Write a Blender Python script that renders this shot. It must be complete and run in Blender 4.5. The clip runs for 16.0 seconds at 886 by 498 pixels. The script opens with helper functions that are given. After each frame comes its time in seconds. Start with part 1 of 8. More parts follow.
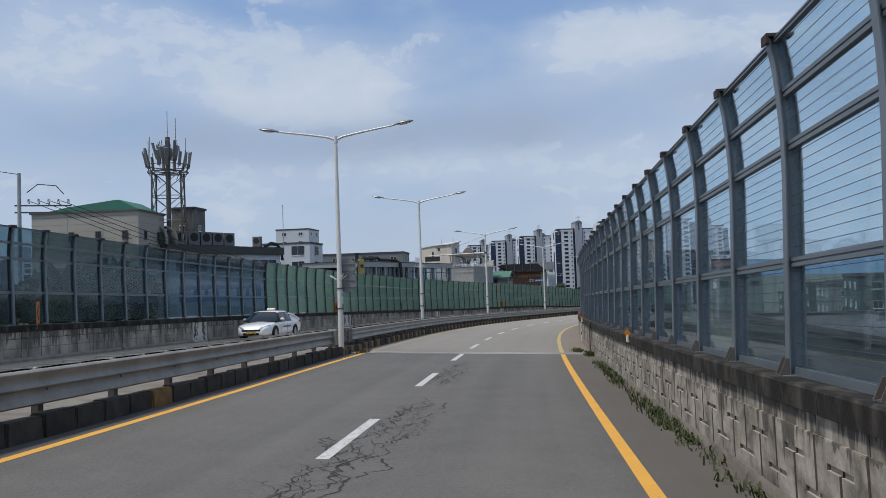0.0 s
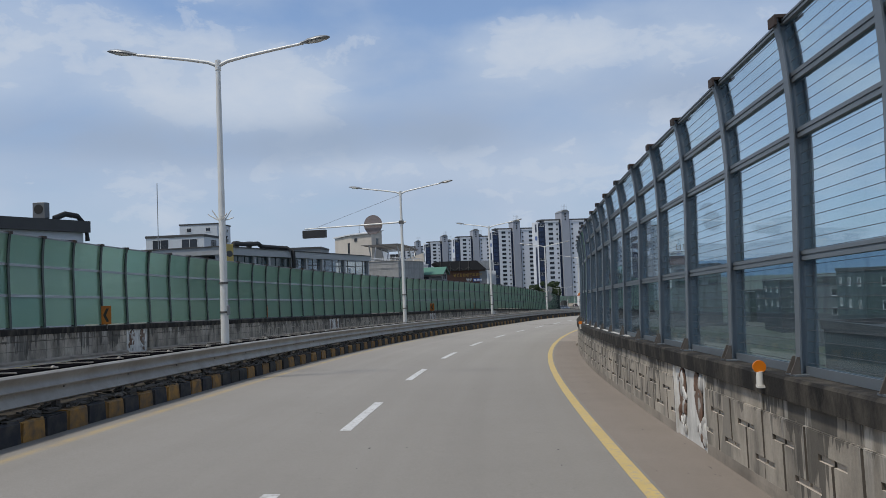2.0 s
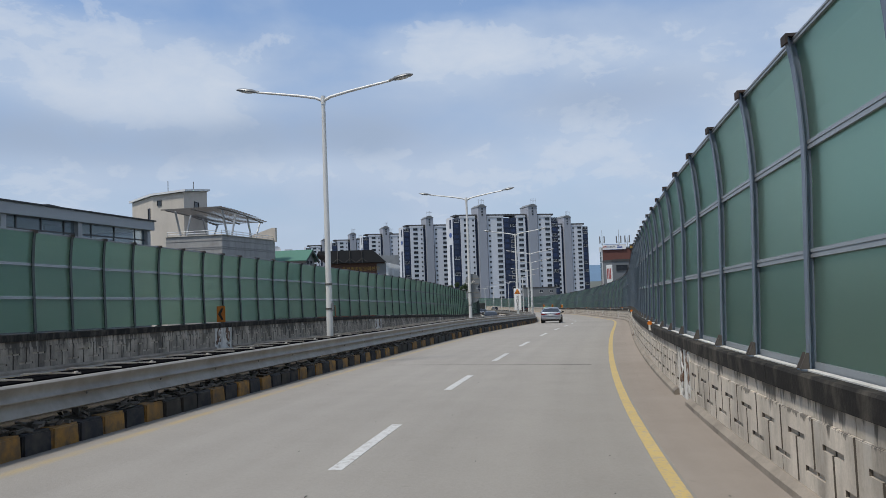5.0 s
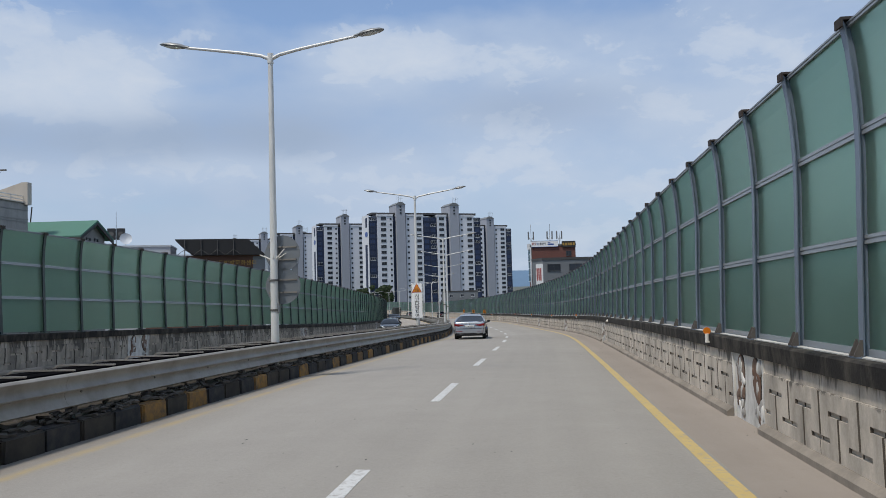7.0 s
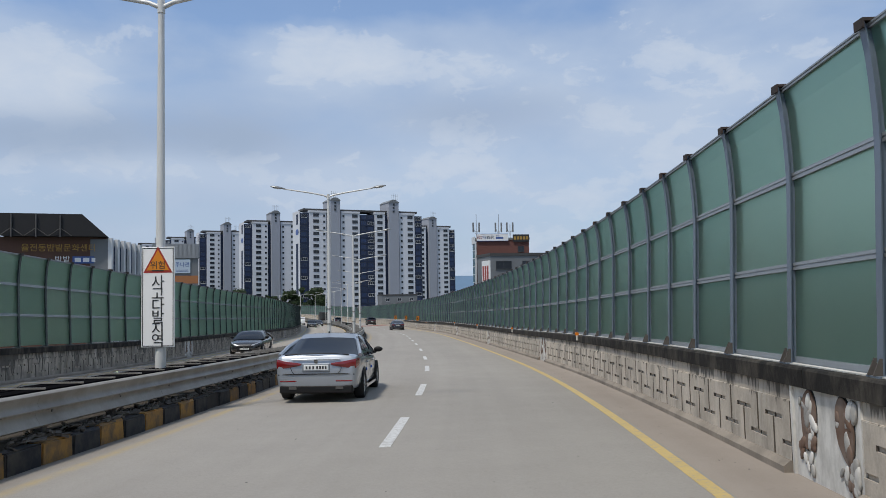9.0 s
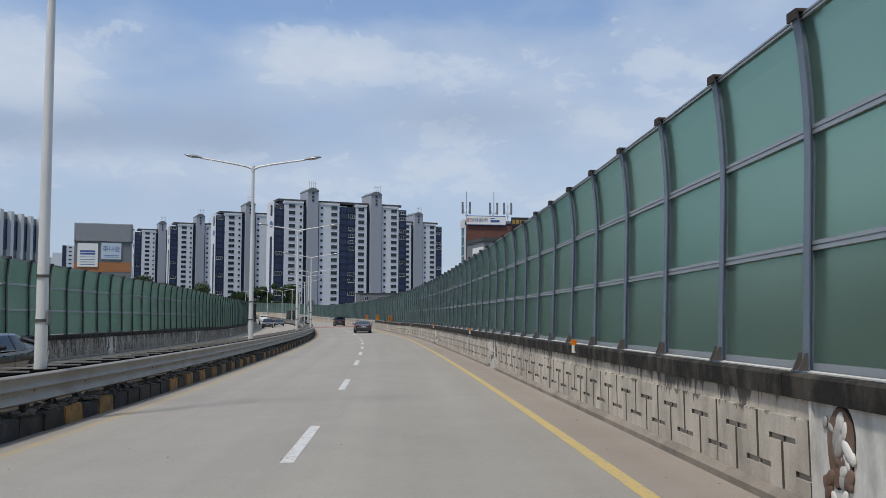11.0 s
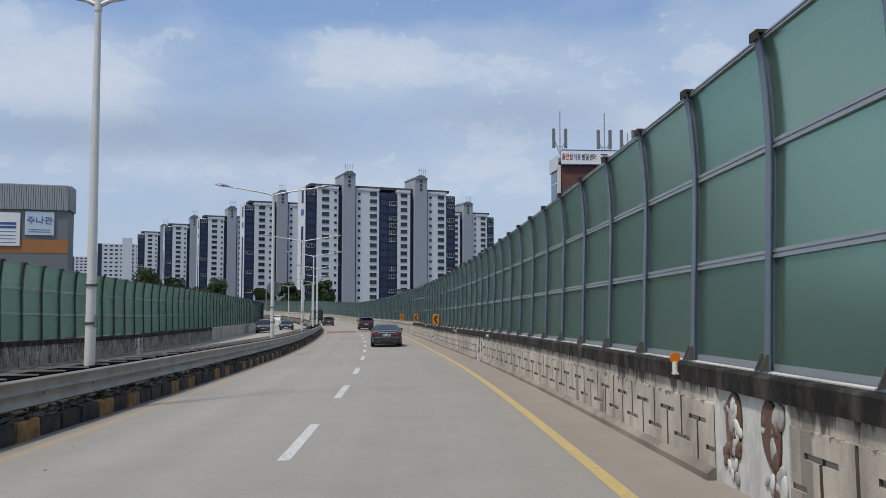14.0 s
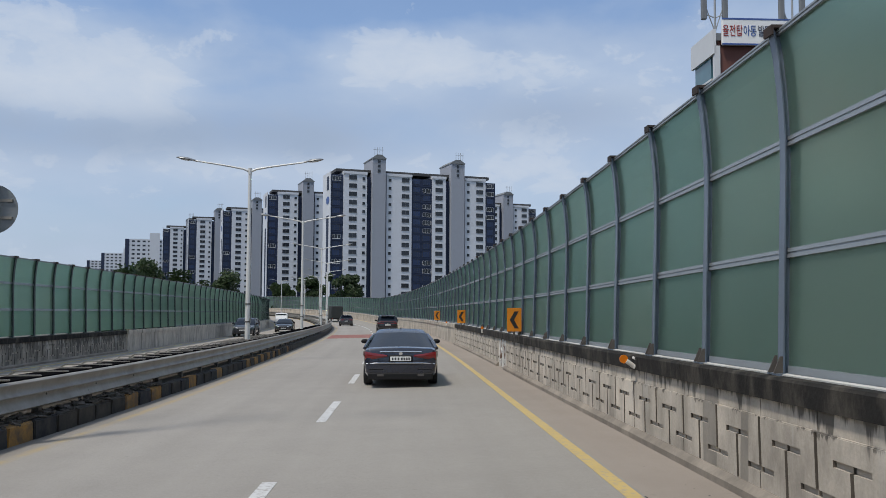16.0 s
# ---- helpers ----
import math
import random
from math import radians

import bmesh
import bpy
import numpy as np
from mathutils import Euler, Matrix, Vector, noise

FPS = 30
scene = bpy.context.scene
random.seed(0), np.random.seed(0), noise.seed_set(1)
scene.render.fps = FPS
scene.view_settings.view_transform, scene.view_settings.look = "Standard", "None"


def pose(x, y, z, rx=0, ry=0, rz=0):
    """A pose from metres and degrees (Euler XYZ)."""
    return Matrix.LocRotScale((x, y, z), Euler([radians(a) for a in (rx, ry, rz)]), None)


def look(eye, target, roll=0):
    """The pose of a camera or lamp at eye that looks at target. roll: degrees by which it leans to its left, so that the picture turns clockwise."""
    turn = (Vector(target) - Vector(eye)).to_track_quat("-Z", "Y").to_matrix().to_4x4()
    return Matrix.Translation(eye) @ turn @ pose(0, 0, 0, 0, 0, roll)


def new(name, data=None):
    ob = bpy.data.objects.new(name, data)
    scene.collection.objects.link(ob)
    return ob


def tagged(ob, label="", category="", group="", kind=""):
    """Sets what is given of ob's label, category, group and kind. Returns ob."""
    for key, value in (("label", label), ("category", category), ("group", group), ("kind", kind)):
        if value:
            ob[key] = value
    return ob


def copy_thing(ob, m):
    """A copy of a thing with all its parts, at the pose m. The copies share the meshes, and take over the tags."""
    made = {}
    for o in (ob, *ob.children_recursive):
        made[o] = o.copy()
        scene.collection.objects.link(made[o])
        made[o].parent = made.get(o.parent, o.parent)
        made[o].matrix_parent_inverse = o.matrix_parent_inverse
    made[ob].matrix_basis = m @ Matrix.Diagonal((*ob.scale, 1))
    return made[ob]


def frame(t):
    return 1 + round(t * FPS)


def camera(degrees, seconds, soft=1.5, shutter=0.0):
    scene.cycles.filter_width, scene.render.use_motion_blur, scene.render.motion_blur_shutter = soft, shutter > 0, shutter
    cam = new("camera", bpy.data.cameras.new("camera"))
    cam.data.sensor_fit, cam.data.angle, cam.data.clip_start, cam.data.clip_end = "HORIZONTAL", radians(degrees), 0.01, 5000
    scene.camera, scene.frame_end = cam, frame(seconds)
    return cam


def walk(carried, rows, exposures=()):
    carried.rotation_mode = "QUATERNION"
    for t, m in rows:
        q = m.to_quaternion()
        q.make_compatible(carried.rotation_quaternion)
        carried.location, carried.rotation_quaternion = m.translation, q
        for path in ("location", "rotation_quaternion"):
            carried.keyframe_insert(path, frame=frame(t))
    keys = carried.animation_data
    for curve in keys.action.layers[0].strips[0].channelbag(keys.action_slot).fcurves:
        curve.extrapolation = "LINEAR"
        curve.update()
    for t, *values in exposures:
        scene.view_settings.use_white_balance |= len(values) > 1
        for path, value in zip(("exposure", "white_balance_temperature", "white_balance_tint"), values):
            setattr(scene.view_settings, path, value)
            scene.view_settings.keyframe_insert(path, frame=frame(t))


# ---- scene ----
cam = camera(60.37, 16.0, soft=0.65)

# seconds, place, then heading to the left of +y, pitch and roll in degrees
PATH = [
    (0.0, 3.09, 13.72, 0.85, 3.00, 2.37, -1.96),
    (0.5, 3.08, 20.70, 0.61, 1.89, 2.27, -2.04),
    (1.0, 3.32, 27.44, 0.34, 0.60, 2.33, -2.08),
    (1.5, 3.70, 34.23, 0.12, -0.72, 2.42, -2.16),
    (2.0, 4.21, 40.72, -0.09, -1.83, 2.46, -2.24),
    (2.5, 4.76, 47.46, -0.31, -2.76, 2.55, -2.45),
    (3.0, 5.39, 54.11, -0.57, -3.57, 2.53, -2.62),
    (3.5, 6.24, 60.86, -0.81, -4.49, 2.49, -2.67),
    (4.0, 7.43, 67.73, -1.02, -5.59, 2.45, -2.55),
    (4.5, 8.89, 74.61, -1.23, -6.86, 2.42, -2.33),
    (5.0, 10.41, 81.44, -1.46, -8.25, 2.44, -2.08),
    (5.5, 12.08, 88.07, -1.71, -9.74, 2.51, -1.87),
    (6.0, 13.96, 94.53, -1.99, -11.26, 2.62, -1.72),
    (6.5, 15.88, 100.76, -2.20, -12.56, 2.61, -1.71),
    (7.0, 17.93, 106.96, -2.38, -14.06, 2.60, -1.56),
    (7.5, 20.22, 113.55, -2.58, -15.24, 2.63, -1.52),
    (8.0, 22.61, 120.19, -2.76, -16.35, 2.81, -1.37),
    (8.5, 25.04, 126.73, -2.98, -17.49, 2.82, -1.11),
    (9.0, 27.53, 133.11, -3.22, -18.26, 2.89, -0.91),
    (9.5, 30.25, 139.42, -3.61, -18.70, 3.05, -0.46),
    (10.0, 32.63, 145.46, -3.94, -19.07, 3.15, -0.12),
    (10.5, 34.52, 151.16, -4.20, -19.26, 3.15, 0.07),
    (11.0, 36.25, 156.95, -4.42, -19.20, 3.06, 0.18),
    (11.5, 37.98, 162.98, -4.64, -18.85, 2.96, 0.24),
    (12.0, 39.92, 169.45, -4.88, -18.30, 2.92, 0.27),
    (12.5, 41.80, 176.13, -5.13, -17.78, 2.98, 0.16),
    (13.0, 43.65, 182.98, -5.41, -17.18, 3.00, -0.08),
    (13.5, 45.52, 190.08, -5.67, -16.42, 2.99, -0.04),
    (14.0, 47.26, 197.02, -5.96, -15.67, 3.09, 0.00),
    (14.5, 48.89, 203.99, -6.25, -15.01, 3.20, 0.16),
    (15.0, 50.52, 210.93, -6.51, -14.36, 3.16, 0.15),
    (15.5, 52.00, 217.74, -6.76, -13.69, 3.17, 0.18),
    (16.0, 53.31, 224.26, -7.00, -13.06, 3.03, 0.24),
]


def path_pose(x, y, z, yaw, pitch, roll):
    a, b = radians(yaw), radians(pitch)
    way = Vector((-math.sin(a) * math.cos(b), math.cos(a) * math.cos(b), math.sin(b)))
    eye = Vector((x, y, z))
    return look(eye, eye + way, roll)


walk(cam, [(row[0], path_pose(*row[1:])) for row in PATH], exposures=[(0.0, -0.02), (2.0, -0.07), (3.2, -0.04), (5.3, 0.02), (16.0, 0.0)])


# ---- world, sun, exposure ----
SUN_HEADING, SUN_HEIGHT = radians(-120), radians(62)
sun_way = Vector((math.sin(SUN_HEADING) * math.cos(SUN_HEIGHT), math.cos(SUN_HEADING) * math.cos(SUN_HEIGHT), math.sin(SUN_HEIGHT)))
sun = new("sun", bpy.data.lights.new("sun", "SUN"))
sun.data.energy, sun.data.angle, sun.data.color = 3.0, radians(7.0), (1.0, 0.935, 0.83)
sun.matrix_world = look(sun_way * 400, (0, 0, 0))
scene.view_settings.exposure = 0.0


class Nodes:
    """A small helper to wire shader nodes."""

    def __init__(self, tree):
        self.tree = tree
        tree.nodes.clear()

    def add(self, kind, **inputs):
        n = self.tree.nodes.new(kind)
        for key, value in inputs.items():
            self.put(n.inputs[int(key[1:]) if key[0] == "i" and key[1:].isdigit() else key.replace("_", " ")], value)
        return n

    def put(self, socket, value):
        if isinstance(value, bpy.types.NodeSocket):
            self.tree.links.new(value, socket)
        else:
            socket.default_value = value

    def math(self, op, a, b=0.0, clamp=False):
        n = self.tree.nodes.new("ShaderNodeMath")
        n.operation, n.use_clamp = op, clamp
        self.put(n.inputs[0], a)
        self.put(n.inputs[1], b)
        return n.outputs[0]

    def mix(self, fac, a, b, blend="MIX"):
        n = self.tree.nodes.new("ShaderNodeMix")
        n.data_type, n.blend_type = "RGBA", blend
        self.put(n.inputs["Factor"], fac)
        self.put(n.inputs["A"], a)
        self.put(n.inputs["B"], b)
        return n.outputs["Result"]

    def ramp(self, fac, stops):
        n = self.tree.nodes.new("ShaderNodeValToRGB")
        while len(n.color_ramp.elements) < len(stops):
            n.color_ramp.elements.new(0.5)
        for e, (at, c) in zip(n.color_ramp.elements, stops):
            e.position, e.color = at, (c, c, c, 1) if isinstance(c, (int, float)) else (*c, 1)
        self.put(n.inputs[0], fac)
        return n.outputs[0]

    def noise(self, vector, scale, detail=5.0, rough=0.55, distort=0.0):
        n = self.add("ShaderNodeTexNoise", Vector=vector, Scale=scale, Detail=detail, Roughness=rough, Distortion=distort)
        return n.outputs[0]


def make_world():
    world = bpy.data.worlds.new("sky")
    world.use_nodes = True
    scene.world = world
    k = Nodes(world.node_tree)
    sky = k.add("ShaderNodeTexSky")
    sky.sky_type, sky.sun_disc = "NISHITA", False
    sky.sun_elevation, sky.sun_rotation = SUN_HEIGHT, SUN_HEADING
    sky.air_density, sky.dust_density, sky.ozone_density = 1.0, 1.4, 1.5
    blue = k.mix(1.0, sky.outputs[0], (0.122, 0.150, 0.178, 1), "MULTIPLY")
    way = k.add("ShaderNodeTexCoord").outputs["Generated"]
    parts = k.add("ShaderNodeSeparateXYZ", Vector=way)
    x, y, z = parts.outputs
    height = k.math("MAXIMUM", z, 0.0)
    flat = k.math("ADD", height, 0.16)
    plane = k.add("ShaderNodeCombineXYZ", X=k.math("DIVIDE", x, flat), Y=k.math("DIVIDE", y, flat), Z=0.0).outputs[0]
    tall = k.add("ShaderNodeCombineXYZ", X=x, Y=y, Z=k.math("MULTIPLY", z, 2.0)).outputs[0]
    big = k.noise(plane, 0.42, 6.0, 0.52, 0.2)
    puffs = k.noise(tall, 5.6, 9.0, 0.5, 0.1)
    mass = k.math("ADD", k.math("MULTIPLY", big, 0.62), k.math("MULTIPLY", puffs, 0.40))

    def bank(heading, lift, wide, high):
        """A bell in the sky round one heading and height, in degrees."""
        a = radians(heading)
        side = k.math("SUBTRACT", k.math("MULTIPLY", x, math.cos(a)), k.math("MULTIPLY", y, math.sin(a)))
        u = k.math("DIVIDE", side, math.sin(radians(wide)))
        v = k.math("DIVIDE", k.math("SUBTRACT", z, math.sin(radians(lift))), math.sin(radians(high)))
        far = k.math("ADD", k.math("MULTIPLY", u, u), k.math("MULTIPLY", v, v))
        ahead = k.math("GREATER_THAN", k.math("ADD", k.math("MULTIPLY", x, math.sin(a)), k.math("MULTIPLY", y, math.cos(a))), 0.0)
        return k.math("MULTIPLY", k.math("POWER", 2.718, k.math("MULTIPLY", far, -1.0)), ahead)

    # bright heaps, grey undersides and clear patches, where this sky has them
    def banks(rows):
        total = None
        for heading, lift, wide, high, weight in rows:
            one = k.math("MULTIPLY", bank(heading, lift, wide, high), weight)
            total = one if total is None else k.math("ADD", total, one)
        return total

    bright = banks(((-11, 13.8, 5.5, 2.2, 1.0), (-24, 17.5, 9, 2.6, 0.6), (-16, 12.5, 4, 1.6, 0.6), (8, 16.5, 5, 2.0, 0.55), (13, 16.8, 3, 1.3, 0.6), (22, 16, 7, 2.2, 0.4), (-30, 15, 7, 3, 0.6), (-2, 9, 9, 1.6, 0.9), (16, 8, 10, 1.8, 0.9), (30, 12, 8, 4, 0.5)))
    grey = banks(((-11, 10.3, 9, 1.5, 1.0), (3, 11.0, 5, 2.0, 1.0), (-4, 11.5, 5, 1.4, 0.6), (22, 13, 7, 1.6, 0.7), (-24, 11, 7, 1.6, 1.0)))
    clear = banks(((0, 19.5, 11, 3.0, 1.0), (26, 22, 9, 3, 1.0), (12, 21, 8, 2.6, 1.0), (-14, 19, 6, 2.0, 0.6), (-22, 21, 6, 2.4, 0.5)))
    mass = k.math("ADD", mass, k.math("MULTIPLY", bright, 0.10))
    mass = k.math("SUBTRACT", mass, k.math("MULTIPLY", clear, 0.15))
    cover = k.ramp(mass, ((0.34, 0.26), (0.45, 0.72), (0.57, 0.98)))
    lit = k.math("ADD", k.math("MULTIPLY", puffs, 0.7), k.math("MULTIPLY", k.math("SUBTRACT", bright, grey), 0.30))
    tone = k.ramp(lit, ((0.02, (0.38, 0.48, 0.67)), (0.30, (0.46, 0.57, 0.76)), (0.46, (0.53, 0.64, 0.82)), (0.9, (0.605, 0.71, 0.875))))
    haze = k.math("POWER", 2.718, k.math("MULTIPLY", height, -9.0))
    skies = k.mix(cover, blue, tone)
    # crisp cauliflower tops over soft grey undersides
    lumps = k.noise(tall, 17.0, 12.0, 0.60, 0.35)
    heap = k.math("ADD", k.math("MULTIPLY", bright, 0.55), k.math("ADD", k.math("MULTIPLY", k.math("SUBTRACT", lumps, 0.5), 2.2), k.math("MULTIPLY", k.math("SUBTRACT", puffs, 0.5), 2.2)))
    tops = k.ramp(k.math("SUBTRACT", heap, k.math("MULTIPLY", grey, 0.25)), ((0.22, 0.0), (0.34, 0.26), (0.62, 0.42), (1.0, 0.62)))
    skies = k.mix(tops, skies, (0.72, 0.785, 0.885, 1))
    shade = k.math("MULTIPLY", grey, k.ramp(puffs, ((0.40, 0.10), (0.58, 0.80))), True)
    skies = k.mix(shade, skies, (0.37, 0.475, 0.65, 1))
    skies = k.mix(k.math("MULTIPLY", haze, 0.62), skies, (0.570, 0.675, 0.825, 1))
    back = k.add("ShaderNodeBackground", Color=skies, Strength=0.86)
    k.tree.links.new(back.outputs[0], k.add("ShaderNodeOutputWorld").inputs[0])


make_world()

# ---- materials ----


def material(name, color, rough=0.7, metal=0.0, vary=0.12, grain=40.0, bump=0.02, stains=0.0, stain_color=(0.05, 0.045, 0.04), stain_scale=0.6, spread=0.0, coat=0.0, streaks=False, coarse=1.2, drips=0.0, gloss=0.5):
    """A plain painted, stone, metal or plastic surface: colour that varies at two scales, relief, stains and wear."""
    m = bpy.data.materials.new(name)
    m.use_nodes = True
    k = Nodes(m.node_tree)
    where = k.add("ShaderNodeNewGeometry").outputs["Position"]
    fine, broad = k.noise(where, grain, 4.0), k.noise(where, coarse, 4.0)
    tone = k.math("ADD", k.math("MULTIPLY", k.math("SUBTRACT", fine, 0.5), vary), k.math("MULTIPLY", k.math("SUBTRACT", broad, 0.5), vary * 1.6))
    tone = k.math("ADD", tone, 1.0)
    if spread:
        each = k.add("ShaderNodeObjectInfo").outputs["Random"]
        tone = k.math("ADD", tone, k.math("MULTIPLY", k.math("SUBTRACT", each, 0.5), spread))
    col = k.mix(1.0, (*color, 1), k.add("ShaderNodeCombineColor", i0=tone, i1=tone, i2=tone).outputs[0], "MULTIPLY")
    ruff = k.math("ADD", k.math("MULTIPLY", k.math("SUBTRACT", broad, 0.5), 0.15), rough, True)
    if stains:
        at = where
        if streaks:
            at = k.add("ShaderNodeMapping", Vector=where, Scale=(2.6, 2.6, 1.0)).outputs[0]
        spots = k.ramp(k.noise(at, stain_scale, 7.0, 0.62), ((0.5 - 0.12 * min(stains, 1.5), 0.0), (0.72, min(1.0, stains))))
        col = k.mix(spots, col, (*stain_color, 1))
    if drips:
        # black runs of uneven length that start at the top edge
        low = k.add("ShaderNodeSeparateXYZ", Vector=k.add("ShaderNodeTexCoord").outputs["Object"]).outputs[2]
        flat = k.add("ShaderNodeMapping", Vector=where, Scale=(1.0, 1.0, 0.10)).outputs[0]
        reach = k.math("MULTIPLY", k.ramp(k.math("ADD", k.math("MULTIPLY", k.noise(flat, 9.0, 3.0, 0.6), 0.5), k.math("MULTIPLY", k.noise(flat, 1.3, 2.0), 0.5)), ((0.46, 0.0), (0.70, 1.0))), drips)
        run = k.math("MULTIPLY", k.math("SUBTRACT", reach, k.math("SUBTRACT", 0.84, low)), 14.0, True)
        col = k.mix(k.math("MULTIPLY", run, 0.80), col, (0.05, 0.046, 0.04, 1))
        # crumbled black chips and pale lime runs below the ledge of the top band
        chip = k.math("MULTIPLY", k.ramp(k.noise(flat, 5.0, 5.0, 0.7), ((0.50, 0.0), (0.66, 1.0))), 0.05 + 0.06 * drips)
        under = k.math("MULTIPLY", k.math("MULTIPLY", k.math("SUBTRACT", chip, k.math("SUBTRACT", 0.655, low)), 60.0, True), k.math("LESS_THAN", low, 0.656))
        col = k.mix(k.math("MULTIPLY", under, 0.75), col, (0.06, 0.054, 0.047, 1))
        lime = k.math("MULTIPLY", k.ramp(k.noise(flat, 3.4, 4.0, 0.65), ((0.56, 0.0), (0.64, 0.5))), k.ramp(low, ((0.1, 0.0), (0.8, 1.0))))
        col = k.mix(lime, col, (0.56, 0.53, 0.48, 1))
        # damp dark bands that run from the cap to the ground
        damp = k.ramp(k.noise(flat, 1.5, 1.0), ((0.695, 0.0), (0.705, 0.6)))
        col = k.mix(damp, col, (0.13, 0.12, 0.105, 1))
    out = k.add("ShaderNodeBsdfPrincipled", Base_Color=col, Roughness=ruff, Metallic=metal, Coat_Weight=coat, Coat_Roughness=0.06, Specular_IOR_Level=gloss)
    if bump:
        out.inputs["Normal"].default_value = (0, 0, 0)
        k.put(out.inputs["Normal"], k.add("ShaderNodeBump", Strength=min(1.0, bump * 12), Distance=bump, Height=fine).outputs[0])
    k.tree.links.new(out.outputs[0], k.add("ShaderNodeOutputMaterial").inputs[0])
    return m


def road_surface(name, color, light, speck, dirty=0.0, ghost=False):
    m = bpy.data.materials.new(name)
    m.use_nodes = True
    k = Nodes(m.node_tree)
    where = k.add("ShaderNodeNewGeometry").outputs["Position"]
    grit, blot, wide = k.noise(where, 26.0, 6.0, 0.85), k.noise(where, 1.1, 5.0, 0.6), k.noise(where, 0.13, 3.0)
    along = k.add("ShaderNodeUVMap").outputs[0]
    lane = k.add("ShaderNodeSeparateXYZ", Vector=along)
    # wheel tracks run along the lanes
    track = k.noise(k.add("ShaderNodeCombineXYZ", X=k.math("MULTIPLY", lane.outputs[0], 1.4), Y=k.math("MULTIPLY", lane.outputs[1], 0.02), Z=0.0).outputs[0], 1.0, 3.0)
    tone = k.math("ADD", k.math("MULTIPLY", grit, speck), k.math("ADD", k.math("MULTIPLY", blot, 0.22), k.math("ADD", k.math("MULTIPLY", wide, 0.25), k.math("MULTIPLY", track, 0.3))))
    col = k.mix(k.ramp(tone, ((0.3 + speck * 0.3, 0.0), (0.62 + speck * 0.5, 1.0))), (*color, 1), (*light, 1))
    specks = k.ramp(k.noise(where, 9.0, 2.0), ((0.70, 0.0), (0.74, 0.45)))
    col = k.mix(k.math("MULTIPLY", specks, 0.5), col, (color[0] * 0.6, color[1] * 0.6, color[2] * 0.6, 1))
    grime = k.math("MULTIPLY", k.math("SUBTRACT", k.math("ADD", k.math("ABSOLUTE", k.math("ADD", lane.outputs[0], 3.6)), k.math("MULTIPLY", k.math("SUBTRACT", blot, 0.5), 0.9)), 3.55), 1.1, True)
    col = k.mix(k.math("MULTIPLY", grime, dirty), col, (color[0] * 0.55, color[1] * 0.5, color[2] * 0.45, 1))
    if ghost:
        # tyre dirt carried over from the old asphalt
        carried = k.math("MULTIPLY", k.math("DIVIDE", k.math("SUBTRACT", 100.0, lane.outputs[1]), 45.0, True), k.math("ADD", k.math("MULTIPLY", blot, 0.5), 0.15))
        col = k.mix(k.math("MULTIPLY", carried, 0.8), col, (color[0] * 0.5, color[1] * 0.49, color[2] * 0.47, 1))
        # the last yellow of an edge line, worn into the concrete
        off = k.math("ABSOLUTE", k.math("ADD", lane.outputs[0], 7.28))
        left = k.math("MULTIPLY", k.math("SUBTRACT", 1.0, k.math("DIVIDE", off, 0.15), True), k.ramp(k.noise(where, 2.2, 6.0, 0.7), ((0.34, 0.15), (0.62, 1.0))))
        col = k.mix(k.math("MULTIPLY", left, 0.75), col, (0.40, 0.295, 0.13, 1))
    out = k.add("ShaderNodeBsdfPrincipled", Base_Color=col, Roughness=0.86)
    k.put(out.inputs["Normal"], k.add("ShaderNodeBump", Strength=0.8, Distance=0.008, Height=grit).outputs[0])
    k.tree.links.new(out.outputs[0], k.add("ShaderNodeOutputMaterial").inputs[0])
    return m


def worn_paint(name, color, under, wear, scale=14.0):
    m = bpy.data.materials.new(name)
    m.use_nodes = True
    k = Nodes(m.node_tree)
    where = k.add("ShaderNodeNewGeometry").outputs["Position"]
    gaps = k.ramp(k.noise(where, scale, 6.0, 0.7), ((0.62 - wear, 0.0), (0.72 - wear * 0.5, 1.0)))
    tone = k.mix(k.noise(where, 2.0, 3.0), (*color, 1), (color[0] * 0.75, color[1] * 0.75, color[2] * 0.78, 1))
    col = k.mix(gaps, tone, (*under, 1))
    out = k.add("ShaderNodeBsdfPrincipled", Base_Color=col, Roughness=0.75)
    k.put(out.inputs["Normal"], k.add("ShaderNodeBump", Strength=0.3, Distance=0.004, Height=k.noise(where, 50.0)).outputs[0])
    k.tree.links.new(out.outputs[0], k.add("ShaderNodeOutputMaterial").inputs[0])
    return m


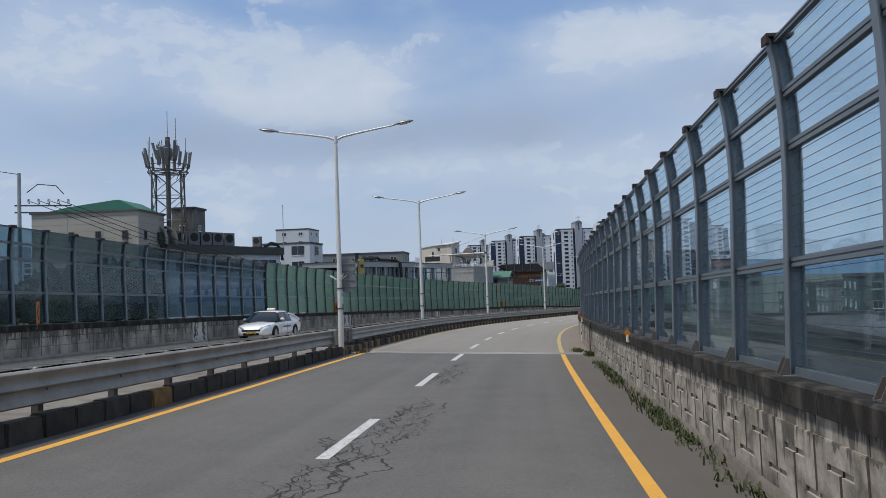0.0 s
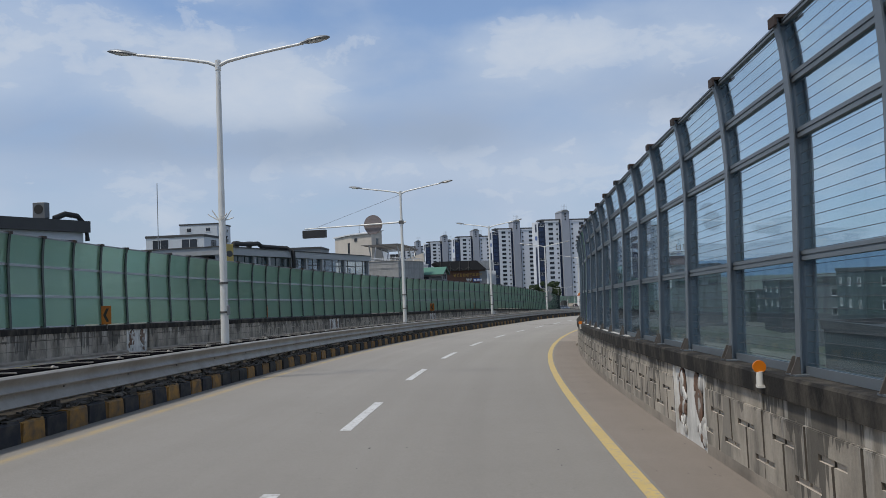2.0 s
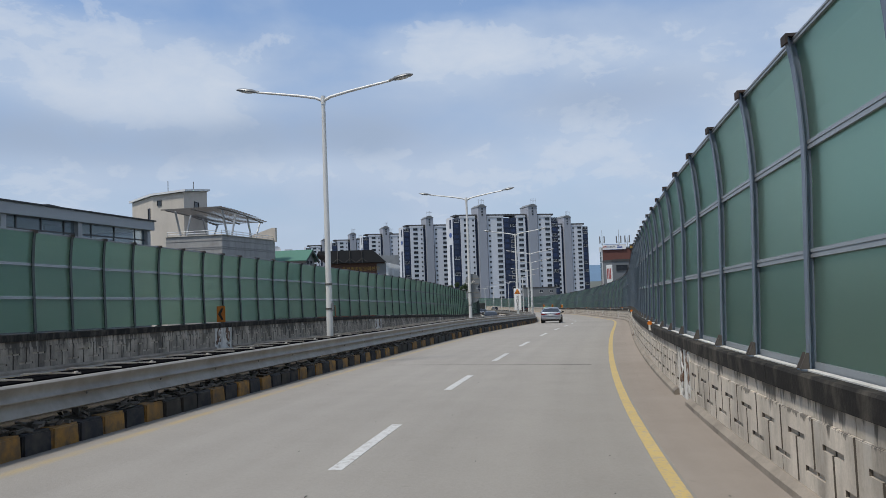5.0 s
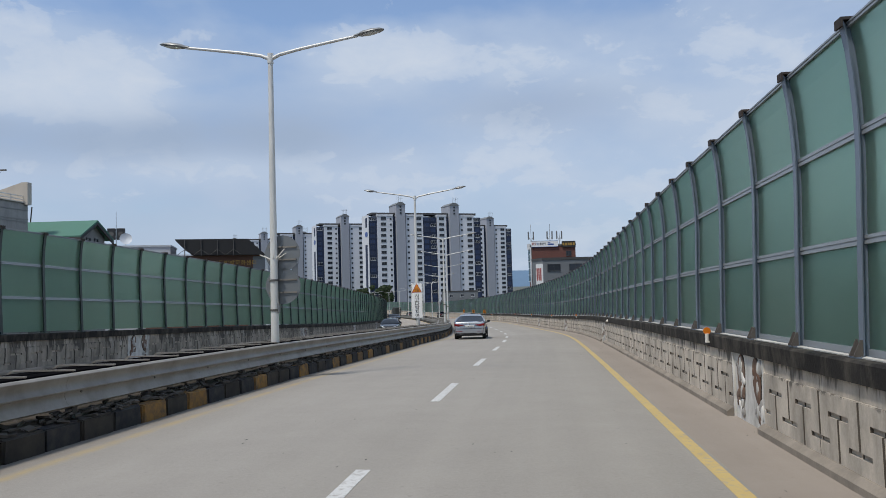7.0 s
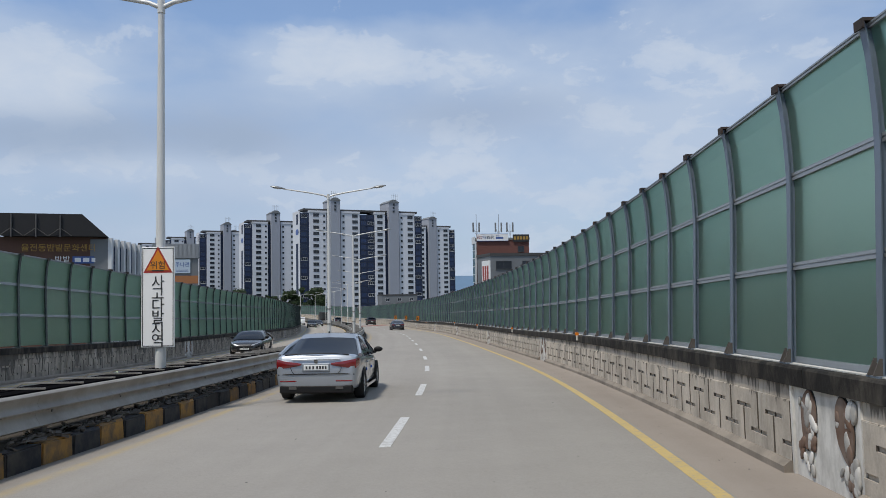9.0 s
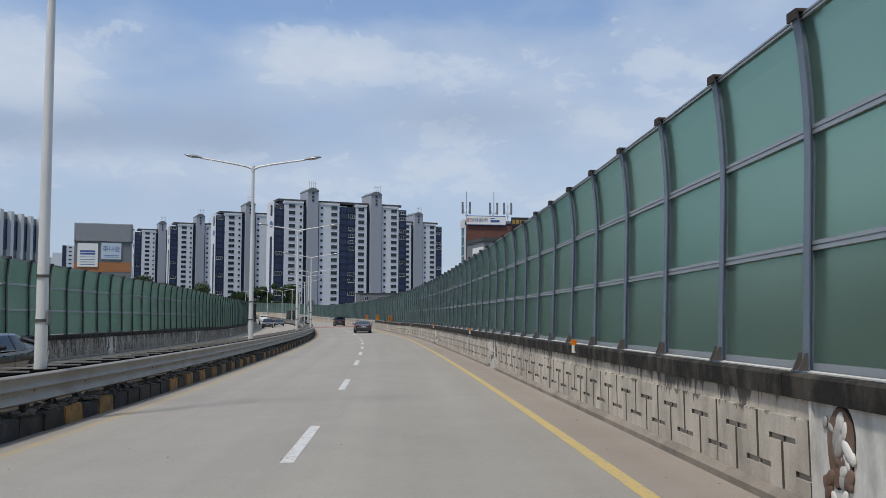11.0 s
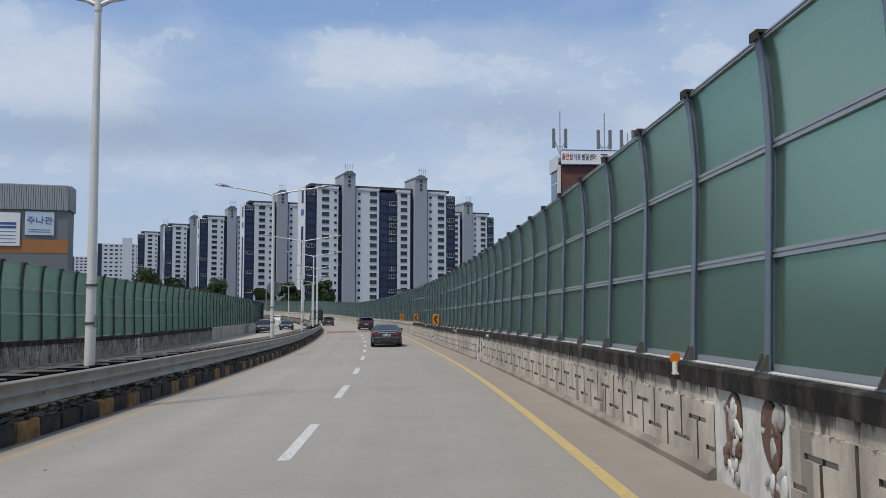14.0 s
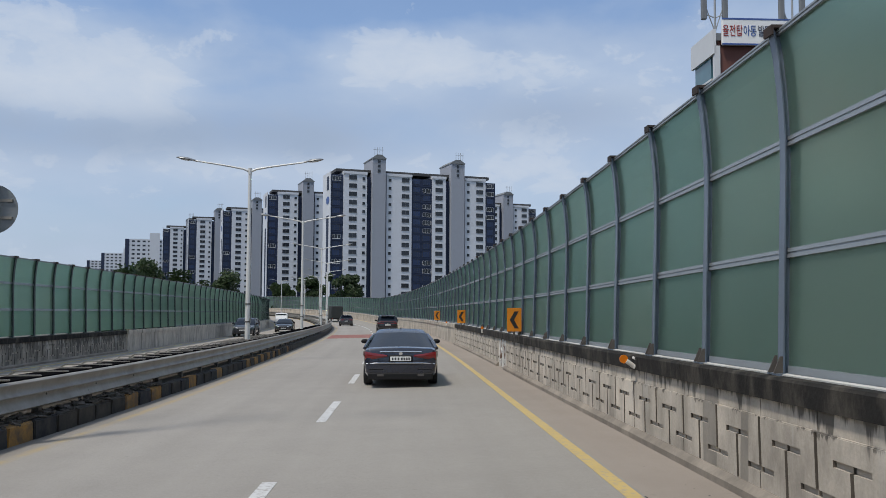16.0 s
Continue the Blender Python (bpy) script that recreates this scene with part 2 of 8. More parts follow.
def panel_green(name):
    """Milky green sheet that lets light through."""
    m = bpy.data.materials.new(name)
    m.use_nodes = True
    k = Nodes(m.node_tree)
    where = k.add("ShaderNodeNewGeometry").outputs["Position"]
    each = k.add("ShaderNodeObjectInfo").outputs["Random"]
    dirt = k.math("ADD", k.math("MULTIPLY", k.noise(where, 0.8, 5.0), 0.5), k.math("MULTIPLY", each, 0.6))
    col = k.mix(dirt, (0.25, 0.337, 0.296, 1), (0.333, 0.412, 0.358, 1))
    thru = k.mix(dirt, (0.16, 0.285, 0.243, 1), (0.22, 0.345, 0.288, 1))
    face = k.add("ShaderNodeBsdfPrincipled", Base_Color=col, Roughness=0.32)
    back = k.add("ShaderNodeBsdfTranslucent", Color=thru)
    both = k.add("ShaderNodeMixShader", i0=0.5, i1=face.outputs[0], i2=back.outputs[0])
    through_it = k.add("ShaderNodeBsdfRefraction", Color=k.mix(dirt, (0.68, 0.88, 0.785, 1), (0.80, 0.925, 0.81, 1)), Roughness=0.4, IOR=1.18)
    both = k.add("ShaderNodeMixShader", i0=0.64, i1=both.outputs[0], i2=through_it.outputs[0])
    k.tree.links.new(both.outputs[0], k.add("ShaderNodeOutputMaterial").inputs[0])
    return m


def clear_sheet(name, tint, gloss=0.05, dirt=0.08):
    """A clear pane: most light goes straight through, some is mirrored, and dust lies on it."""
    m = bpy.data.materials.new(name)
    m.use_nodes = True
    k = Nodes(m.node_tree)
    where = k.add("ShaderNodeNewGeometry").outputs["Position"]
    thru = k.add("ShaderNodeBsdfTransparent", Color=(*tint, 1))
    shine = k.add("ShaderNodeBsdfGlossy", Color=(0.9, 0.95, 1.0, 1), Roughness=gloss)
    both = k.add("ShaderNodeMixShader", i0=k.math("ADD", k.math("MULTIPLY", k.math("POWER", k.add("ShaderNodeLayerWeight", Blend=0.5).outputs["Facing"], 4.0), 0.5), 0.04), i1=thru.outputs[0], i2=shine.outputs[0])
    dust = k.add("ShaderNodeBsdfDiffuse", Color=(0.42, 0.47, 0.52, 1))
    amount = k.ramp(k.noise(where, 1.3, 5.0), ((0.3, dirt * 0.4), (0.75, dirt * 1.8)))
    allin = k.add("ShaderNodeMixShader", i0=amount, i1=both.outputs[0], i2=dust.outputs[0])
    k.tree.links.new(allin.outputs[0], k.add("ShaderNodeOutputMaterial").inputs[0])
    return m


def car_paint(name, color, metal=0.0, rough=0.28):
    m = bpy.data.materials.new(name)
    m.use_nodes = True
    k = Nodes(m.node_tree)
    where = k.add("ShaderNodeNewGeometry").outputs["Position"]
    flakes = k.noise(where, 900.0, 1.0)
    dust = k.noise(where, 3.0, 4.0)
    col = k.mix(k.math("MULTIPLY", flakes, 0.25), (*color, 1), (color[0] * 1.5 + 0.01, color[1] * 1.5 + 0.01, color[2] * 1.5 + 0.01, 1))
    col = k.mix(k.math("MULTIPLY", dust, 0.03), col, (0.35, 0.33, 0.3, 1))
    out = k.add("ShaderNodeBsdfPrincipled", Base_Color=col, Roughness=k.math("ADD", k.math("MULTIPLY", dust, 0.1), rough), Metallic=metal, Coat_Weight=1.0, Coat_Roughness=0.05)
    k.tree.links.new(out.outputs[0], k.add("ShaderNodeOutputMaterial").inputs[0])
    return m


def leaf_material(name, color):
    m = bpy.data.materials.new(name)
    m.use_nodes = True
    k = Nodes(m.node_tree)
    each = k.add("ShaderNodeNewGeometry").outputs["Random Per Island"]
    col = k.mix(each, (color[0] * 0.55, color[1] * 0.6, color[2] * 0.55, 1), (color[0] * 1.5, color[1] * 1.4, color[2] * 1.2, 1))
    face = k.add("ShaderNodeBsdfPrincipled", Base_Color=col, Roughness=0.6)
    back = k.add("ShaderNodeBsdfTranslucent", Color=col)
    both = k.add("ShaderNodeMixShader", i0=0.3, i1=face.outputs[0], i2=back.outputs[0])
    k.tree.links.new(both.outputs[0], k.add("ShaderNodeOutputMaterial").inputs[0])
    return m


ASPHALT = road_surface("old_asphalt", (0.058, 0.054, 0.050), (0.150, 0.142, 0.132), 0.9, 0.8)
CONCRETE_ROAD = road_surface("concrete_road", (0.221, 0.203, 0.181), (0.338, 0.315, 0.283), 0.55, 0.8, True)
CONCRETE_FAR = road_surface("concrete_road_opposite", (0.265, 0.237, 0.207), (0.365, 0.33, 0.292), 0.20)
SHOULDER = road_surface("stained_shoulder", (0.235, 0.200, 0.168), (0.345, 0.300, 0.258), 0.12)
MID_SHOULDER = road_surface("dark_stained_shoulder", (0.17, 0.142, 0.118), (0.255, 0.218, 0.185), 0.3)
OLD_SHOULDER = road_surface("old_shoulder", (0.080, 0.070, 0.061), (0.140, 0.124, 0.110), 0.5)
WHITE_LINE = worn_paint("white_road_paint", (0.60, 0.60, 0.58), (0.30, 0.28, 0.26), 0.13)
RED_SURFACE = worn_paint("red_road_paint", (0.27, 0.10, 0.075), (0.28, 0.22, 0.19), 0.10, 6.0)
YELLOW_FRESH = worn_paint("yellow_road_paint", (0.78, 0.40, 0.06), (0.20, 0.18, 0.15), 0.02)
YELLOW_WORN = worn_paint("faded_yellow_road_paint", (0.56, 0.41, 0.15), (0.32, 0.28, 0.23), 0.12)
PARAPET = material("parapet_concrete", (0.54, 0.482, 0.408), 0.9, 0, 0.4, 35, 0.012, 0.75, (0.13, 0.118, 0.10), 0.75, 0.2, streaks=True, drips=0.4)
PARAPET_OLD = material("weathered_parapet_concrete", (0.40, 0.36, 0.305), 0.92, 0, 0.4, 30, 0.015, 1.15, (0.05, 0.046, 0.04), 3.2, 0.25, drips=0.8)
PARAPET_MID = material("dirty_parapet_concrete", (0.37, 0.33, 0.275), 0.92, 0, 0.3, 30, 0.015, 1.0, (0.055, 0.05, 0.043), 0.8, 0.2, streaks=True, drips=1.0)
FOOT_DIRT = material("dirty_foot_concrete", (0.27, 0.235, 0.195), 0.93, 0, 0.35, 30, 0.012, 0.8, (0.11, 0.095, 0.078), 1.3)
CAP = material("blackened_concrete_cap", (0.022, 0.021, 0.020), 0.97, 0, 0.8, 25, 0.02, 0.35, (0.22, 0.195, 0.16), 1.3, 0.1, streaks=True, gloss=0.2)
KERB_BLACK = material("kerb_black_paint", (0.014, 0.015, 0.020), 0.85, 0, 0.35, 30, 0.012, 0.8, (0.07, 0.06, 0.048), 4.0, 0.5)
KERB_YELLOW = material("kerb_yellow_paint", (0.30, 0.155, 0.035), 0.8, 0, 0.3, 30, 0.012, 1.0, (0.075, 0.062, 0.05), 5.0, 0.4)
KERB_BARE = material("kerb_bare_concrete", (0.052, 0.043, 0.034), 0.9, 0, 0.3, 30, 0.012, 1.0, (0.016, 0.015, 0.014), 2.6, 0.6)
MEDIAN_BARE = material("bare_median_concrete", (0.24, 0.22, 0.195), 0.92, 0, 0.3, 25, 0.012, 0.8, (0.09, 0.08, 0.07), 1.2)
MEDIAN = material("median_rubble_concrete", (0.062, 0.052, 0.042), 0.95, 0, 0.5, 20, 0.03, 1.2, (0.03, 0.028, 0.022), 1.6)
CRUMBS = material("dusty_concrete_crumbs", (0.12, 0.105, 0.09), 0.95, 0, 0.6, 20, 0.02, 1.2, (0.04, 0.036, 0.03), 3.0)
GALV = material("galvanised_steel", (0.255, 0.240, 0.216), 0.45, 0.12, 0.25, 20, 0.002, 0.75, (0.13, 0.11, 0.09), 1.6)
GALV_DARK = material("dirty_steel", (0.11, 0.105, 0.10), 0.55, 0.4, 0.2, 20, 0.004, 0.5, (0.06, 0.05, 0.045), 1.4)
POST_GREY = material("blue_grey_powder_coat", (0.155, 0.18, 0.205), 0.42, 0.25, 0.1, 25, 0.002, 0.3, (0.09, 0.095, 0.10), 1.0)
POST_PALE = material("pale_blue_grey_coat", (0.155, 0.192, 0.245), 0.4, 0.15, 0.1, 25, 0.002, 0.3, (0.14, 0.15, 0.165), 1.0)
SILL = material("pale_sill_strip", (0.55, 0.545, 0.52), 0.7, 0, 0.2, 20, 0.003, 0.5, (0.22, 0.20, 0.17), 2.0)
WEDGE = material("dull_brown_steel", (0.10, 0.088, 0.078), 0.7, 0.2, 0.25, 25, 0.004)
POST_DARK = material("dark_green_grey_coat", (0.055, 0.072, 0.072), 0.5, 0.2, 0.12, 25, 0.002)
RAIL_GREY = material("light_grey_rail", (0.34, 0.37, 0.40), 0.4, 0.35, 0.1, 25, 0.001)
LAMP_POLE = material("white_lamp_pole", (0.62, 0.62, 0.60), 0.45, 0.1, 0.08, 15, 0.001, 0.25, (0.35, 0.34, 0.32), 0.9)
LAMP_HEAD = material("lamp_housing", (0.22, 0.23, 0.24), 0.4, 0.3, 0.1, 20, 0.001)
LAMP_GLASS = material("lamp_lens", (0.55, 0.56, 0.55), 0.2, 0, 0.05, 20, 0)
SIGN_BACK = material("sign_back_aluminium", (0.20, 0.215, 0.225), 0.5, 0.5, 0.1, 12, 0.001)
SIGN_WHITE = material("sign_white", (0.78, 0.78, 0.77), 0.4, 0, 0.05, 12, 0)
SIGN_BLACK = material("sign_black", (0.02, 0.02, 0.022), 0.5, 0, 0.1, 12, 0)
SIGN_YELLOW = material("sign_yellow", (0.64, 0.22, 0.013), 0.4, 0, 0.06, 12, 0)
SIGN_ORANGE = material("faded_sign_orange", (0.50, 0.15, 0.02), 0.5, 0, 0.25, 12, 0, 0.5, (0.30, 0.10, 0.02), 5.0)
SIGN_RED = material("sign_red", (0.32, 0.03, 0.02), 0.45, 0, 0.06, 12, 0)
SIGN_BLUE = material("sign_blue", (0.05, 0.10, 0.30), 0.45, 0, 0.06, 12, 0)
SIGN_GOLD = material("sign_gold", (0.42, 0.25, 0.06), 0.4, 0.4, 0.06, 12, 0)
REFLECTOR = material("orange_reflector", (0.62, 0.17, 0.008), 0.3, 0, 0.12, 30, 0)
PLASTIC_WHITE = material("white_plastic", (0.62, 0.60, 0.55), 0.5, 0, 0.1, 20, 0)
GREEN = panel_green("milky_green_panel")
CLEAR = clear_sheet("clear_panel", (0.76, 0.85, 0.89), 0.03, 0.03)
CLEAR_LEFT = clear_sheet("clear_panel_far_wall", (0.43, 0.53, 0.57), 0.05, 0.04)
WIRE = material("dark_thread", (0.06, 0.07, 0.08), 0.6, 0, 0.05, 10, 0)
SEAL = material("black_rubber", (0.02, 0.02, 0.02), 0.8, 0, 0.2, 30, 0.002)
GAP_SHADE = material("black_gap_shade", (0.006, 0.006, 0.007), 1.0, 0, 0.3, 30, 0.002, gloss=0.0)
DRAWN_STONE = material("mural_plaster", (0.62, 0.61, 0.58), 0.85, 0, 0.2, 25, 0.01, 0.7, (0.22, 0.21, 0.19), 1.8, streaks=True)
MURAL_BROWN = material("mural_brown", (0.13, 0.075, 0.05), 0.85, 0, 0.3, 25, 0.008, 0.4, (0.30, 0.28, 0.25), 2.0)
MURAL_GREY = material("mural_grey", (0.36, 0.35, 0.33), 0.85, 0, 0.3, 25, 0.008, 0.5, (0.08, 0.08, 0.08), 2.0)
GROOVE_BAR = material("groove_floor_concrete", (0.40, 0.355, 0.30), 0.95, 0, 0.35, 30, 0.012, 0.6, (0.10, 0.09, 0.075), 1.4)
# dark tone that stands for shade in the upright grooves
STEM_SHADE = material("shaded_groove_concrete", (0.115, 0.10, 0.084), 0.95, 0, 0.4, 30, 0.012, 0.8, (0.07, 0.062, 0.05), 2.0)
GROOVE = material("dark_groove_concrete", (0.12, 0.105, 0.09), 0.95, 0, 0.4, 30, 0.012, 0.8, (0.06, 0.053, 0.045), 1.4)
DARK_LINE = material("dark_line_grey", (0.115, 0.105, 0.095), 0.9, 0, 0.3, 20, 0.004, 0.8, (0.21, 0.19, 0.17), 1.5)
POST_CAP = material("rusty_black_post_cap", (0.035, 0.028, 0.025), 0.75, 0.2, 0.4, 20, 0.004, 0.5, (0.10, 0.045, 0.025), 2.0)
RUST = material("rusty_plate", (0.10, 0.055, 0.035), 0.85, 0.2, 0.3, 20, 0.004)

# ---- the line of the road ----
# heading of the right edge line, in radians to the right of +y, against metres along it
BEND_AT = [-60, -30, -8, 14, 36, 58, 80, 102, 124, 146, 168, 190, 212, 234, 256, 278, 300, 330, 360, 400, 450, 520, 640]
BEND = [0.0715, 0.0715, 0.0581, 0.0469, 0.0572, 0.1069, 0.2447, 0.3417, 0.3752, 0.3701, 0.2796, 0.2498, 0.2355, 0.1893, 0.1701, 0.1457, 0.125, 0.09, 0.03, -0.15, -0.45, -0.85, -1.3]
STEP = 0.5
S_AXIS = np.arange(-60.0, 640.0, STEP)
turning = np.convolve(np.pad(np.interp(S_AXIS, BEND_AT, BEND), 15, mode="edge"), np.ones(31) / 31, "valid")
LINE_X, LINE_Y = np.cumsum(np.sin(turning)) * STEP, np.cumsum(np.cos(turning)) * STEP
start = int(30 / STEP)
LINE_X, LINE_Y = LINE_X - LINE_X[start] + 1.722, LINE_Y - LINE_Y[start] - 30.0
FALL_AT = [-60, 0, 25, 50, 75, 100, 125, 150, 175, 200, 225, 250, 275, 361, 640]
FALL = [2.2, -0.351, -1.356, -2.173, -3.039, -3.883, -4.564, -5.506, -6.621, -7.559, -8.464, -9.448, -10.2, -12.9, -15.0]
LINE_Z = np.convolve(np.pad(np.interp(S_AXIS, FALL_AT, FALL), 15, mode="reflect", reflect_type="odd"), np.ones(31) / 31, "valid")
BANK_AT, BANK = [-60, 10, 60, 150, 190, 240, 640], [0.0, -0.032, -0.0276, 0.0063, 0.0129, 0.0195, 0.0195]


def heading_at(s):
    return float(np.interp(s, S_AXIS, turning))


def on_road(s, lat, up=0.0):
    """The place s metres along, lat metres to the right of the right edge line, up metres over the road."""
    a = heading_at(s)
    x, y, z = (float(np.interp(s, S_AXIS, line)) for line in (LINE_X, LINE_Y, LINE_Z))
    return Vector((x + lat * math.cos(a), y - lat * math.sin(a), z + up + float(np.interp(s, BANK_AT, BANK)) * (lat + 2.0)))


def stand(s, lat, up=0.0, turn=0.0):
    """The pose of a thing that stands upright on the road: its x to the right, its y along the road."""
    return Matrix.Translation(on_road(s, lat, up)) @ pose(0, 0, 0, 0, 0, -math.degrees(heading_at(s)) + turn)


def lie(s, lat, up=0.0, span=2.0):
    """As stand(), but tilted along the slope of a chord that is span metres long and begins at s."""
    a, b = on_road(s, lat, up), on_road(s + span, lat, up)
    way = (b - a).normalized()
    side = way.cross(Vector((0, 0, 1))).normalized()
    above = side.cross(way)
    return Matrix.Translation(a) @ Matrix((side, way, above)).transposed().to_4x4()


# ---- mesh helpers ----


def thing(name, label, category, group="", kind="", m=None):
    ob = new(name)
    ob.empty_display_size = 0.2
    if m is not None:
        ob.matrix_world = m
    return tagged(ob, label, category, group, kind)


def mesh_of(name, bm, mats, smooth=False):
    me = bpy.data.meshes.new(name)
    bm.to_mesh(me)
    bm.free()
    for m in mats if isinstance(mats, (list, tuple)) else [mats]:
        me.materials.append(m)
    if smooth:
        me.shade_smooth()
        me.set_sharp_from_angle(angle=radians(38))
    return me


def part(name, data, mats=None, parent=None, label="", m=None, smooth=False):
    """Links a bmesh or a mesh as one object under a thing or a part; m is its pose in the parent."""
    me = mesh_of(name, data, mats, smooth) if isinstance(data, bmesh.types.BMesh) else data
    ob = new(name, me)
    if parent is not None:
        ob.parent = parent
    if m is not None:
        ob.matrix_basis = m
    return tagged(ob, label) if label else ob


def box(bm, x0, x1, y0, y1, z0, z1, mat=0, m=None):
    vs = [bm.verts.new(Vector(p) if m is None else m @ Vector(p)) for p in ((x0, y0, z0), (x1, y0, z0), (x1, y1, z0), (x0, y1, z0), (x0, y0, z1), (x1, y0, z1), (x1, y1, z1), (x0, y1, z1))]
    for f in ((3, 2, 1, 0), (4, 5, 6, 7), (0, 1, 5, 4), (1, 2, 6, 5), (2, 3, 7, 6), (3, 0, 4, 7)):
        bm.faces.new([vs[i] for i in f]).material_index = mat
    return vs


def soft_box(x0, x1, y0, y1, z0, z1, r=0.01, cuts=1):
    bm = bmesh.new()
    box(bm, x0, x1, y0, y1, z0, z1)
    bmesh.ops.bevel(bm, geom=bm.edges[:], offset=r, segments=cuts, affect="EDGES")
    return bm


def tube(bm, points, radius, sides=8, mat=0, ends=True):
    """A round bar along points; radius is one number or one for each point."""
    rings = []
    pts = [Vector(p) for p in points]
    for i, p in enumerate(pts):
        way = (pts[min(i + 1, len(pts) - 1)] - pts[max(i - 1, 0)]).normalized()
        side = way.cross(Vector((0, 0, 1)) if abs(way.z) < 0.9 else Vector((1, 0, 0))).normalized()
        above = side.cross(way)
        r = radius[i] if isinstance(radius, (list, tuple)) else radius
        rings.append([bm.verts.new(p + (side * math.cos(a) + above * math.sin(a)) * r) for a in (2 * math.pi * n / sides for n in range(sides))])
    for a, b in zip(rings, rings[1:]):
        for n in range(sides):
            bm.faces.new((a[n], a[(n + 1) % sides], b[(n + 1) % sides], b[n])).material_index = mat
    if ends:
        bm.faces.new(rings[0]).material_index = mat
        bm.faces.new(rings[-1][::-1]).material_index = mat


def disc(bm, m, radius, depth, sides=28, mat=0):
    a, b = ([bm.verts.new(m @ Vector((radius * math.cos(2 * math.pi * n / sides), radius * math.sin(2 * math.pi * n / sides), z))) for n in range(sides)] for z in (0, depth))
    bm.faces.new(a[::-1]).material_index = mat
    bm.faces.new(b).material_index = mat
    for n in range(sides):
        bm.faces.new((a[n], a[(n + 1) % sides], b[(n + 1) % sides], b[n])).material_index = mat


def prism(bm, outline, y0, y1, mat=0, m=None):
    """A flat outline in x and z, drawn out from y0 to y1."""
    put = lambda x, y, z: bm.verts.new((m @ Vector((x, y, z))) if m is not None else (x, y, z))
    a, b = [put(x, y0, z) for x, z in outline], [put(x, y1, z) for x, z in outline]
    bm.faces.new(a).material_index = mat
    bm.faces.new(b[::-1]).material_index = mat
    for n in range(len(outline)):
        j = (n + 1) % len(outline)
        bm.faces.new((a[j], a[n], b[n], b[j])).material_index = mat


def sweep(name, profile, s0, s1, mat, step=2.0, closed=True, uv=False, parent=None, label="", smooth=False):
    """A profile of (lat, up) drawn along the road from s0 to s1."""
    stops = [s0 + (s1 - s0) * i / max(1, round((s1 - s0) / step)) for i in range(max(1, round((s1 - s0) / step)) + 1)]
    n = len(profile)
    verts = [tuple(on_road(s, lat, up)) for s in stops for lat, up in profile]
    faces = [(i * n + j, i * n + (j + 1) % n, (i + 1) * n + (j + 1) % n, (i + 1) * n + j) for i in range(len(stops) - 1) for j in range(n if closed else n - 1)]
    if closed:
        faces += [tuple(range(n))[::-1], tuple((len(stops) - 1) * n + j for j in range(n))]
    me = bpy.data.meshes.new(name)
    me.from_pydata(verts, [], faces)
    me.materials.append(mat)
    if uv:
        layer = me.uv_layers.new(name="UVMap")
        flat = [(profile[v % n][0], stops[v // n]) for v in range(len(verts))]
        for loop in me.loops:
            layer.data[loop.index].uv = flat[loop.vertex_index]
    bm = bmesh.new()
    bm.from_mesh(me)
    bmesh.ops.recalc_face_normals(bm, faces=bm.faces[:])
    if not closed and sum(f.normal.z for f in bm.faces) < 0:
        bmesh.ops.reverse_faces(bm, faces=bm.faces[:])
    bm.to_mesh(me)
    bm.free()
    if smooth:
        me.shade_smooth()
        me.set_sharp_from_angle(angle=radians(50))
    ob = new(name, me)
    if parent is not None:
        ob.parent = parent
    return tagged(ob, label) if label else ob


# ---- ground and roads ----
JOINT = 42.1          # the expansion joint between old asphalt and concrete
S_FIRST, S_LAST = -45.0, 620.0
LEFT_WALL = -17.2


def make_ground():
    xs = [-4000, -1500, -500, -200, -80, 0, 80, 200, 500, 1500, 4000]
    ys = [-1500, -400, -100, 0, 60, 120, 180, 240, 300, 360, 420, 600, 1000, 2000, 4600]
    bm = bmesh.new()
    rows = [[bm.verts.new((x, y, float(np.interp(y, [-100, 0, 420], [-7.0, -9.0, -19.0])))) for x in xs] for y in ys]
    for a, b in zip(rows, rows[1:]):
        for i in range(len(xs) - 1):
            bm.faces.new((a[i], a[i + 1], b[i + 1], b[i]))
    mat = material("city_ground", (0.10, 0.105, 0.095), 0.95, 0, 0.4, 3.0, 0.02, 0.8, (0.05, 0.075, 0.035), 0.02, coarse=0.05)
    tagged(part("ground", bm, mat), "grey and green city ground below the elevated road", "ground", kind="structure")


make_ground()
tagged(sweep("road", [(-7.9, -0.02)] + [(-7.3, 0.0), (-5.5, 0), (-3.65, 0.0), (-1.8, 0), (0.0, 0.0), (0.12, 0.0)], S_FIRST, JOINT - 0.42, ASPHALT, closed=False, uv=True), "worn grey asphalt carriageway with crack lines", "road", kind="structure")
tagged(sweep("road", [(-7.9, -0.02)] + [(-7.3, 0.0), (-5.5, 0), (-3.65, 0.0), (-1.8, 0), (0.0, 0.0), (0.12, 0.0)], JOINT + 0.42, S_LAST, CONCRETE_ROAD, closed=False, uv=True), "pale beige concrete carriageway of the elevated road", "road", kind="structure")
tagged(sweep("road_shoulder", [(0.12, 0.0), (0.6, 0.0), (1.3, 0.0)], S_FIRST, JOINT - 0.42, OLD_SHOULDER, closed=False, uv=True), "dark dusty asphalt shoulder beside the parapet", "shoulder", kind="structure")
tagged(sweep("road_shoulder", [(0.12, 0.0), (0.6, 0.0), (1.3, 0.0)], 78.0, S_LAST, SHOULDER, closed=False, uv=True), "sandy brownish concrete shoulder beside the parapet", "shoulder", kind="structure")
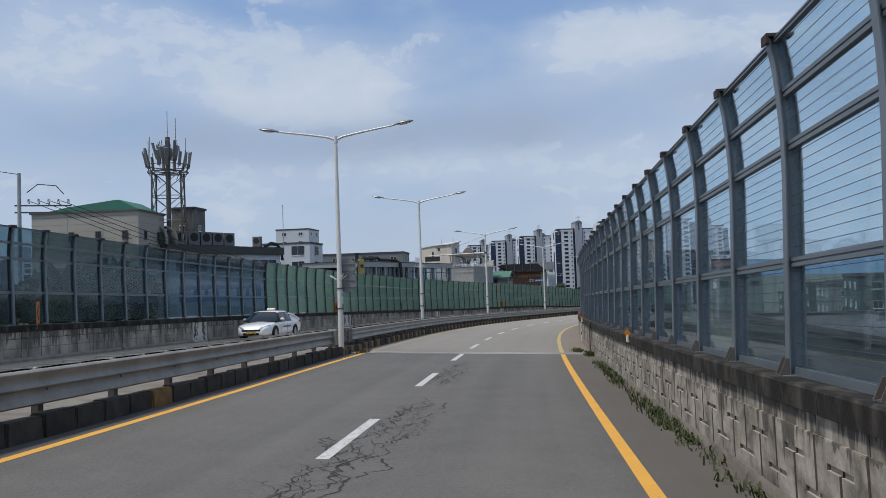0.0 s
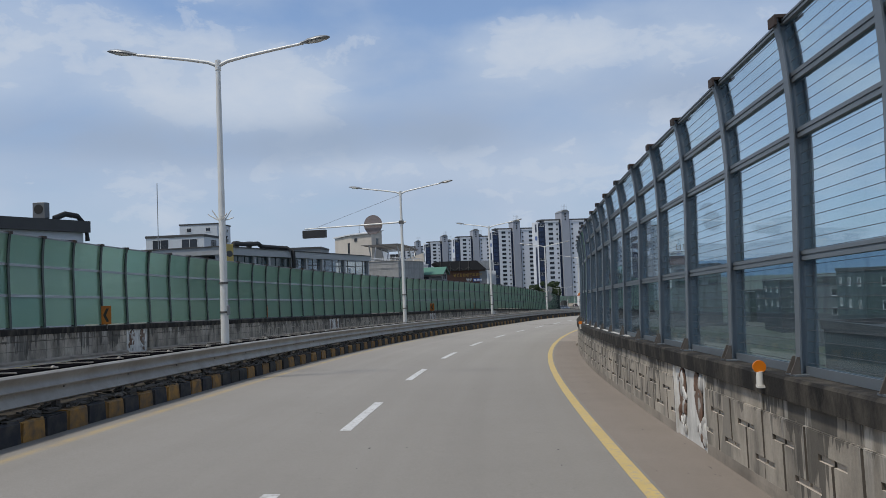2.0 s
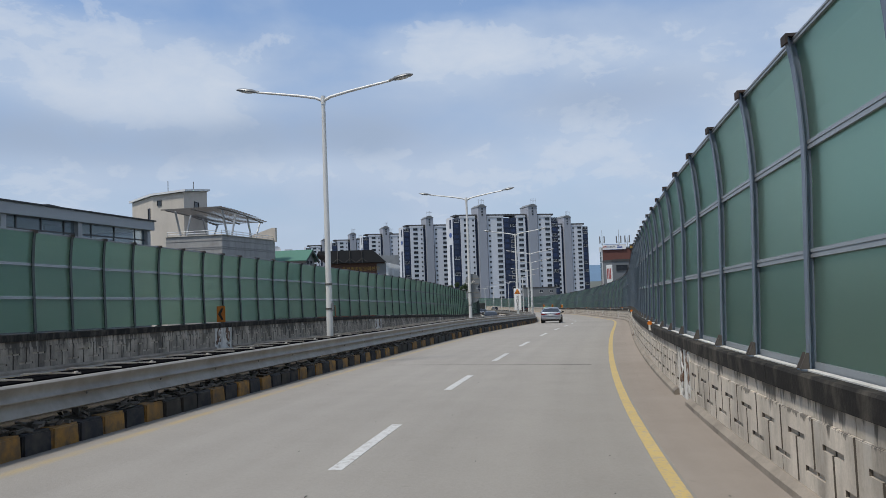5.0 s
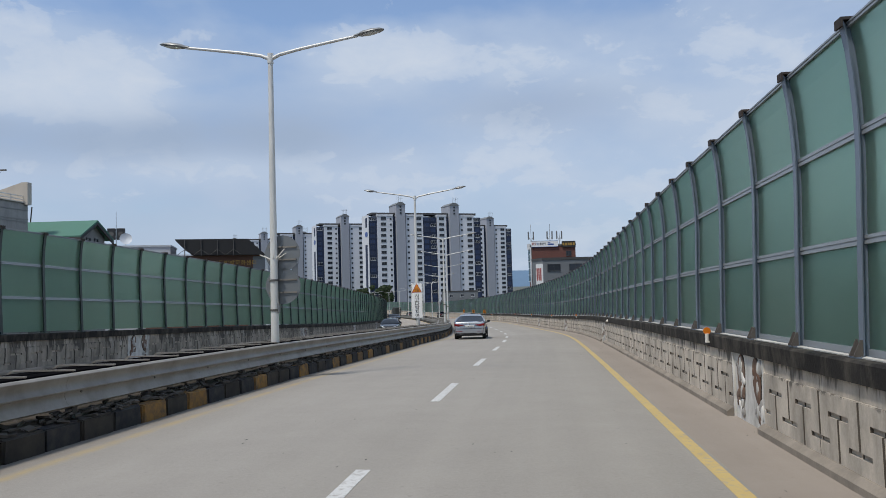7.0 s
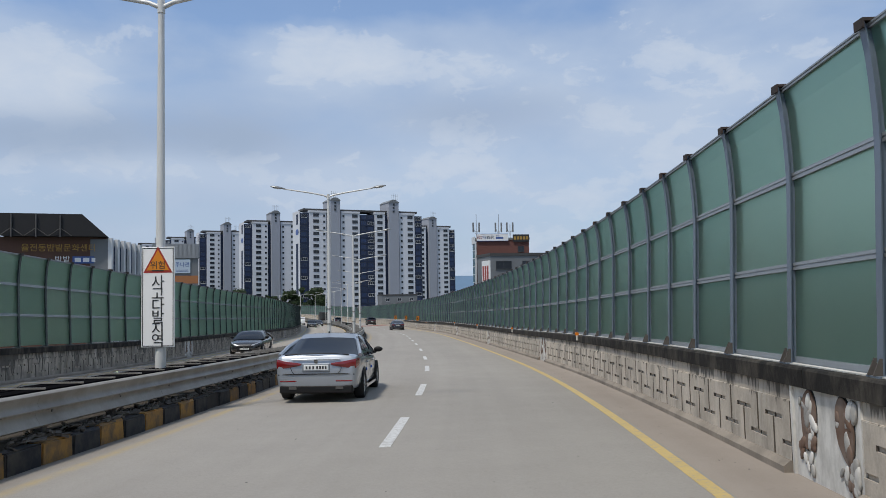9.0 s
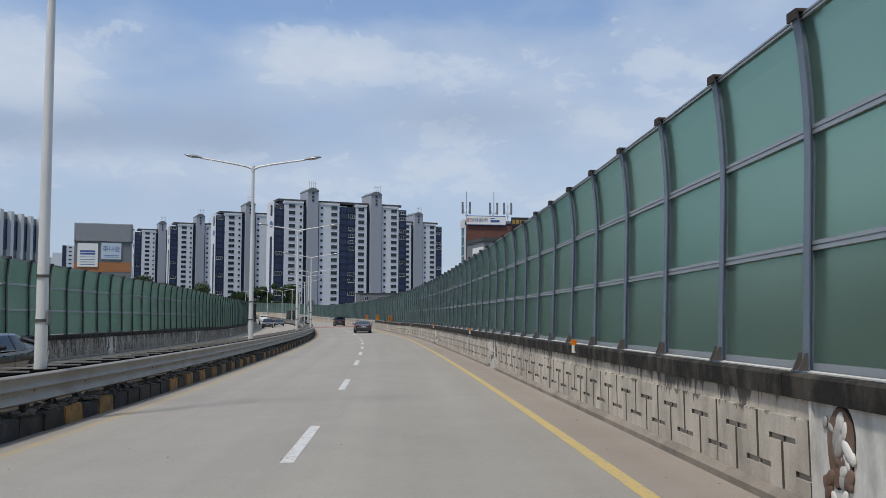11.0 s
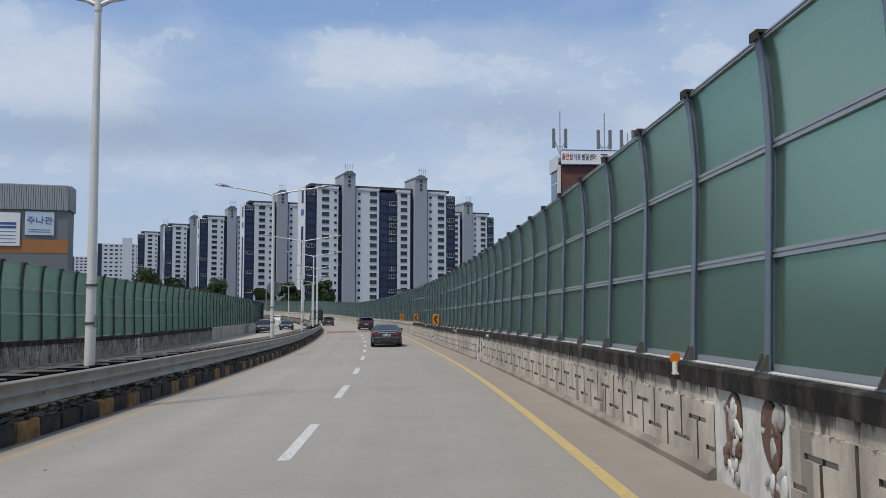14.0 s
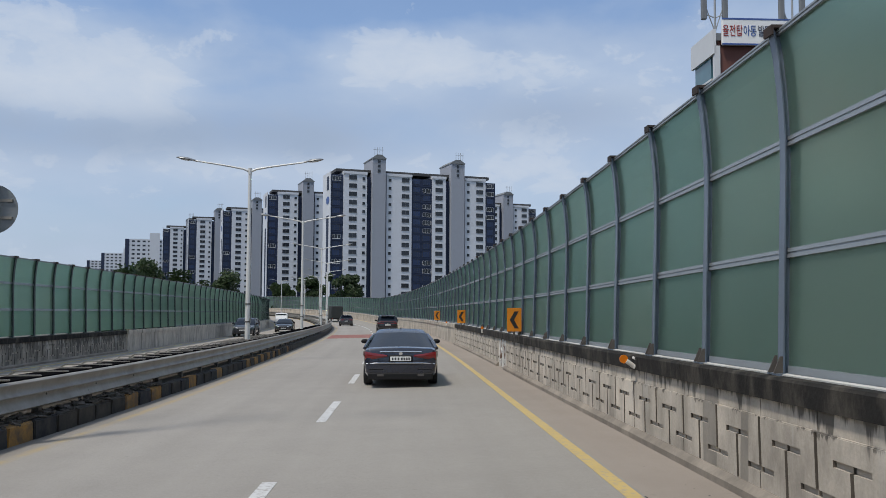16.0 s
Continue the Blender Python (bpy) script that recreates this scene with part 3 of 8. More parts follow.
tagged(sweep("road_shoulder", [(0.12, 0.0), (0.6, 0.0), (1.3, 0.0)], JOINT + 0.42, 78.0, MID_SHOULDER, closed=False, uv=True), "brown stained concrete shoulder beside the parapet", "shoulder", kind="structure")
tagged(sweep("opposite_road", [(LEFT_WALL, 0.0), (-15.0, 0.0), (-13, 0.0), (-11, 0.0), (-9.75, 0.0)], S_FIRST, S_LAST, CONCRETE_FAR, closed=False, uv=True), "pale concrete carriageway for oncoming traffic", "road", kind="structure")
tagged(sweep("bridge_deck", [(LEFT_WALL - 0.6, -0.25), (1.9, -0.25), (1.9, -0.9), (-1.5, -1.8), (-14, -1.8), (LEFT_WALL - 0.6, -0.9)], S_FIRST, S_LAST, PARAPET, step=6), "grey concrete deck that carries the elevated road", "bridge deck", kind="structure")


def make_joint():
    joint = thing("expansion_joint", "steel finger joint between two pale concrete strips across the road", "expansion joint", kind="structure")
    pale = material("joint_mortar", (0.33, 0.32, 0.295), 0.85, 0, 0.2, 30, 0.01, 0.6, (0.2, 0.19, 0.17), 2.5)
    for name, a, b in (("mortar_strip", JOINT - 0.42, JOINT - 0.08), ("mortar_strip", JOINT + 0.08, JOINT + 0.42)):
        sweep(name, [(-7.9, 0.004), (1.25, 0.004), (1.25, -0.2), (-7.9, -0.2)], a, b, pale, parent=joint)
    sweep("gap_seal", [(-7.9, -0.03), (1.25, -0.03), (1.25, -0.2), (-7.9, -0.2)], JOINT - 0.08, JOINT + 0.08, SEAL, parent=joint)
    steel = material("joint_steel", (0.11, 0.125, 0.15), 0.5, 0.7, 0.2, 20, 0.003)
    bm = bmesh.new()
    box(bm, -0.031, 0.031, -0.048, 0.05, -0.06, 0.0)
    finger = mesh_of("finger", bm, steel)
    lat = -7.8
    while lat < 1.2:
        part("finger", finger, parent=joint, m=stand(JOINT + 0.03, lat, 0.002))
        part("finger", finger, parent=joint, m=stand(JOINT - 0.03, lat + 0.085, 0.002, 180))
        lat += 0.17
    # thin dark line across the lanes, wider near its right end
    sweep("dark_line", [(-6.6, 0.003), (-0.9, 0.003), (-0.9, -0.05), (-6.6, -0.05)], 104.17, 104.22, DARK_LINE, parent=joint)
    sweep("dark_line", [(-1.5, 0.004), (-0.6, 0.004), (-0.6, -0.05), (-1.5, -0.05)], 104.14, 104.25, DARK_LINE, parent=joint)
    return joint


make_joint()


def make_markings():
    yellow = thing("edge_line", "bright yellow painted edge line, worn thin in places", "road marking", kind="structure")
    for mat, a, b in ((YELLOW_FRESH, S_FIRST, JOINT - 0.42), (YELLOW_WORN, JOINT + 0.42, S_LAST)):
        for lat in (0.0, -7.3):
            if lat < -5 and a > 0:
                continue
            sweep("line_stripe", [(lat - 0.08, 0.004), (lat + 0.08, 0.004), (lat + 0.08, -0.02), (lat - 0.08, -0.02)], a, b, mat, parent=yellow)
    for lat in (-9.95, LEFT_WALL + 0.75):
        sweep("line_stripe", [(lat - 0.07, 0.004), (lat + 0.07, 0.004), (lat + 0.07, -0.02), (lat - 0.07, -0.02)], S_FIRST, S_LAST, YELLOW_WORN, parent=yellow)
    dashes = thing("lane_line", "broken white painted lane line", "road marking", kind="structure")
    ends = [25.8, 33.9, 41.5, 48.0, 54.9, 62.3, 69.7, 77.6, 85.4, 93.2, 101.0, 108.8, 116.1, 124.9, 133.2, 141.5, 149.7, 156.9, 165.7, 173.9, 183.5, 193.3, 201.2, 208.6, 216.0, 223.4, 230.8, 239.6, 247.6, 255.1]
    ends = [25.8 - 7.9 * n for n in range(8, 0, -1)] + ends + [255.1 + 7.9 * n for n in range(1, 24)]
    for end in ends:
        if not (end - 3.3 < JOINT < end + 0.4):
            lift = 0.009 if end > 280 else 0.004
            sweep("dash", [(-3.70, lift), (-3.54, lift), (-3.54, -0.02), (-3.70, -0.02)], end - 3.2, end, WHITE_LINE, step=1.6, parent=dashes)
    s = -40
    while s < 400:
        sweep("dash", [(-13.3, 0.004), (-13.16, 0.004), (-13.16, -0.02), (-13.3, -0.02)], s, s + 3.0, WHITE_LINE, step=1.5, parent=dashes)
        s += 8


make_markings()
tagged(sweep("red_surfacing", [(-7.2, 0.004), (-0.1, 0.004), (-0.1, -0.05), (-7.2, -0.05)], 290, 299, RED_SURFACE), "worn red anti-skid surfacing across the lanes", "road marking", kind="structure")

# ---- parapets ----


def relief(us, vs, level, put, mat=lambda u, v: 0, rim=0.02):
    """One connected sheet of cells at several depths: us and vs cut the grid, level gives each cell's depth, put makes the place."""
    bm = bmesh.new()
    mids = lambda c: [(p + q) / 2 for p, q in zip(c, c[1:])]
    deep = [[level(u, v) for v in mids(vs)] for u in mids(us)]

    def face(*corners, index=0):
        bm.faces.new([bm.verts.new(put(*c)) for c in corners]).material_index = index

    nu, nv = len(us) - 1, len(vs) - 1
    for i in range(nu):
        for j in range(nv):
            d, index = deep[i][j], mat((us[i] + us[i + 1]) / 2, (vs[j] + vs[j + 1]) / 2)
            face((us[i], vs[j], d), (us[i + 1], vs[j], d), (us[i + 1], vs[j + 1], d), (us[i], vs[j + 1], d), index=index)
            e = deep[i + 1][j] if i + 1 < nu else rim
            if e != d:
                face((us[i + 1], vs[j], d), (us[i + 1], vs[j], e), (us[i + 1], vs[j + 1], e), (us[i + 1], vs[j + 1], d), index=index)
            e = deep[i][j + 1] if j + 1 < nv else rim
            if e != d:
                face((us[i], vs[j + 1], d), (us[i + 1], vs[j + 1], d), (us[i + 1], vs[j + 1], e), (us[i], vs[j + 1], e), index=index)
            if i == 0:
                face((us[0], vs[j], d), (us[0], vs[j], rim), (us[0], vs[j + 1], rim), (us[0], vs[j + 1], d), index=index)
            if j == 0:
                face((us[i], vs[0], d), (us[i + 1], vs[0], d), (us[i + 1], vs[0], rim), (us[i], vs[0], rim), index=index)
    bmesh.ops.remove_doubles(bm, verts=bm.verts[:], dist=0.0008)
    bmesh.ops.recalc_face_normals(bm, faces=bm.faces[:])
    return bm


PANEL_LONG = 1.9


def key_panel_mesh(mat):
    """One cast panel with a key pattern of sunk grooves under a set-back top band; x is depth (the road lies at -x), y runs along."""
    w, stems, bars, p = 0.046, [], [], PANEL_LONG / 2
    for n in range(2):
        x = (n + 0.5) * p
        stems.append((x - w / 2, x + w / 2, 0.0, 0.475))
        bars.append((x - 0.24, x + 0.24, 0.475 - 0.055, 0.475))
    for x in (0.0, p, 2 * p):
        stems.append((x - w / 2, x + w / 2, 0.15, 0.646))
        bars.append((x - 0.25, x + 0.25, 0.15, 0.15 + 0.055))
    joints = [(0.0, 0.016, 0.0, 0.83), (p - 0.008, p + 0.008, 0.655, 0.83)]
    cells = stems + bars + joints + [(0.0, PANEL_LONG, 0.646, 0.655)]
    ys = sorted({0.0, PANEL_LONG, *(round(v, 4) for g in cells for v in g[:2] if 0 < v < PANEL_LONG)})
    zs = sorted({0.0, 0.83, *(round(v, 4) for g in cells for v in g[2:] if 0 < v < 0.83)})
    inside = lambda y, z, rows: any(a < y < b and c < z < d for a, b, c, d in rows)
    sunk = lambda y, z: 0.075 if inside(y, z, joints) else 0.042 if inside(y, z, stems) else 0.028 if inside(y, z, bars) else 0.024 if z > 0.655 else 0.006 if z > 0.646 else 0.0
    bm = relief(ys, zs, sunk, lambda y, z, d: (d, y, z), rim=0.3)
    # stem floors and side walls get painted shade; joints get the dark groove tone
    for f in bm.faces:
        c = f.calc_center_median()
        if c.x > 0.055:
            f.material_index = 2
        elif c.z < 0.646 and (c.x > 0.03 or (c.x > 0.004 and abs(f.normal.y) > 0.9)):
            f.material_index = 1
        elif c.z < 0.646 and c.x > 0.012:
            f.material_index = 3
    return mesh_of("key_panel", bm, [mat, STEM_SHADE, GROOVE, GROOVE_BAR])


def plain_panel_mesh(mat):
    """A cast panel with a flat face, a sunk line under its top band and one upright joint."""
    grooves = [(0.0, PANEL_LONG, 0.60, 0.622), (0.0, 0.015, 0.0, 0.83), (PANEL_LONG / 2 - 0.01, PANEL_LONG / 2 + 0.01, 0.0, 0.83), (0.0, PANEL_LONG, 0.30, 0.312)]
    ys = sorted({0.0, PANEL_LONG, *(round(v, 4) for g in grooves for v in g[:2] if 0 < v < PANEL_LONG)})
    zs = sorted({0.0, 0.83, *(round(v, 4) for g in grooves for v in g[2:] if 0 < v < 0.83)})
    sunk = lambda y, z: 0.03 if any(a < y < b and c < z < d for a, b, c, d in grooves) else 0.0
    bm = relief(ys, zs, sunk, lambda y, z, d: (d, y, z), rim=0.3)
    for f in bm.faces:
        if f.calc_center_median().x > 0.01:
            f.material_index = 1
    return mesh_of("plain_panel", bm, [mat, GROOVE])


MURALS = [50.86, 73.6, 96.35, 119.15, 143.8, 167.0, 187.2, 210.3, 233.5, 256.6]
LEFT_MURALS = [48.8, 70.5, 92.0, 113.5, 136.0, 158.8, 182.0, 205.0, 228.0, 251.2]
MURAL_LONG = 1.56


def mural_mesh():
    """A whitened panel with two leaf-shaped brown fields and soft grey lumps of relief in and below them."""
    rnd = random.Random(11)
    bm = bmesh.new()
    box(bm, 0.03, 0.40, 0, MURAL_LONG, -0.13, 0.83)
    for y in (0.0, MURAL_LONG - 0.04):
        box(bm, 0.0, 0.05, y, y + 0.04, -0.13, 0.83)
    for y0, side in ((0.12, 1), (0.94, -1)):
        ring, count = [], 26
        for n in range(count):
            a = 2 * math.pi * n / count
            pinch = 1.0 - 0.35 * max(0.0, -math.sin(a + 0.5 * side))
            ring.append((y0 + 0.22 + 0.19 * math.cos(a) * pinch + side * 0.05 * math.sin(a), 0.50 + 0.31 * math.sin(a)))
        for scale, x0, x1, index in ((1.06, 0.031, 0.024, 3), (1.0, 0.026, 0.012, 1)):
            mid = (y0 + 0.22, 0.50)
            pts = [(mid[0] + (y - mid[0]) * scale, mid[1] + (z - mid[1]) * scale) for y, z in ring]
            lo, hi = ([bm.verts.new((x, y, z)) for y, z in pts] for x in (x0, x1))
            bm.faces.new(hi[::-1]).material_index = index
            for n in range(count):
                bm.faces.new((lo[n], lo[(n + 1) % count], hi[(n + 1) % count], hi[n])).material_index = index
        for n in range(24):
            y, z = y0 + 0.22 + side * rnd.uniform(-0.20, 0.16), rnd.uniform(-0.03, 0.70)
            r = rnd.uniform(0.03, 0.075)
            m = Matrix.Translation((0.016, y, z)) @ Matrix.Rotation(rnd.uniform(-0.8, 0.8), 4, "X") @ Matrix.Diagonal((0.28, 0.8, rnd.uniform(1.1, 1.9), 1))
            for v in bmesh.ops.create_icosphere(bm, subdivisions=2, radius=r, matrix=m)["verts"]:
                for f in v.link_faces:
                    f.material_index, f.smooth = (2, 0, 1)[n % 3], True
    bmesh.ops.recalc_face_normals(bm, faces=bm.faces[:])
    return mesh_of("mural_panel", bm, [DRAWN_STONE, MURAL_BROWN, MURAL_GREY, SEAL])


def make_parapet(name, lat, side, s0, s1, label, mesh_old, mesh_new, mural, spots):
    """A cast parapet along the road; side is +1 on the right, -1 on the left."""
    wall = thing(name, label, "parapet", kind="structure")
    face = lambda m: m if side > 0 else m @ pose(0, 0, 0, 0, 0, 180) @ Matrix.Translation((0, -PANEL_LONG, 0))
    spans, s = [], s0
    for q in spots:
        spans.append((s, q - MURAL_LONG / 2))
        s = q + MURAL_LONG / 2
        part("mural_panel", mural, parent=wall, m=lie(s - MURAL_LONG, lat, 0.12, MURAL_LONG) if side > 0 else lie(s - MURAL_LONG, lat, 0.12, MURAL_LONG) @ pose(0, MURAL_LONG, 0, 0, 0, 180), label="whitewashed panel with brown and grey relief")
    spans.append((s, s1))
    for a, b in spans:
        count = max(1, round((b - a) / PANEL_LONG))
        long = (b - a) / count
        for n in range(count):
            s = a + n * long
            mesh = mesh_old if s < (JOINT if side > 0 else 80) else panel_mid if s < 78 and side > 0 else mesh_new
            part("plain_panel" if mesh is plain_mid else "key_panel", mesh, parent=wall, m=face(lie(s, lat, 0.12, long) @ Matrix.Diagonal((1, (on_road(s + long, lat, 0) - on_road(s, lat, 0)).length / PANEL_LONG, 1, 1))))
    d = side
    cuts = [(a, b) for a, b in spans if not a < JOINT < b] + [c for a, b in spans if a < JOINT < b for c in ((a, JOINT - 0.1), (JOINT + 0.1, b))]
    for a, b in cuts:
        out = 0.005 if d > 0 and b < 78 else 0.10
        sweep("foot_kerb", [(lat - out * d, -0.1), (lat - out * d, 0.07), (lat - 0.3 * out * d, 0.125), (lat + 0.42 * d, 0.125), (lat + 0.42 * d, -0.1)], a, b, FOOT_DIRT, parent=wall)
    for a, b in ((s0, JOINT - 0.1), (JOINT + 0.1, s1)):
        while a < b:
            end = min(a + 6.0, b)
            sweep("cap", [(lat - 0.022 * d, 0.945), (lat - 0.03 * d, 1.13), (lat - 0.01 * d, 1.155), (lat + 0.45 * d, 1.155), (lat + 0.45 * d, 0.945)], a, end - 0.012, CAP, parent=wall)
            a = end
    return wall


RIGHT_FACE = 1.08
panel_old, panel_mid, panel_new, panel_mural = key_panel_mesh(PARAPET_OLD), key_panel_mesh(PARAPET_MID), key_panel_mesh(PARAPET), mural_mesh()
plain_mid = plain_panel_mesh(PARAPET_MID)
make_parapet("parapet_right", RIGHT_FACE, 1, -4.0, 275.0, "pale cast concrete parapet with a key pattern and a blackened cap", panel_old, panel_new, panel_mural, MURALS)
make_parapet("parapet_left", LEFT_WALL, -1, 15.0, 275.0, "stained cast concrete parapet along the oncoming carriageway", plain_mid, panel_mid, panel_mural, LEFT_MURALS)
for lat, d in ((RIGHT_FACE, 1), (LEFT_WALL, -1)):
    tagged(sweep("parapet_far", [(lat, -0.2), (lat, 0.945), (lat - 0.05 * d, 0.945), (lat - 0.05 * d, 1.155), (lat + 0.45 * d, 1.155), (lat + 0.45 * d, -0.2)], 275.2, S_LAST, PARAPET, step=3), "pale concrete parapet far along the bend", "parapet", kind="structure")


def make_end_plate():
    bm = soft_box(-0.03, 0.0, -0.16, 0.16, 0, 0.98, 0.006)
    for z in (0.15, 0.5, 0.85):
        box(bm, -0.045, -0.03, -0.02, 0.02, z - 0.02, z + 0.02)
    ob = part("joint_cover_plate", bm, RUST, m=stand(JOINT, RIGHT_FACE - 0.055, 0.13))
    tagged(ob, "rusty bolted steel plate over the parapet joint", "cover plate")


make_end_plate()
tagged(sweep("sealant_strip", [(RIGHT_FACE + 0.10, 1.156), (RIGHT_FACE + 0.17, 1.156), (RIGHT_FACE + 0.17, 1.172), (RIGHT_FACE + 0.10, 1.168)], 56.0, 300.0, SILL), "thin white sealant strip along the foot of the barrier", "sealant", kind="structure")

# ---- noise barriers ----
BAY, FOOT = 2.0, 1.155
CURVE = [(0.0, 0.0), (0.032, 1.1), (0.056, 1.85), (0.058, 2.15), (0.050, 2.4), (0.034, 2.65), (0.010, 2.9), (-0.024, 3.1), (-0.036, 3.17)]


def bow(z):
    return float(np.interp(z, [c[1] for c in CURVE], [c[0] for c in CURVE]))


def post_mesh(mat, wide=0.10, deep=0.16):
    """An H-shaped post that bows towards the road at its head."""
    bm = bmesh.new()
    t = 0.014
    for y0, y1, x0, x1 in ((-wide / 2, wide / 2, -deep / 2, -deep / 2 + t), (-wide / 2, wide / 2, deep / 2 - t, deep / 2), (-t / 2, t / 2, -deep / 2 + t, deep / 2 - t)):
        rows = [[bm.verts.new((x + bx, y, z)) for x, y in ((x0, y0), (x1, y0), (x1, y1), (x0, y1))] for bx, z in CURVE]
        for a, b in zip(rows, rows[1:]):
            for n in range(4):
                bm.faces.new((a[n], a[(n + 1) % 4], b[(n + 1) % 4], b[n]))
        bm.faces.new(rows[0][::-1])
        bm.faces.new(rows[-1])
    x = CURVE[-1][0]
    box(bm, x - 0.105, x + 0.15, -0.08, 0.08, 3.172, 3.20, 1)
    box(bm, x - 0.105, x - 0.085, -0.08, 0.08, 3.11, 3.172, 1)
    box(bm, -0.15, 0.13, -0.11, 0.11, 0.0, 0.018)
    bmesh.ops.recalc_face_normals(bm, faces=bm.faces[:])
    return mesh_of("post", bm, [mat, POST_CAP])


def gusset_mesh(mat):
    """The pair of wedge plates at a post's foot."""
    bm = bmesh.new()
    for y in (-0.055, 0.045):
        prism(bm, [(-0.17, 0.018), (-0.082, 0.018), (-0.082, 0.17), (-0.105, 0.17)], y, y + 0.012)
    box(bm, -0.135, -0.105, 0.07, 0.10, 0.018, 0.05)
    bmesh.ops.recalc_face_normals(bm, faces=bm.faces[:])
    return mesh_of("gusset", bm, mat)


def sheet_mesh(name, z0, z1, mat, thick=0.012):
    bm = bmesh.new()
    steps = [z0] + [c[1] for c in CURVE if z0 < c[1] < z1] + [z1]
    rows = [[bm.verts.new((bow(z) + x, y, z)) for x, y in ((-thick / 2, 0.0), (thick / 2, 0.0), (thick / 2, BAY), (-thick / 2, BAY))] for z in steps]
    for a, b in zip(rows, rows[1:]):
        for n in range(4):
            bm.faces.new((a[n], a[(n + 1) % 4], b[(n + 1) % 4], b[n]))
    bm.faces.new(rows[0][::-1])
    bm.faces.new(rows[-1])
    bmesh.ops.recalc_face_normals(bm, faces=bm.faces[:])
    return mesh_of(name, bm, mat)


def thread_mesh(z0, z1):
    """The dark bird threads cast into a clear sheet."""
    bm = bmesh.new()
    z = z0 + 0.05
    while z < z1 - 0.02:
        x = bow(z)
        box(bm, x - 0.010, x - 0.0065, 0.05, BAY - 0.05, z, z + 0.0045)
        z += 0.095
    return mesh_of("bird_thread", bm, WIRE)


def foot_rail_mesh(mat):
    """A slim upright channel in which the lowest sheet stands."""
    bm = bmesh.new()
    for x0, x1 in ((-0.026, -0.012), (0.012, 0.026)):
        box(bm, x0, x1, 0.04, BAY - 0.04, 0.004, 0.085)
    box(bm, -0.012, 0.012, 0.04, BAY - 0.04, 0.004, 0.03)
    return mesh_of("rail", bm, mat)


def rail_mesh(z, mat, high=0.085, deep=0.07):
    bm = bmesh.new()
    x = bow(z)
    lean = math.atan2(bow(z - 0.1) - bow(z + 0.1), 0.2)
    m = Matrix.Translation((x, 0, z)) @ Matrix.Rotation(-lean, 4, "Y")
    for a, b in ((-high / 2, -0.008), (0.008, high / 2)):
        box(bm, -deep / 2, deep / 2, 0.04, BAY - 0.04, a, b, m=m)
    box(bm, -deep / 2 + 0.012, deep / 2 - 0.012, 0.04, BAY - 0.04, -0.008, 0.008, m=m)
    return mesh_of("rail", bm, mat)


GREEN_LEVELS, CLEAR_LEVELS = [0.06, 1.10, 2.13, 3.14], [0.06, 1.05, 2.14, 2.64, 3.14]


class Barrier:
    def __init__(self, levels, sheet, post, rail, threads=False):
        self.post, self.gusset = post_mesh(post), gusset_mesh(WEDGE)
        self.sheets = [sheet_mesh("panel", a, b, sheet) for a, b in zip(levels, levels[1:])]
        self.rails = [foot_rail_mesh(RAIL_GREY if not threads else rail) if n == 0 else rail_mesh(z, rail, 0.05 if n == len(levels) - 1 else 0.085) for n, z in enumerate(levels)]
        self.threads = [thread_mesh(a, b) for a, b in zip(levels, levels[1:])] if threads else []

    def build(self, lat, side, stops, label, gussets=True, last=False):
        fence = thing("noise_barrier", label, "noise barrier", "noise barriers along the road", "structure")
        for n, s in enumerate(stops):
            turn = 0 if side > 0 else 180
            if n == len(stops) - 1 and not last:
                break
            post = part("post", self.post, parent=fence, m=stand(s, lat, FOOT, turn))
            if gussets:
                part("gusset", self.gusset, parent=post)
            if n == len(stops) - 1:
                break
            m = lie(s, lat, FOOT, stops[n + 1] - s)
            long = (on_road(s, lat) - on_road(stops[n + 1], lat)).length / BAY
            m = m @ Matrix.Diagonal((1, long, 1, 1))
            if side < 0:
                m = m @ pose(0, BAY, 0, 0, 0, 180)
            for k, me in enumerate(self.sheets):
                ob = part("panel", me, parent=fence, m=m)
                if self.threads:
                    part("bird_thread", self.threads[k], parent=ob)
            for me in self.rails[1 if side < 0 else 0:]:
                part("rail", me, parent=fence, m=m)
        return fence


clear_fence = Barrier(CLEAR_LEVELS, CLEAR, POST_GREY, POST_GREY, True)
green_fence = Barrier(GREEN_LEVELS, GREEN, POST_PALE, RAIL_GREY)
clear_left = Barrier(CLEAR_LEVELS, CLEAR_LEFT, POST_GREY, POST_GREY)
green_left = Barrier(GREEN_LEVELS, GREEN, POST_DARK, RAIL_GREY)
R_POST, L_POST = RIGHT_FACE + 0.22, LEFT_WALL - 0.22
CLEAR_TEXT = "clear sheet noise barrier with bowed blue-grey posts and thin dark threads"
GREEN_TEXT = "milky green noise barrier panels between bowed grey steel posts"
# where the posts stand along the road, by their number
R_COUNT = [-11, 0, 3, 7, 9, 12, 13, 15, 17, 19, 21, 23, 25, 37, 43, 45, 47, 53, 63, 67, 68, 70, 89, 97, 100, 108, 112, 119, 148]
R_STOPS = [-0.9, 21.13, 26.63, 33.4, 36.8, 42.4, 44.4, 47.6, 51.35, 54.8, 58.5, 61.8, 65.5, 89.32, 101.2, 104.93, 108.7, 119.2, 139.0, 146.9, 148.7, 151.95, 186.05, 200.6, 206.45, 221.5, 229.0, 241.71, 299.2]
L_COUNT, L_STOPS = [-35, -12, 0, 7, 24, 28, 53, 57, 73, 76, 99, 105, 112], [20.0, 57.4, 76.4, 87.5, 115.5, 122.7, 172.1, 181.0, 213.4, 218.9, 262.2, 273.2, 286.0]


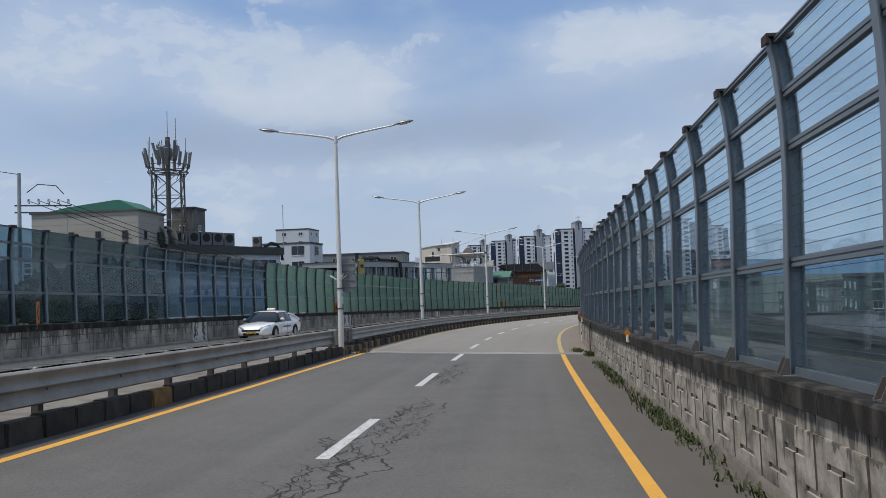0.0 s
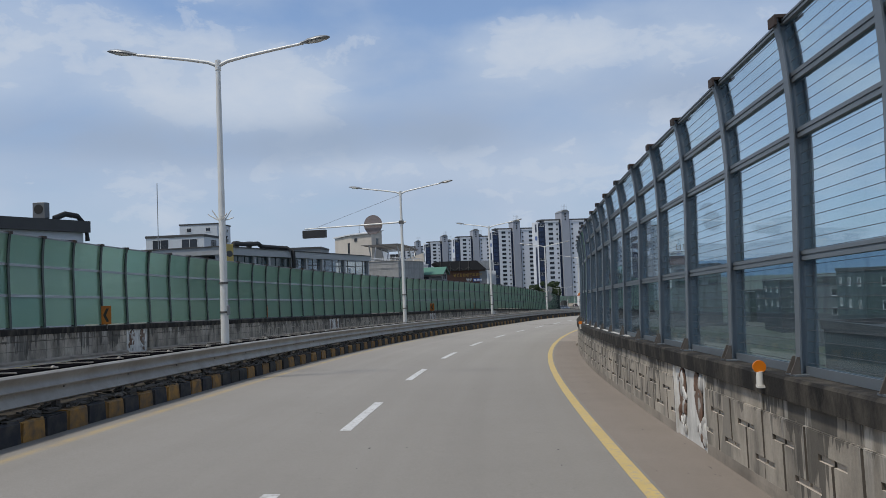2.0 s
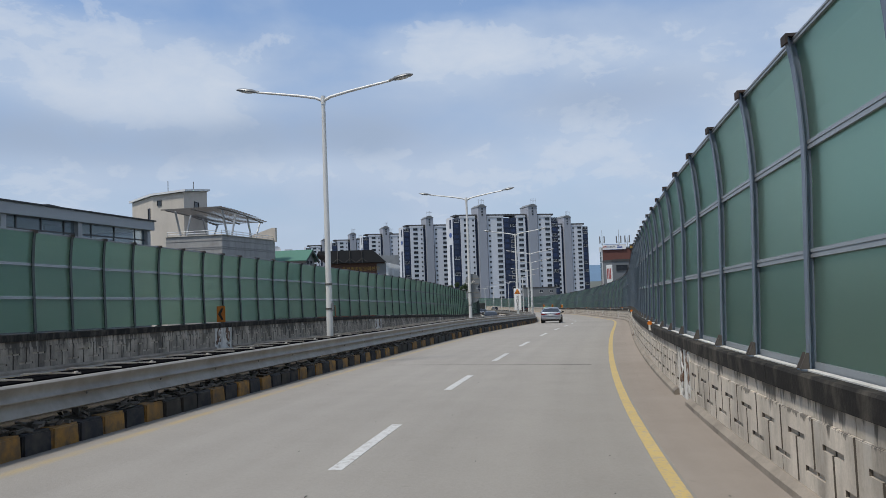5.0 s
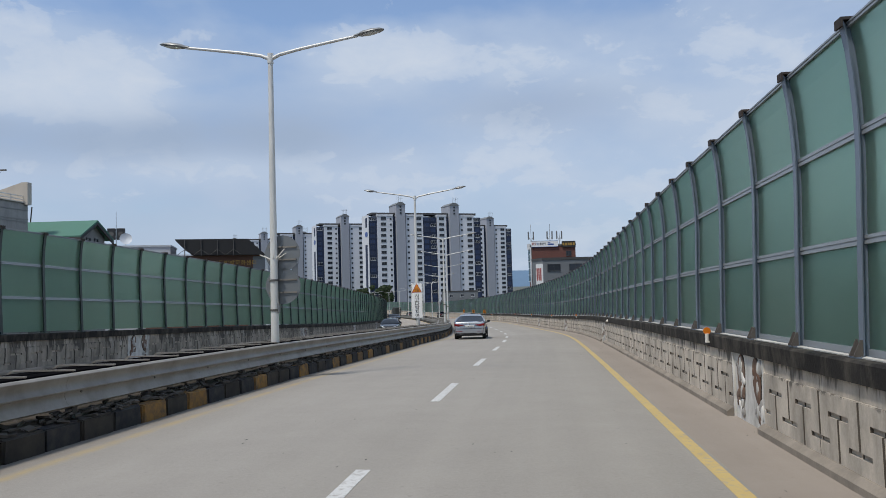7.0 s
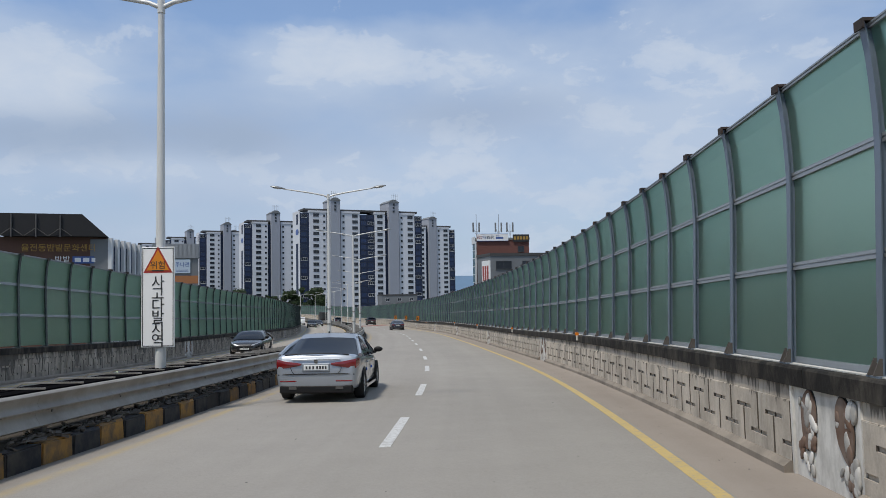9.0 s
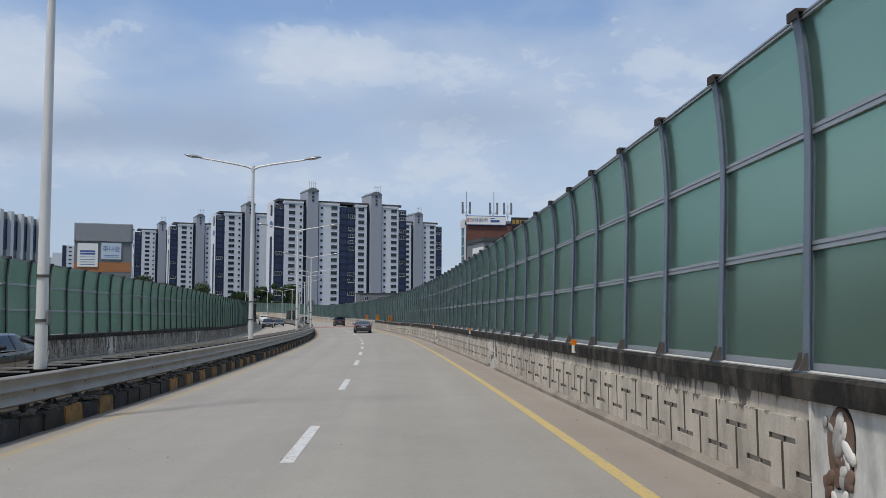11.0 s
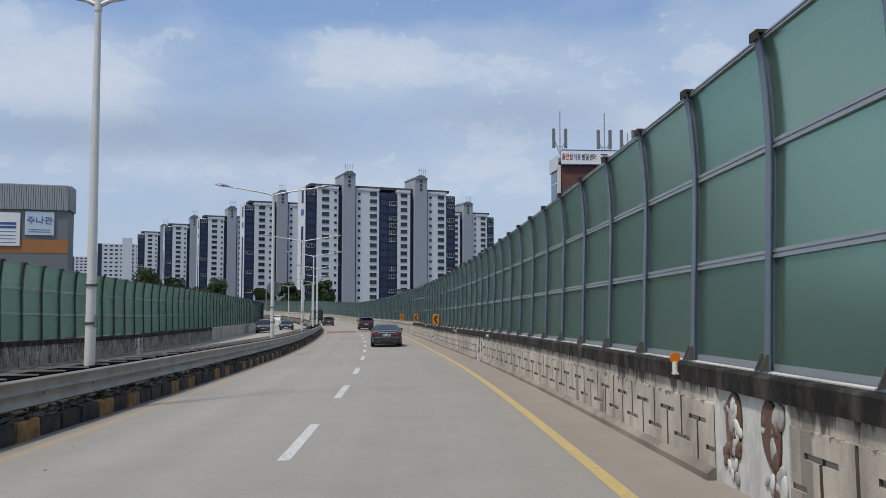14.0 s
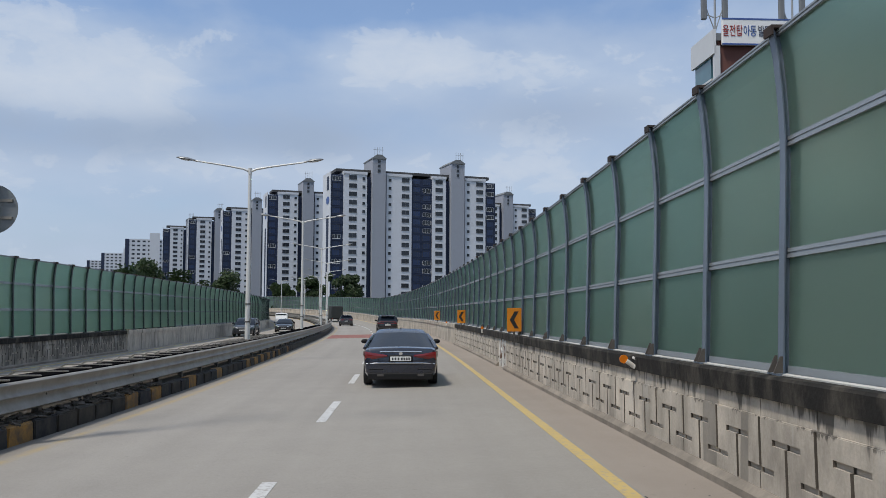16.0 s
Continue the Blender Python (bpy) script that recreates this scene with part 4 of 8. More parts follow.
def post_stops(counts, stops, first, last):
    return [float(np.interp(n, counts, stops)) for n in range(first, last + 1)]


for first, last in ((-11, 5), (5, 25)):
    clear_fence.build(R_POST, 1, post_stops(R_COUNT, R_STOPS, first, last), CLEAR_TEXT)
for first, last in ((25, 45), (45, 65), (65, 85), (85, 105), (105, 125), (125, 131)):
    green_fence.build(R_POST, 1, post_stops(R_COUNT, R_STOPS, first, last), GREEN_TEXT)
clear_left.build(L_POST, -1, post_stops(L_COUNT, L_STOPS, -35, -12), "clear sheet noise barrier beside the oncoming carriageway", False)
for first, last in ((-12, 8), (8, 28), (28, 48), (48, 68), (68, 90), (90, 112)):
    green_left.build(L_POST, -1, post_stops(L_COUNT, L_STOPS, first, last), "milky green noise barrier with dark bowed posts beside the oncoming carriageway", False)


def far_barrier(lat, side, s0, s1, post):
    """The barrier beyond, where single panels can't be told apart."""
    fence = thing("noise_barrier", "milky green noise barrier far along the bend", "noise barrier", "noise barriers along the road", "structure")
    d = side
    sweep("panel_row", [(lat, FOOT + 0.06), (lat + 0.055 * d, FOOT + 2.1), (lat + 0.02 * d, FOOT + 2.8), (lat - 0.03 * d, FOOT + 3.14), (lat - 0.018 * d, FOOT + 3.14), (lat + 0.032 * d, FOOT + 2.8), (lat + 0.067 * d, FOOT + 2.1), (lat + 0.012 * d, FOOT + 0.06)], s0, s1, GREEN, parent=fence)
    for z in GREEN_LEVELS:
        x = lat + bow(z) * d
        sweep("rail", [(x - 0.035, FOOT + z - 0.04), (x + 0.035, FOOT + z - 0.04), (x + 0.035, FOOT + z + 0.04), (x - 0.035, FOOT + z + 0.04)], s0, s1, RAIL_GREY, parent=fence)
    s = s0
    while s < s1:
        part("post", post, parent=fence, m=stand(s, lat, FOOT, 0 if side > 0 else 180))
        s += BAY


far_barrier(R_POST, 1, float(np.interp(131, R_COUNT, R_STOPS)), 600, green_fence.post)
far_barrier(L_POST, -1, 286.0, 590, green_left.post)

# ---- median: kerbs, rubble, guard rails ----


def make_median():
    tagged(sweep("median_strip", [(-8.06, 0.20), (-8.4, 0.22), (-9.3, 0.22), (-9.65, 0.15), (-9.65, -0.2), (-8.06, -0.2)], S_FIRST, JOINT - 0.5, MEDIAN_BARE, step=3), "pale bare concrete strip between the guard rails", "median", kind="structure")
    tagged(sweep("median_strip", [(-8.06, 0.235), (-8.16, 0.33), (-8.4, 0.37), (-8.8, 0.33), (-9.3, 0.30), (-9.65, 0.10), (-9.65, -0.2), (-8.06, -0.2)], JOINT - 0.5, S_LAST, MEDIAN, step=3), "dirty rubble-strewn concrete strip between the guard rails", "median", kind="structure")
    kerb = thing("kerb", "raised kerb of blocks painted yellow and black, scuffed and chipped", "kerb", kind="structure")
    rnd = random.Random(5)
    shapes = []
    for n in range(3):
        bm = soft_box(-0.24, 0.0, 0.0, 0.755, -0.1, 0.27, 0.025, 2)
        for v in bm.verts:
            v.co += Vector((rnd.uniform(-0.012, 0.012), 0, rnd.uniform(-0.012, 0.012)))
        shapes.append(bm)
    meshes = {}
    for n, bm in enumerate(shapes):
        for key, mat in (("black", KERB_BLACK), ("yellow", KERB_YELLOW), ("bare", KERB_BARE)):
            meshes[n, key] = mesh_of("kerb_block", bm.copy(), mat, True)
        bm.free()
    s, n = -4.0, 0
    while s < 272:
        bare = 0.7 if s < 40 else 0.05 if s < 110 else 0.2
        key = "bare" if rnd.random() < bare else ("yellow", "black")[n % 2]
        long = 0.56 if 40 < s < 110 else 0.77
        part("kerb_block", meshes[rnd.randrange(3), key], parent=kerb, m=lie(s, -7.84 + rnd.uniform(-0.012, 0.012), (0.035 if s < 40 else 0.0) + rnd.uniform(-0.02, 0.01), long) @ Matrix.Diagonal((1, long / 0.77, 1, 1)))
        s += long
        n += 1
    sweep("kerb_run", [(-7.84, -0.1), (-7.85, 0.25), (-7.87, 0.27), (-8.08, 0.27), (-8.08, -0.1)], 272.6, S_LAST, KERB_BARE, parent=kerb, step=3)
    tagged(sweep("kerb_far", [(-9.62, -0.1), (-9.62, 0.24), (-9.85, 0.24), (-9.85, -0.1)], S_FIRST, S_LAST, KERB_BARE, step=3), "low dark kerb along the oncoming carriageway", "kerb", kind="structure")
    rubble = bmesh.new()
    for _ in range(1500):
        m = Matrix.Translation(on_road(rnd.uniform(43, 250), rnd.choice((rnd.uniform(-9.3, -8.1), rnd.uniform(-8.3, -7.98))), rnd.uniform(0.27, 0.36))) @ Euler((rnd.gauss(0, 0.35), rnd.gauss(0, 0.35), rnd.uniform(0, 6))).to_matrix().to_4x4() @ Matrix.Diagonal((rnd.uniform(0.02, 0.06), rnd.uniform(0.03, 0.09), rnd.uniform(0.008, 0.025), 1))
        box(rubble, -1, 1, -1, 1, -1, 1, m=m)
    for _ in range(2600):
        lat = -7.90 - abs(rnd.gauss(0, 0.13))
        m = Matrix.Translation(on_road(rnd.uniform(43, 250), lat, 0.272 + rnd.uniform(0, 0.03) + 0.10 * min(1.0, (-7.9 - lat) / 0.3))) @ Euler((rnd.gauss(0, 0.25), rnd.gauss(0, 0.25), rnd.uniform(0, 6))).to_matrix().to_4x4() @ Matrix.Diagonal((rnd.uniform(0.015, 0.07), rnd.uniform(0.02, 0.10), rnd.uniform(0.006, 0.02), 1))
        box(rubble, -1, 1, -1, 1, -1, 1, m=m)
    tagged(part("rubble", rubble, CRUMBS), "broken concrete crumbs lying on the median", "rubble", kind="stuff")


make_median()
# the beam of a guard rail: a rolled lip, two broad hollows and a sharp crease between them, top edge at one metre
WAVES = [(-0.055, 0.985), (-0.02, 1.005), (0.03, 1.0), (0.055, 0.972), (0.045, 0.94), (0.018, 0.90), (0.008, 0.85), (0.024, 0.80), (0.060, 0.768), (0.055, 0.752), (-0.012, 0.728), (-0.018, 0.69), (0.0, 0.63), (0.038, 0.565), (0.050, 0.535), (0.03, 0.512), (-0.02, 0.508)]


def make_rails():
    for name, lat, d in (("guard_rail", -8.02, 1), ("guard_rail", -9.42, -1)):
        rail = thing(name, "galvanised steel guard rail beam with soft waves, dusty and scratched", "guard rail", "guard rails of the median")
        low = 0.0 if d > 0 else 0.24
        spans = ((S_FIRST, 40.3), (41.7, S_LAST)) if d > 0 else ((S_FIRST, S_LAST),)
        for a, b in spans:
            new_run = d > 0 and b > JOINT
            level = lambda z: 0.43 + (z - 0.508) * 0.905 if new_run else z - (0.09 if d > 0 else low)
            front = [(lat + d * x, level(z)) for x, z in WAVES]
            back = [(lat + d * (x - 0.012), level(z)) for x, z in reversed(WAVES)]
            while a < b:
                end = min(a + 4.0, b) if a < 250 else b
                sweep("beam", front + back, a, end - 0.004, GALV, parent=rail, smooth=True, step=2.0)
                a = end
        bm = bmesh.new()
        box(bm, -0.055, 0.055, -0.06, 0.06, 0.10, (0.84 if d > 0 else 0.70))
        box(bm, -0.12, 0.12, -0.12, 0.12, 0.10, 0.125)
        post = mesh_of("rail_post", bm, GALV_DARK)
        bm = bmesh.new()
        disc(bm, pose(0.045, 0, 0.62, 0, 90, 0), 0.018, 0.012, 8)
        bolt = mesh_of("bolt", bm, GALV_DARK)
        s = -6.0
        while s < 300:
            if not (d > 0 and 40.0 < s < 42.0):
                p = part("rail_post", post, parent=rail, m=stand(s, lat - 0.12 * d, 0.0, 0 if d > 0 else 180))
                if d > 0 and s < 250:
                    part("bolt", bolt, parent=p, m=pose(0.10, 0, 0.0))
            s += 2.0
    ladder = thing("rail_tie", "pale steel struts and black strips for the shaded gap between the two guard rails", "guard rail tie")
    bm = bmesh.new()
    prism(bm, [(-1.36, 0.715), (-0.93, 0.982), (-0.02, 0.985), (-0.02, 1.008), (-0.95, 1.004), (-1.36, 0.745)], -0.014, 0.014)
    strut = mesh_of("strut", bm, GALV)
    bm = bmesh.new()
    for v in bmesh.ops.create_uvsphere(bm, u_segments=8, v_segments=5, radius=0.045, matrix=pose(-0.1, 0, 0.985))["verts"]:
        v.co.z = max(v.co.z, 0.985)
    knob = mesh_of("tie_cap", bm, GALV, True)
    s, n = -6.0, 0
    while s < 270:
        if not 40.0 < s < 42.0:
            p = part("strut", strut, parent=ladder, m=stand(s, -8.06, -0.088))
            if n % 2 == 0 and s < 105:
                part("tie_cap", knob, parent=p)
        s += 1.0
        n += 1
    # matte black strips stand for the deep shade of the gap
    for lat, z, w, a, b in ((-8.20, 0.89, 0.09, -6, 40.2), (-8.26, 0.875, 0.15, 41.8, 300), (-8.66, 0.868, 0.13, 41.8, 300)):
        sweep("gap_shade_strip", [(lat - w, z), (lat + w, z), (lat + w, z + 0.02), (lat - w, z + 0.02)], a, b, GAP_SHADE, parent=ladder, step=2)
    bm = bmesh.new()
    outline = [(0.0, 0.37), (0.03, 0.39), (0.05, 0.67), (0.03, 0.90), (0.0, 0.92), (-0.30, 0.92), (-0.30, 0.37)]
    prism(bm, outline, 0.0, 0.55)
    m = stand(41.75, -7.95)
    tagged(part("rail_end_shoe", bm, GALV_DARK, m=m), "dark boxed end piece of the guard rail", "rail end")
    bm = bmesh.new()
    prism(bm, outline, -0.5, 0.0)
    tagged(part("rail_end_shoe", bm, GALV, m=stand(40.25, -7.95)), "pale boxed end piece of the guard rail", "rail end")


make_rails()
reflector_mesh = bmesh.new()
disc(reflector_mesh, pose(0.0, 0, 0, 0, 90, 0), 0.06, 0.02, 16)
reflector_mesh = mesh_of("rail_reflector", reflector_mesh, REFLECTOR)
for s in (240.8,):
    tagged(part("rail_reflector", reflector_mesh, m=stand(s, -7.965, 0.79)), "round orange reflector on the guard rail beam", "reflector", "reflectors on the guard rail")

# ---- street lamps and what hangs on them ----


def lamp_pole():
    lamp = thing("street_lamp", "tall white steel street lamp with two raised arms", "street lamp", "street lamps on the median")
    bm = bmesh.new()
    tube(bm, [(0, 0, 0.0), (0, 0, 1.4), (0, 0, 8.0)], [0.105, 0.10, 0.06], 14)
    part("pole", bm, LAMP_POLE, lamp, smooth=True)
    bm = soft_box(-0.20, 0.20, -0.20, 0.20, -0.2, 0.03, 0.01)
    for x in (-0.15, 0.15):
        for y in (-0.15, 0.15):
            disc(bm, pose(x, y, 0.03), 0.02, 0.05, 8)
    part("base_plate", bm, GALV_DARK, lamp)
    bm = bmesh.new()
    tube(bm, [(0, 0, 7.86), (0, 0, 8.12)], [0.075, 0.075], 14)
    part("collar", bm, LAMP_POLE, lamp, smooth=True)
    for side in (-1, 1):
        bm = bmesh.new()
        tube(bm, [(side * x, 0, z) for x, z in ((0.03, 7.98), (0.25, 8.08), (0.8, 8.19), (1.6, 8.32), (2.25, 8.42))], [0.05, 0.045, 0.042, 0.038, 0.034], 10)
        arm = part("arm", bm, LAMP_POLE, lamp, smooth=True)
        bm = bmesh.new()
        rows = []
        for u, w, h in ((0, 0.045, 0.04), (0.12, 0.06, 0.05), (0.2, 0.12, 0.075), (0.45, 0.15, 0.085), (0.66, 0.12, 0.06), (0.76, 0.05, 0.02)):
            rows.append([bm.verts.new((side * (2.16 + u), math.cos(a) * w, 8.42 + u * 0.16 + max(math.sin(a), -0.35) * h)) for a in (2 * math.pi * n / 12 for n in range(12))])
        for a, b in zip(rows, rows[1:]):
            for n in range(12):
                bm.faces.new((a[n], a[(n + 1) % 12], b[(n + 1) % 12], b[n]))
        bm.faces.new(rows[0]), bm.faces.new(rows[-1])
        bmesh.ops.recalc_face_normals(bm, faces=bm.faces[:])
        head = part("lamp_head", bm, LAMP_HEAD, lamp, "grey streamlined luminaire", smooth=True)
        bm = bmesh.new()
        m = Matrix.Translation((side * 2.58, 0, 8.455)) @ Matrix.Rotation(-side * 0.16, 4, "Y") @ Matrix.Diagonal((0.22, 0.11, 0.035, 1))
        bmesh.ops.create_uvsphere(bm, u_segments=14, v_segments=8, radius=1, matrix=m)
        part("lens", bm, LAMP_GLASS, head, smooth=True)
    for z in (1.55, 2.3):
        bm = bmesh.new()
        tube(bm, [(0, 0, z), (0, 0, z + 0.05)], 0.115, 14)
        part("strap", bm, GALV_DARK, lamp)
    bm = soft_box(0.09, 0.13, -0.06, 0.06, 1.5, 1.75, 0.004)
    part("number_tag", bm, SIGN_BACK, lamp)
    return lamp


LAMPS = [41.0, 59.3, 80.6, 104.2, 126.4, 151.0, 175.0, 195.1, 218.9, 242.4, 262.2, 284.0, 306.0, 328.0, 350.0, 372.0, 394.0, 418.0]
LAMP_LAT = [-8.0, -8.25, -8.25, -8.52, -8.25, -8.55, -8.35, -8.24, -8.42, -8.22, -8.35] + [-8.5] * 7
LAMP_TALL = [0.97, 0.98, 0.97, 1.02, 0.985, 1.0, 1.0, 1.015, 1.01, 0.995, 0.94] + [1.0] * 7
first_lamp = lamp_pole()


def at_lamp(n, up=0.0):
    return stand(LAMPS[n], LAMP_LAT[n], up)


first_lamp.matrix_world = at_lamp(0, 0.14)
for n in range(1, len(LAMPS)):
    copy_thing(first_lamp, at_lamp(n, 0.14)).scale = (1, 1, LAMP_TALL[n])
first_lamp.scale = (1, 1, LAMP_TALL[0])


def letters(text, size, mat, m, parent, name="lettering", depth=0.004, spacing=1.0):
    c = bpy.data.curves.new(name, "FONT")
    c.body, c.size, c.extrude, c.align_x, c.align_y, c.space_character = text, size, depth, "CENTER", "CENTER", spacing
    c.resolution_u = 3
    tmp = new("scratch", c)
    me = bpy.data.meshes.new_from_object(tmp.evaluated_get(bpy.context.evaluated_depsgraph_get()))
    bpy.data.objects.remove(tmp)
    bpy.data.curves.remove(c)
    me.name = name
    me.materials.clear()
    me.materials.append(mat)
    return part(name, me, parent=parent, m=m)


FACING = pose(0, 0, 0, 90, 0, 0)     # turns flat lettering upright, to be read from -y


def round_sign(n, x, z, radius, label, back=True):
    """A round sign plate; its plain back is seen from behind."""
    sign = thing("round_sign", label, "road sign", "round signs on lamp posts", m=at_lamp(n))
    bm = bmesh.new()
    disc(bm, pose(x, 0.14, z, 90, 0, 0), radius, 0.01, 36)
    part("sign_plate", bm, SIGN_BACK, sign)
    bm = bmesh.new()
    for dz in (-0.35 * radius, 0.35 * radius):
        box(bm, x - radius * 0.8, x + radius * 0.8, 0.10, 0.13, z + dz - 0.02, z + dz + 0.02)
        box(bm, -0.09, max(0.02, x), 0.02, 0.13, z + dz - 0.015, z + dz + 0.015)
    part("bracket", bm, GALV, sign)
    return sign


def white_ribbons(n, z):
    tuft = thing("cable_tie_tuft", "splayed pale strap ends tied round the lamp post", "strap", m=at_lamp(n))
    rnd = random.Random(n)
    bm = bmesh.new()
    for _ in range(7):
        a = rnd.uniform(0, 6.28)
        tube(bm, [(0.08 * math.cos(a), 0.08 * math.sin(a), z), (0.35 * math.cos(a), 0.1 * math.sin(a) - 0.03, z + rnd.uniform(0.05, 0.3))], 0.014, 5)
    part("strap_end", bm, PLASTIC_WHITE, tuft)


round_sign(0, 0.24, 3.16, 0.36, "grey back of a round traffic sign on a lamp post")
round_sign(0, 0.26, 2.58, 0.35, "grey back of a smaller round traffic sign")
white_ribbons(0, 2.7)
round_sign(4, 0.18, 3.10, 0.45, "grey back of a round traffic sign on a lamp post")
round_sign(4, 0.18, 2.28, 0.45, "grey back of a second round traffic sign")
white_ribbons(4, 2.95)
round_sign(9, 0.05, 3.4, 0.36, "grey back of a round traffic sign on a distant lamp post")
white_ribbons(1, 4.0)


def camera_arm():
    """An outrigger with a message box and a round sign, on the third lamp."""
    arm = thing("roadside_gantry", "thin steel arm carrying a black box and a round sign", "sign gantry", m=at_lamp(2, 0.14))
    bm = bmesh.new()
    tube(bm, [(0.25, 0, 6.2), (-1.0, 0, 6.17), (-5.6, 0, 6.1)], [0.05, 0.045, 0.035], 10)
    part("boom", bm, LAMP_POLE, arm, smooth=True)
    bm = soft_box(-5.7, -4.35, -0.14, 0.14, 5.58, 6.02, 0.02)
    part("message_box", bm, SIGN_BLACK, arm, "black display box seen from behind")
    bm = bmesh.new()
    disc(bm, pose(-1.65, 0.12, 6.15, 90, 0, 0), 0.53, 0.01, 36)
    part("sign_plate", bm, material("faded_sign_back", (0.20, 0.17, 0.17), 0.6, 0.2, 0.15, 10, 0.001), arm, "brownish back of a round sign")
    bm = bmesh.new()
    tube(bm, [(0, 0, 7.7), (-5.0, 0, 6.12)], 0.008, 5)
    part("stay_wire", bm, GALV_DARK, arm)
    bm = soft_box(-0.12, 0.12, -0.12, 0.12, 6.1, 6.28, 0.01)
    part("clamp", bm, GALV_DARK, arm)


camera_arm()


def warning_board():
    """A tall white board with a warning triangle and an upright line of writing."""
    board = thing("warning_board", "white upright warning board with an orange triangle and black Korean letters", "road sign", m=at_lamp(5))
    z0, z1, w, y = 1.30, 3.27, 0.33, -0.13
    part("sign_plate", soft_box(-w, w, y, y + 0.03, z0, z1, 0.008), SIGN_WHITE, board)
    bm = bmesh.new()
    for a, b, c, d in ((-w + 0.02, w - 0.02, z0 + 0.02, z0 + 0.035), (-w + 0.02, w - 0.02, z1 - 0.035, z1 - 0.02), (-w + 0.02, -w + 0.035, z0 + 0.02, z1 - 0.02), (w - 0.035, w - 0.02, z0 + 0.02, z1 - 0.02)):
        box(bm, a, b, y - 0.003, y + 0.001, c, d)
    part("border", bm, SIGN_BLACK, board)
    tri = lambda h: [(0, 2.98 + 0.30 * h), (-0.29 * h, 2.98 - 0.22 * h), (0.29 * h, 2.98 - 0.22 * h)]
    for h, mat, d, name in ((1.0, SIGN_RED, 0.004, "triangle_rim"), (0.78, SIGN_YELLOW, 0.007, "triangle_field")):
        bm = bmesh.new()
        prism(bm, tri(h)[::-1], y - d, y)
        bmesh.ops.recalc_face_normals(bm, faces=bm.faces[:])
        part(name, bm, mat, board)
    letters("위험", 0.17, SIGN_BLACK, pose(0, y - 0.008, 2.90) @ FACING, board, depth=0.002)
    bm = bmesh.new()
    box(bm, -0.12, 0.12, y - 0.010, y - 0.006, 2.795, 2.815)
    part("small_print", bm, SIGN_BLACK, board)
    for n, ch in enumerate("사고다발지역"):
        letters(ch, 0.29, SIGN_BLACK, pose(0, y - 0.004, 2.56 - n * 0.228) @ FACING, board, depth=0.003)
    bm = bmesh.new()
    for z in (1.6, 2.9):
        box(bm, -0.14, 0.14, -0.12, 0.12, z, z + 0.04)
    part("bracket", bm, GALV_DARK, board)


warning_board()


def chevron(s, lat, up, turn=0.0, wide=0.42, high=0.68, label="orange curve chevron board with a black arrow"):
    board = thing("chevron_board", label, "chevron sign", "chevron boards on the barriers", m=stand(s, lat, up, turn))
    part("sign_plate", soft_box(-wide / 2, wide / 2, -0.015, 0.0, 0, high, 0.012), SIGN_ORANGE if "weathered" in label else SIGN_YELLOW, board)
    bm = bmesh.new()
    w, h = wide, high
    prism(bm, [(w * 0.30, h * 0.86), (w * 0.02, h * 0.86), (-w * 0.32, h * 0.5), (w * 0.02, h * 0.14), (w * 0.30, h * 0.14), (-w * 0.02, h * 0.5)], -0.019, -0.014)
    bmesh.ops.recalc_face_normals(bm, faces=bm.faces[:])
    part("arrow", bm, SIGN_BLACK, board)
    bm = bmesh.new()
    box(bm, -0.03, 0.03, 0.0, 0.03, -0.18, high * 0.8)
    part("bracket", bm, GALV_DARK, board)


for s in (253.3, 270.5, 287.0):
    chevron(s, RIGHT_FACE - 0.10, 1.27, 0)
for s, turn in ((37.0, 112), (68.3, -5), (82.2, 118), (113.1, -5), (127.0, 118)):
    chevron(s, LEFT_WALL + 0.12, 1.2, turn, 0.44, 0.72, "weathered orange chevron board with a black arrow on the barrier")


def delineator(s, lean=0.0):
    d = thing("delineator", "round orange reflector on a white bracket on the parapet cap", "reflector", "reflectors on the parapet", m=stand(s, RIGHT_FACE - 0.02, 1.03) @ pose(0, 0, 0, 0, lean, 0) @ Matrix.Scale(0.74, 4))
    bm = bmesh.new()
    tube(bm, [(-0.05, 0, -0.02), (-0.05, 0, 0.17)], 0.045, 10)
    part("stub", bm, PLASTIC_WHITE, d, smooth=True)
    bm = bmesh.new()
    box(bm, -0.09, 0.10, -0.05, 0.05, -0.03, 0.0)
    box(bm, 0.06, 0.10, -0.05, 0.05, -0.03, 0.10)
    part("bracket", bm, PLASTIC_WHITE, d)
    bm = bmesh.new()
    disc(bm, pose(-0.05, 0.02, 0.23, 90, 0, 0), 0.082, 0.03, 24)
    part("reflector_disc", bm, REFLECTOR, d, "amber reflector disc")


for s, lean in ((30.8, 0), (48.0, 0), (65.9, 0), (84.5, 0), (103.2, 0), (121.3, 0), (159.6, 0), (176.0, 0), (193.4, 0), (212.1, 0), (242.0, -55), (262, 0), (280, 0)):
    delineator(s, lean)


for s in (140.9, 230.8):
    mount = thing("reflector_mount", "broken white plastic mount on the parapet cap", "reflector mount", "broken mounts on the parapet", m=stand(s, RIGHT_FACE - 0.032, 1.04))
    part("flange", soft_box(-0.02, 0.0, -0.07, 0.07, -0.08, 0.05, 0.006), PLASTIC_WHITE, mount)
    bm = bmesh.new()
    tube(bm, [(-0.02, 0.0, -0.02), (-0.08, 0.0, -0.01)], [0.05, 0.042], 10)
    part("stub", bm, PLASTIC_WHITE, mount, smooth=True)

# ---- weeds and cracks ----


